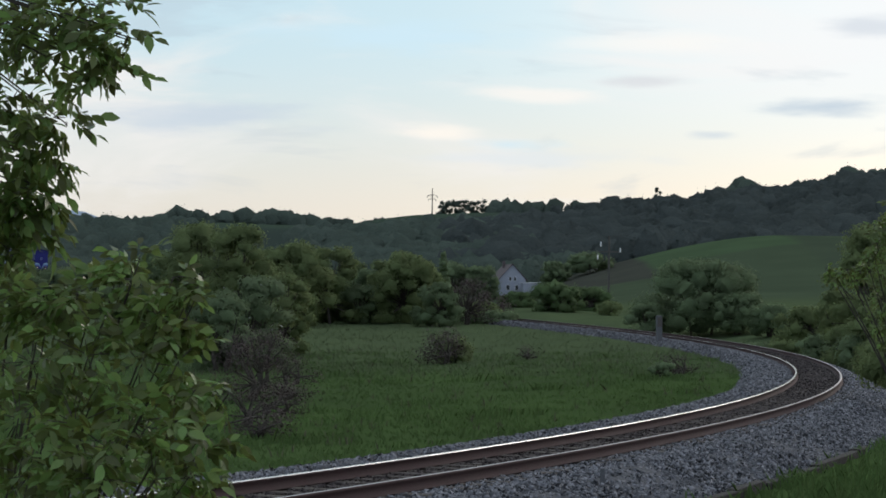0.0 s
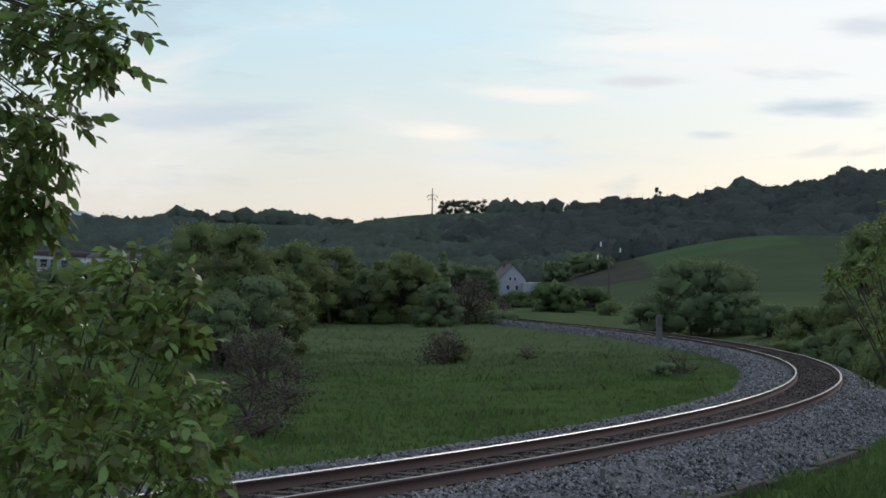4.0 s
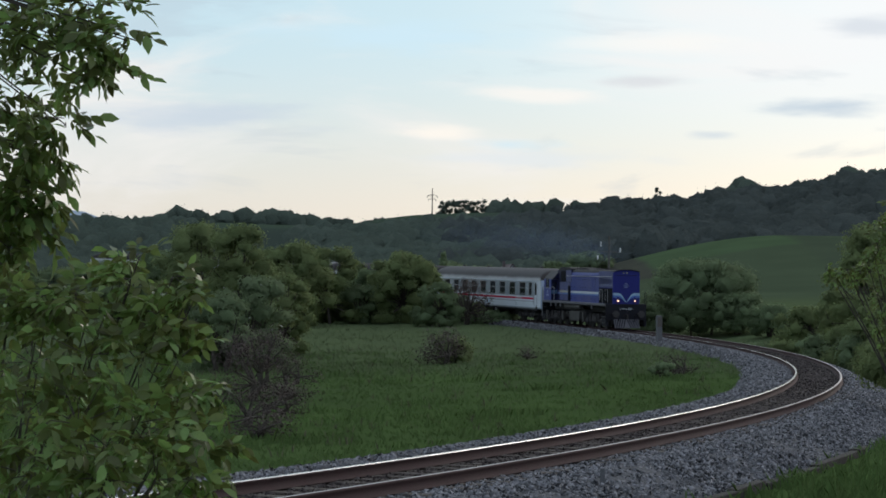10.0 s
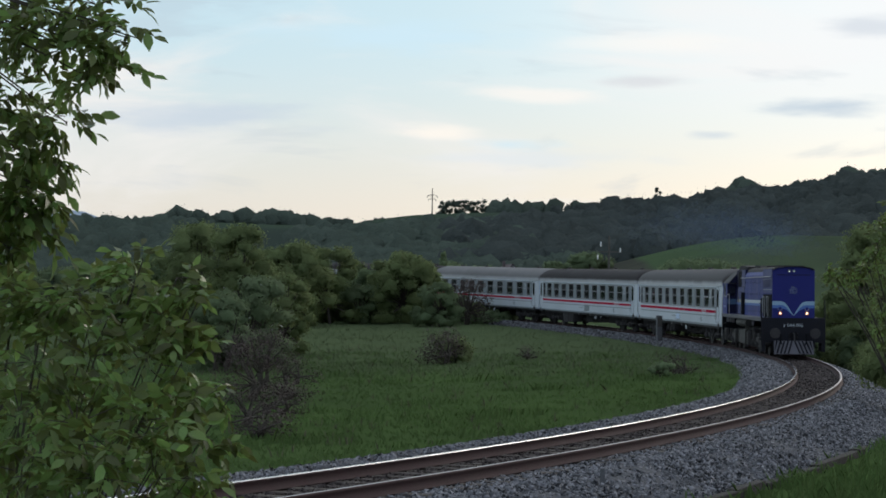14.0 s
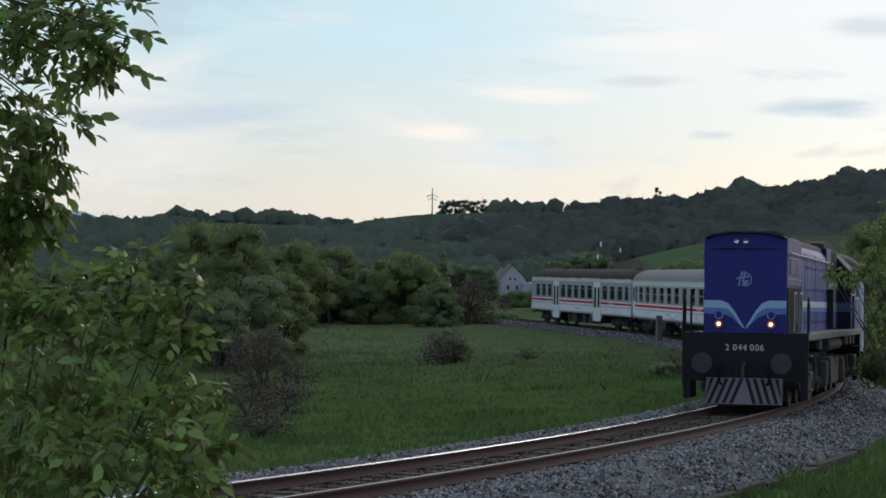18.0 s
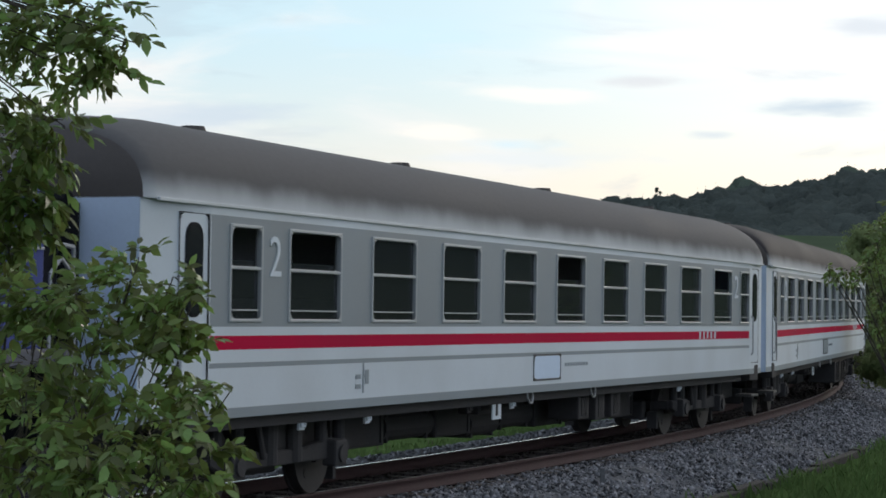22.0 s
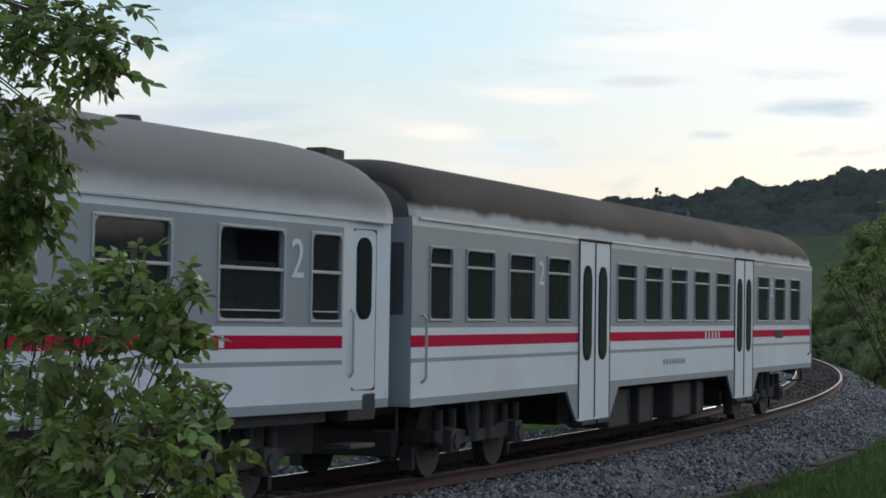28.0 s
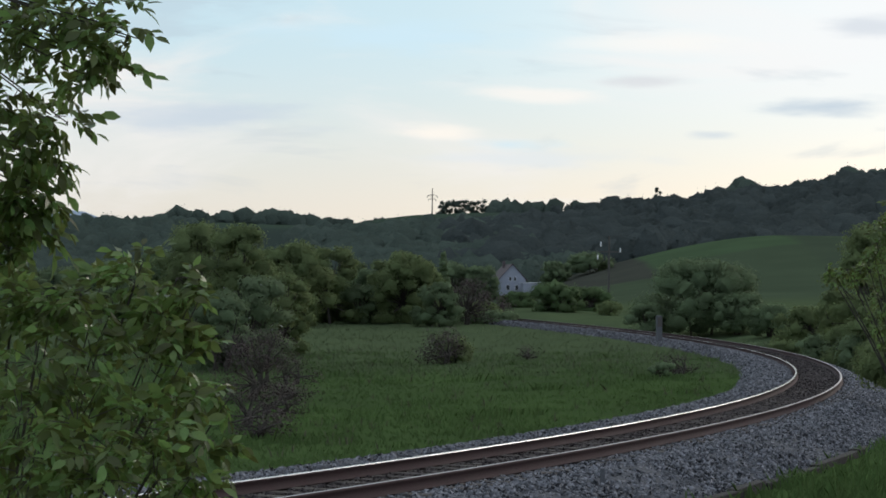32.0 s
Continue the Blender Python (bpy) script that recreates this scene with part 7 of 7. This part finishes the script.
# a second walnut on the bank outside the bend: one bough hangs out towards the line
def bank_walnut(d):
    x = (1618 - 784) / 3809 * d
    e = base_of("walnut_tree", "dark green walnut tree on the bank with an overhanging bough", "tree", "", pose(x, d, gz(x, d)))
    foot = np.array(e.matrix_basis.translation)
    rnd = np.random.RandomState(19)
    k = d / 60

    def place(px, py):
        return np.array(((px - 784) / 3809, 1.0, (514.8 + (px - 784) * 0.01136 - py) / 3809)) * d + np.array(EYE) - foot

    bm = bmesh.new()
    rod(bm, Vector((0, 0, -0.1)), Vector((-0.05, 0, 1.4 * k)), 0.09, 0.06, 8)
    rod(bm, Vector((-0.05, 0, 1.4 * k)), Vector((0.05, 0, 3.2 * k)), 0.06, 0.02, 8)
    part("trunk", bm, M_BARK, e, "grey brown trunk")
    fork = Vector((-0.05, 0, 1.4 * k))
    for fills in ([(1462, 474, 0.10, 4), (1478, 486, 0.14, 5), (1500, 478, 0.14, 5), (1518, 496, 0.16, 6), (1540, 480, 0.25, 9)],
                  [(1552, 430, 0.35, 12), (1565, 400, 0.35, 12), (1590, 380, 0.45, 14), (1548, 455, 0.3, 9)],
                  [(1560, 530, 0.45, 14), (1550, 570, 0.35, 10), (1575, 600, 0.40, 12), (1600, 480, 0.7, 20)]):
        vs, fs = [], []
        bm = bmesh.new()
        for px, py, spread, twigs in fills:
            c = place(px, py)
            knee = fork.lerp(Vector(c), 0.5) + Vector((0, 0, 0.12))
            rod(bm, fork, knee, 0.025, 0.014, 6)
            rod(bm, knee, Vector(c), 0.014, 0.006, 6)
            for _ in range(twigs):
                q = rnd.normal(0, 1, 3)
                q /= np.linalg.norm(q)
                p = c + q * spread * k * rnd.uniform(0.25, 1.0)
                rod(bm, Vector(c), Vector(p), 0.006, 0.003, 4)
                for _k2 in range(2):
                    compound_leaf(rnd, p, q + rnd.normal(0, 0.7, 3), rnd.uniform(0.11, 0.20), vs, fs)
        b = part("bough", bm, M_BARK, e, "thin brown bough")
        o = new("leaves", raw_mesh("leaves", np.array(vs), np.array(fs), M_LEAF_NEAR))
        o.parent = b
        tagged(o, "dark green feathered leaves")


bank_walnut(38.0)


# grass: tufts over the near meadow and the bank
def grass(name, label, spots, heights, seed, mat_, blades=5):
    rnd = np.random.RandomState(seed)
    xs, ys = spots[:, 0], spots[:, 1]
    z = ground_z(xs, ys)
    n = len(xs)
    base = np.repeat(np.stack([xs, ys, z - 0.02], -1), blades, 0)
    hh = np.repeat(heights, blades) * rnd.uniform(0.5, 1.15, n * blades)
    base[:, :2] += rnd.normal(0, 1, (n * blades, 2)) * (hh * 0.35)[:, None]
    a = rnd.uniform(-1.25, 1.25, n * blades)
    lean = rnd.normal(0, 0.35, (n * blades, 2)) * hh[:, None]
    w = hh * 0.055 + 0.004
    dx = np.stack([np.cos(a) * w, np.sin(a) * w, 0 * w], -1)
    mid = base + np.concatenate([lean * 0.35, (hh * 0.6)[:, None]], 1)
    tip = base + np.concatenate([lean, hh[:, None]], 1)
    V = np.stack([base - dx, base + dx, mid + dx * 0.7, tip, mid - dx * 0.7], 1).reshape(-1, 3)
    F = np.arange(n * blades)[:, None] * 5 + np.array([[0, 1, 2, 3, 4]])
    me = raw_mesh(name, V, F, mat_, True)
    up = np.repeat(np.stack([lean[:, 0] * 0.6, lean[:, 1] * 0.6, hh], -1), 5, 0)
    me.normals_split_custom_set_from_vertices((up / np.linalg.norm(up, axis=1)[:, None]).tolist())
    tagged(new(name, me), label, "grass", kind="stuff")


def grass_spots(n, test, box, seed):
    r = np.random.RandomState(seed)
    x0, x1, y0, y1 = box
    y = y0 + (y1 - y0) * r.uniform(0, 1, n) ** 1.25
    half = 0.235 * y + 2
    x = r.uniform(-1, 1, n) * half
    s_, w = nearest_track(x, y)
    keep = test(x, y, w)
    # tufts gather in patches
    keep &= r.uniform(-0.7, 1.0, n) < waves(x, y, 6.0, seed + 3) + 0.6 * waves(x, y, 2.3, seed + 4) + 0.25
    return np.stack([x, y], -1)[keep], np.random.RandomState(seed + 1)


sp, rr_ = grass_spots(60000, lambda x, y, w: (w > np.where(y < 60, 3.05, 2.75)), (0, 0, 22, 112), 51)
grass("meadow_grass", "uneven lush green meadow grass", sp, rr_.uniform(0.06, 0.15, len(sp)) * (1 + 1.3 * smooth(0.25, 0.7, waves(sp[:, 0], sp[:, 1], 5, 90))), 52, M_GRASS, 5)
sp, rr_ = grass_spots(20000, lambda x, y, w: (w > 2.35), (0, 0, 84, 185), 55)
grass("far_meadow_grass", "rank olive meadow grass towards the trees", sp, rr_.uniform(0.1, 0.24, len(sp)), 56, M_RANK, 4)
sp, rr_ = grass_spots(30000, lambda x, y, w: (w < -3.15) & (w > -14), (0, 0, 12, 120), 61)
grass("bank_grass", "green grass on the bank beside the ballast", sp, rr_.uniform(0.12, 0.30, len(sp)), 62, M_GRASS, 6)
sp, rr_ = grass_spots(1300, lambda x, y, w: (w > 3.0), (0, 0, 26, 120), 71)
grass("dry_stalks", "scattered dry brown stalks in the meadow", sp, rr_.uniform(0.15, 0.3, len(sp)), 72, M_DRYGRASS, 3)


# ---- small things of the place ----
M_PLASTER = material("pale_house_wall", (0.40, 0.42, 0.48), 0.9, 0, 0.1, 1, 15, 0.1, dirt=(0.25, 0.25, 0.25), dirt_amount=0.4)
M_TILE = material("brown_roof_tiles", (0.11, 0.085, 0.085), 0.9, 0, 0.2, 3, 20, 0.2)
M_POST = material("weathered_concrete", (0.13, 0.13, 0.135), 0.9, 0, 0.2, 4, 30, 0.2)
M_POLE = material("weathered_pole_wood", (0.10, 0.09, 0.08), 0.9, 0, 0.2, 4, 30, 0.2)
M_CERAMIC = material("white_insulator", (0.75, 0.75, 0.75), 0.3, 0, 0.05, 4, 30, 0.0)


def house():
    x, y = at(900, 340), 340.0
    e = base_of("house", "small pale house with a steep brown roof behind the track", "house", "", pose(x, y, gz(x, y) - 0.1, 0, 0, 9))
    bm = bmesh.new()
    w, d, h, top = 2.1, 3.6, 2.6, 4.9
    prism(bm, [(-w, 0), (w, 0), (w, h), (0, top), (-w, h)], -d, d)
    part("wall", bm, M_PLASTER, e, "pale plastered gable walls")
    for side in (-1, 1):
        bm = bmesh.new()
        n = Vector((side * (top - h), 0, w)).normalized() * 0.08
        a = [Vector((0, -d - 0.25, top)), Vector((side * (w + 0.25), -d - 0.25, h - 0.26)), Vector((side * (w + 0.25), d + 0.25, h - 0.26)), Vector((0, d + 0.25, top))]
        lo = [bm.verts.new(v + n * 0.1) for v in a]
        hi = [bm.verts.new(v + n) for v in a]
        fs = [bm.faces.new(lo), bm.faces.new(hi[::-1])] + [bm.faces.new((lo[i], lo[(i + 1) % 4], hi[(i + 1) % 4], hi[i])) for i in range(4)]
        bmesh.ops.recalc_face_normals(bm, faces=fs)
        part("roof", bm, M_TILE if side < 0 else M_TILE, e)
    for cx, cz, ww, hh in ((-0.7, 0.9, 0.5, 0.75), (0.7, 0.9, 0.5, 0.75), (-0.35, 2.35, 0.35, 0.55), (0.4, 2.35, 0.35, 0.55)):
        bm = bmesh.new()
        ring(bm, -ww / 2, ww / 2, 0, hh, -0.04, 0.03, 0.06)
        wi = part("window", bm, M_CERAMIC, e)
        wi.matrix_basis = pose(cx, -d, cz)
        bm = bmesh.new()
        block(bm, -ww / 2, ww / 2, -0.012, -0.006, 0, hh)
        part("pane", bm, M_PANE, wi)
    bm = bmesh.new()
    block(bm, -0.2, 0.2, -0.25, 0.25, top - 0.5, top + 0.55, 0.02)
    part("chimney", bm, M_TILE, e).matrix_basis = pose(-0.5, 1.2, 0)
    s = base_of("shed", "low pale shed beside the house", "shed", "", pose(at(938, 335), 335, gz(at(938, 335), 335) - 0.05, 0, 0, 12))
    bm = bmesh.new()
    block(bm, -1.2, 1.2, -0.9, 0.9, 0, 1.5, 0.02)
    part("wall", bm, M_PLASTER, s)
    bm = bmesh.new()
    prism(bm, [(-1.4, 1.45), (1.4, 1.6), (1.4, 1.68), (-1.4, 1.53)], -1.1, 1.1)
    part("roof", bm, M_CERAMIC, s)


house()


def power_pole(x, y, h, arm):
    e = base_of("power_pole", "wooden power pole with pale insulators on the field", "power pole", "", pose(x, y, gz(x, y) - 0.1))
    bm = bmesh.new()
    rod(bm, (0, 0, 0), (0, 0, h), 0.14, 0.10, 10)
    part("pole", bm, M_POLE, e)
    bm = bmesh.new()
    block(bm, -arm, arm, -0.05, 0.05, h - 1.75, h - 1.63, 0.01)
    part("crossarm", bm, M_POLE, e)
    for px_, z in ((-arm * 0.75, h - 1.1), (-arm, h - 2.5), (arm, h - 1.75)):
        bm = bmesh.new()
        rod(bm, (px_, 0, z), (px_, 0, z + 0.5), 0.07, 0.07, 8)
        for i in range(3):
            rod(bm, (px_, 0, z + 0.08 + i * 0.15), (px_, 0, z + 0.13 + i * 0.15), 0.11, 0.09, 8)
        part("insulator", bm, M_CERAMIC, e, "white ceramic insulator")


power_pole(at(1078, 232), 232.0, 7.9, 1.2)


def pylon(x, y):
    e = base_of("pylon", "slender power line mast on the hill crest", "power mast", "", pose(x, y, gz(x, y) - 0.3))
    bm = bmesh.new()
    rod(bm, (0, 0, 0), (0, 0, 12.6), 0.30, 0.17, 10)
    part("mast", bm, M_POLE, e)
    for z, w in ((9.4, 2.1), (8.0, 1.5)):
        bm = bmesh.new()
        rod(bm, (-w, 0, z), (w, 0, z), 0.08, 0.08, 6)
        for s_ in (-1, 1):
            rod(bm, (s_ * w, 0, z), (0, 0, z + 0.7), 0.05, 0.05, 4)
        part("crossarm", bm, M_POLE, e)
        for s_ in (-1, 1):
            bm = bmesh.new()
            rod(bm, (s_ * w, 0, z - 0.9), (s_ * w, 0, z), 0.12, 0.12, 6)
            part("insulator", bm, M_POLE, e)


pylon(at(764, 905), 905.0)


def posts():
    p = on_track(121.5, 2.1)
    e = base_of("marker_post", "grey concrete lineside marker post beside the ballast", "marker post", "", pose(p.x, p.y, p.z - 0.6, 0, 0, 20))
    bm = bmesh.new()
    block(bm, -0.17, 0.17, -0.10, 0.10, 0, 1.9, 0.03)
    part("post", bm, M_POST, e)
    bm = bmesh.new()
    block(bm, -0.15, 0.15, -0.115, -0.1, 1.25, 1.8, 0.004)
    part("plate", bm, M_POLE, e)
    p = on_track(25.5, -2.05)
    e = base_of("ballast_peg", "small grey stake in the ballast shoulder", "marker post", "", pose(p.x, p.y, p.z - 0.55))
    bm = bmesh.new()
    block(bm, -0.035, 0.035, -0.035, 0.035, 0, 0.5, 0.008)
    part("post", bm, M_POST, e)


posts()


# sleepers: the nearest as pieces of their own
def sleepers():
    e = base_of("sleepers", "dark tarred wooden sleepers under the rails", "sleepers", kind="structure")
    bm = bmesh.new()
    block(bm, -0.125, 0.125, -1.28, 1.28, -0.32, -0.168, 0.012, 0, 1)
    first = part("sleeper", bm, M_SLEEPER, e)
    me = first.data
    n = 0
    rest = []
    for s_ in np.arange(4, 190, 0.62):
        p = on_track(s_)
        th = float(np.interp(s_, S, TH))
        m = Matrix.Translation(p) @ pose(0, 0, rt.uniform(-0.01, 0.01), 0, 0, math.degrees(th) + rt.uniform(-1, 1))
        if n == 0:
            first.matrix_basis = m
        else:
            o = new("sleeper", me)
            o.parent, o.matrix_basis = e, m
        n += 1


sleepers()


# a dark old kerb of timbers along the foot of the ballast
def toe_kerb():
    m = material("rotten_timber", (0.03, 0.026, 0.024), 0.95, 0, 0.35, 3, 30, 0.5, per_piece=0.3)
    e = base_of("timber_kerb", "rotten dark timbers along the ballast foot", "kerb", kind="structure")
    for i, s_ in enumerate(np.arange(22.0, 38.5, 2.05)):
        p, q = on_track(s_, -3.22, -0.55), on_track(s_ + 2.0, -3.22 - rt.uniform(-0.05, 0.05), -0.55)
        d = q - p
        bm = bmesh.new()
        block(bm, 0, d.length, -0.09, 0.09, -0.14, 0.05, 0.025)
        part("timber", bm, m, e).matrix_basis = Matrix.Translation(p) @ d.to_track_quat("X", "Z").to_matrix().to_4x4() @ pose(0, 0, rt.uniform(-0.03, 0.03))
    p = on_track(38.9, -3.2, -0.5)
    bm = bmesh.new()
    block(bm, -0.12, 0.12, -0.10, 0.10, -0.2, 0.02, 0.05)
    part("block", bm, m, e).matrix_basis = Matrix.Translation(p)


toe_kerb()


# loose stones on the ballast
def stones(name, label, n, s0, s1, w0, w1, size, seed, mat_, pin):
    rnd = np.random.RandomState(seed)
    prof_w = np.array([-3.35, -3.0, -2.0, -1.75, -1.2, 0, 0.85, 1.2, 1.75, 2.05, 2.8, 3.1])
    prof_z = np.array([-0.78, -0.6, -0.26, -0.19, -0.2, -0.2, -0.2, -0.13, -0.10, -0.15, -0.52, -0.8])
    s_ = s0 + (s1 - s0) * rnd.uniform(0, 1, n) ** pin
    w = rnd.uniform(w0, w1, n)
    keep = (abs(abs(w) - 0.753) > 0.1)
    s_, w = s_[keep], w[keep]
    n = len(s_)
    th = np.interp(s_, S, TH)
    c = np.stack([np.interp(s_, S, TX) - w * np.sin(th), np.interp(s_, S, TY) + w * np.cos(th), np.interp(s_, S, TZ) + np.interp(w, prof_w, prof_z) + shoulder_drop(s_, w)], -1)
    octa = np.array([(1, 0, 0), (-1, 0, 0), (0, 1, 0), (0, -1, 0), (0, 0, 0.8), (0, 0, -0.8), (0.6, 0.6, 0.5), (-0.6, -0.5, 0.55)])
    tri = np.array([(0, 2, 6), (2, 4, 6), (4, 0, 6), (2, 1, 4), (1, 3, 7), (3, 4, 7), (4, 1, 7), (3, 0, 4), (2, 0, 5), (3, 1, 5)])
    r = size * rnd.uniform(0.55, 1.35, n) * (1 + 0.006 * np.maximum(0, s_ - 30))
    jit = octa[None] * rnd.uniform(0.65, 1.25, (n, 8, 3))
    q = rnd.normal(size=(n, 4))
    q /= np.linalg.norm(q, axis=1)[:, None]
    a, b, c_, d = q.T
    R = np.stack([np.stack([1 - 2 * (c_ ** 2 + d ** 2), 2 * (b * c_ - a * d), 2 * (b * d + a * c_)], -1), np.stack([2 * (b * c_ + a * d), 1 - 2 * (b ** 2 + d ** 2), 2 * (c_ * d - a * b)], -1), np.stack([2 * (b * d - a * c_), 2 * (c_ * d + a * b), 1 - 2 * (b ** 2 + c_ ** 2)], -1)], 1)
    V = np.einsum("nij,nkj->nki", R, jit) * r[:, None, None] + c[:, None] + np.array([0, 0, 1]) * (r * 0.25)[:, None, None]
    F = (tri[None] + (np.arange(n) * 8)[:, None, None]).reshape(-1, 3)
    tagged(new(name, raw_mesh(name, V.reshape(-1, 3), F, mat_)), label, "ballast", kind="stuff")


stones("ballast_stones", "grey crushed stones on the ballast shoulder", 48000, 12, 175, -3.25, -0.85, 0.042, 81, M_STONE, 2.0)
stones("inner_stones", "grey crushed stones beside the inner rail", 26000, 12, 175, 0.86, 2.9, 0.042, 82, M_STONE, 1.7)
stones("track_stones", "dark oily stones between the rails", 18000, 12, 150, -0.66, 0.66, 0.042, 83, M_STONE_DARK, 1.8)


# thin exhaust haze over the locomotive, in four loose puffs of flakes
def exhaust_smoke():
    m = bpy.data.materials.new("thin_blue_exhaust")
    m.use_nodes = True
    b = m.node_tree.nodes["Principled BSDF"]
    b.inputs["Base Color"].default_value = (0.20, 0.26, 0.36, 1)
    b.inputs["Roughness"].default_value, b.inputs["Alpha"].default_value = 1.0, 0.075
    b.inputs["Specular IOR Level"].default_value = 0.0
    e = base_of("exhaust_smoke", "thin blue grey exhaust haze drifting over the locomotive", "smoke")
    rnd = np.random.RandomState(65)
    puffs = []
    for behind, up, size, n in ((8, 5.2, (2.2, 0.9, 0.40), 3200), (15, 5.8, (3.2, 1.3, 0.55), 6500), (24, 6.3, (4.2, 1.6, 0.65), 8000), (35, 6.6, (5.0, 1.9, 0.70), 6500)):
        pos = rnd.normal(0, 1, (n, 3)) * np.array(size)
        V, F, N = leaf_quads(pos, 0.15, rnd, 2.0, pos + np.array([0, 0, 0.01]))
        o = new("puff", raw_mesh("puff", V, F, m))
        o.parent = e
        puffs.append((o, behind, up))
    return puffs


PUFFS = exhaust_smoke()


# ---- what moves ----
def motions():
    times = [i * 0.5 for i in range(65)]
    vehicles = [(LOCO, 0.0, LOCO_L, 9.0)]
    off = LOCO_L
    for c, l in zip(COACHES, COACH_L):
        vehicles.append((c, off, l, l - 7.2))
        off += l
    for ob, o, l, piv in vehicles:
        walk(ob, [(t, vehicle_pose(train_front(t) + o, l, piv)) for t in times])
    # wheels turn with the way that the train has gone
    steps = [i / 30 for i in range(961)]
    for w, a, r in WHEELSETS:
        walk(w, [(t, pose(a, 0, r) @ Matrix.Rotation((train_front(0) - train_front(t)) / r, 4, "Y")) for t in steps])
    # the haze follows the exhaust until the driver shuts off, then the wind carries it away
    for o, behind, up in PUFFS:
        rows = []
        for t in times:
            s_ = train_front(min(t, 17.0)) + behind
            late = max(0.0, t - 17.0)
            p, q = on_track(s_), on_track(s_ - 1.0)
            rows.append((t, pose(p.x + 8.0 * late, p.y + 1.0 * late, p.z + up + 0.4 * late, 0, 0, math.degrees(math.atan2(q.y - p.y, q.x - p.x)))))
        walk(o, rows)
    # boughs stir in the wind, and more in the train's wake
    for k, (b, root) in enumerate(BOUGHS):
        rows = []
        for i in range(65):
            t = i * 0.5
            wake = math.exp(-((t - 25.5) / 3.6) ** 2)
            amp = 0.25 + 0.7 * wake
            a1 = amp * math.sin(2.1 * t + 1.7 * k) + 0.5 * wake
            a2 = amp * 0.7 * math.sin(1.57 * t + 2.3 * k + 1)
            rows.append((t, Matrix.Translation(root) @ pose(0, 0, 0, a2 * 0.5, a1, a2)))
        walk(b, rows)


motions()
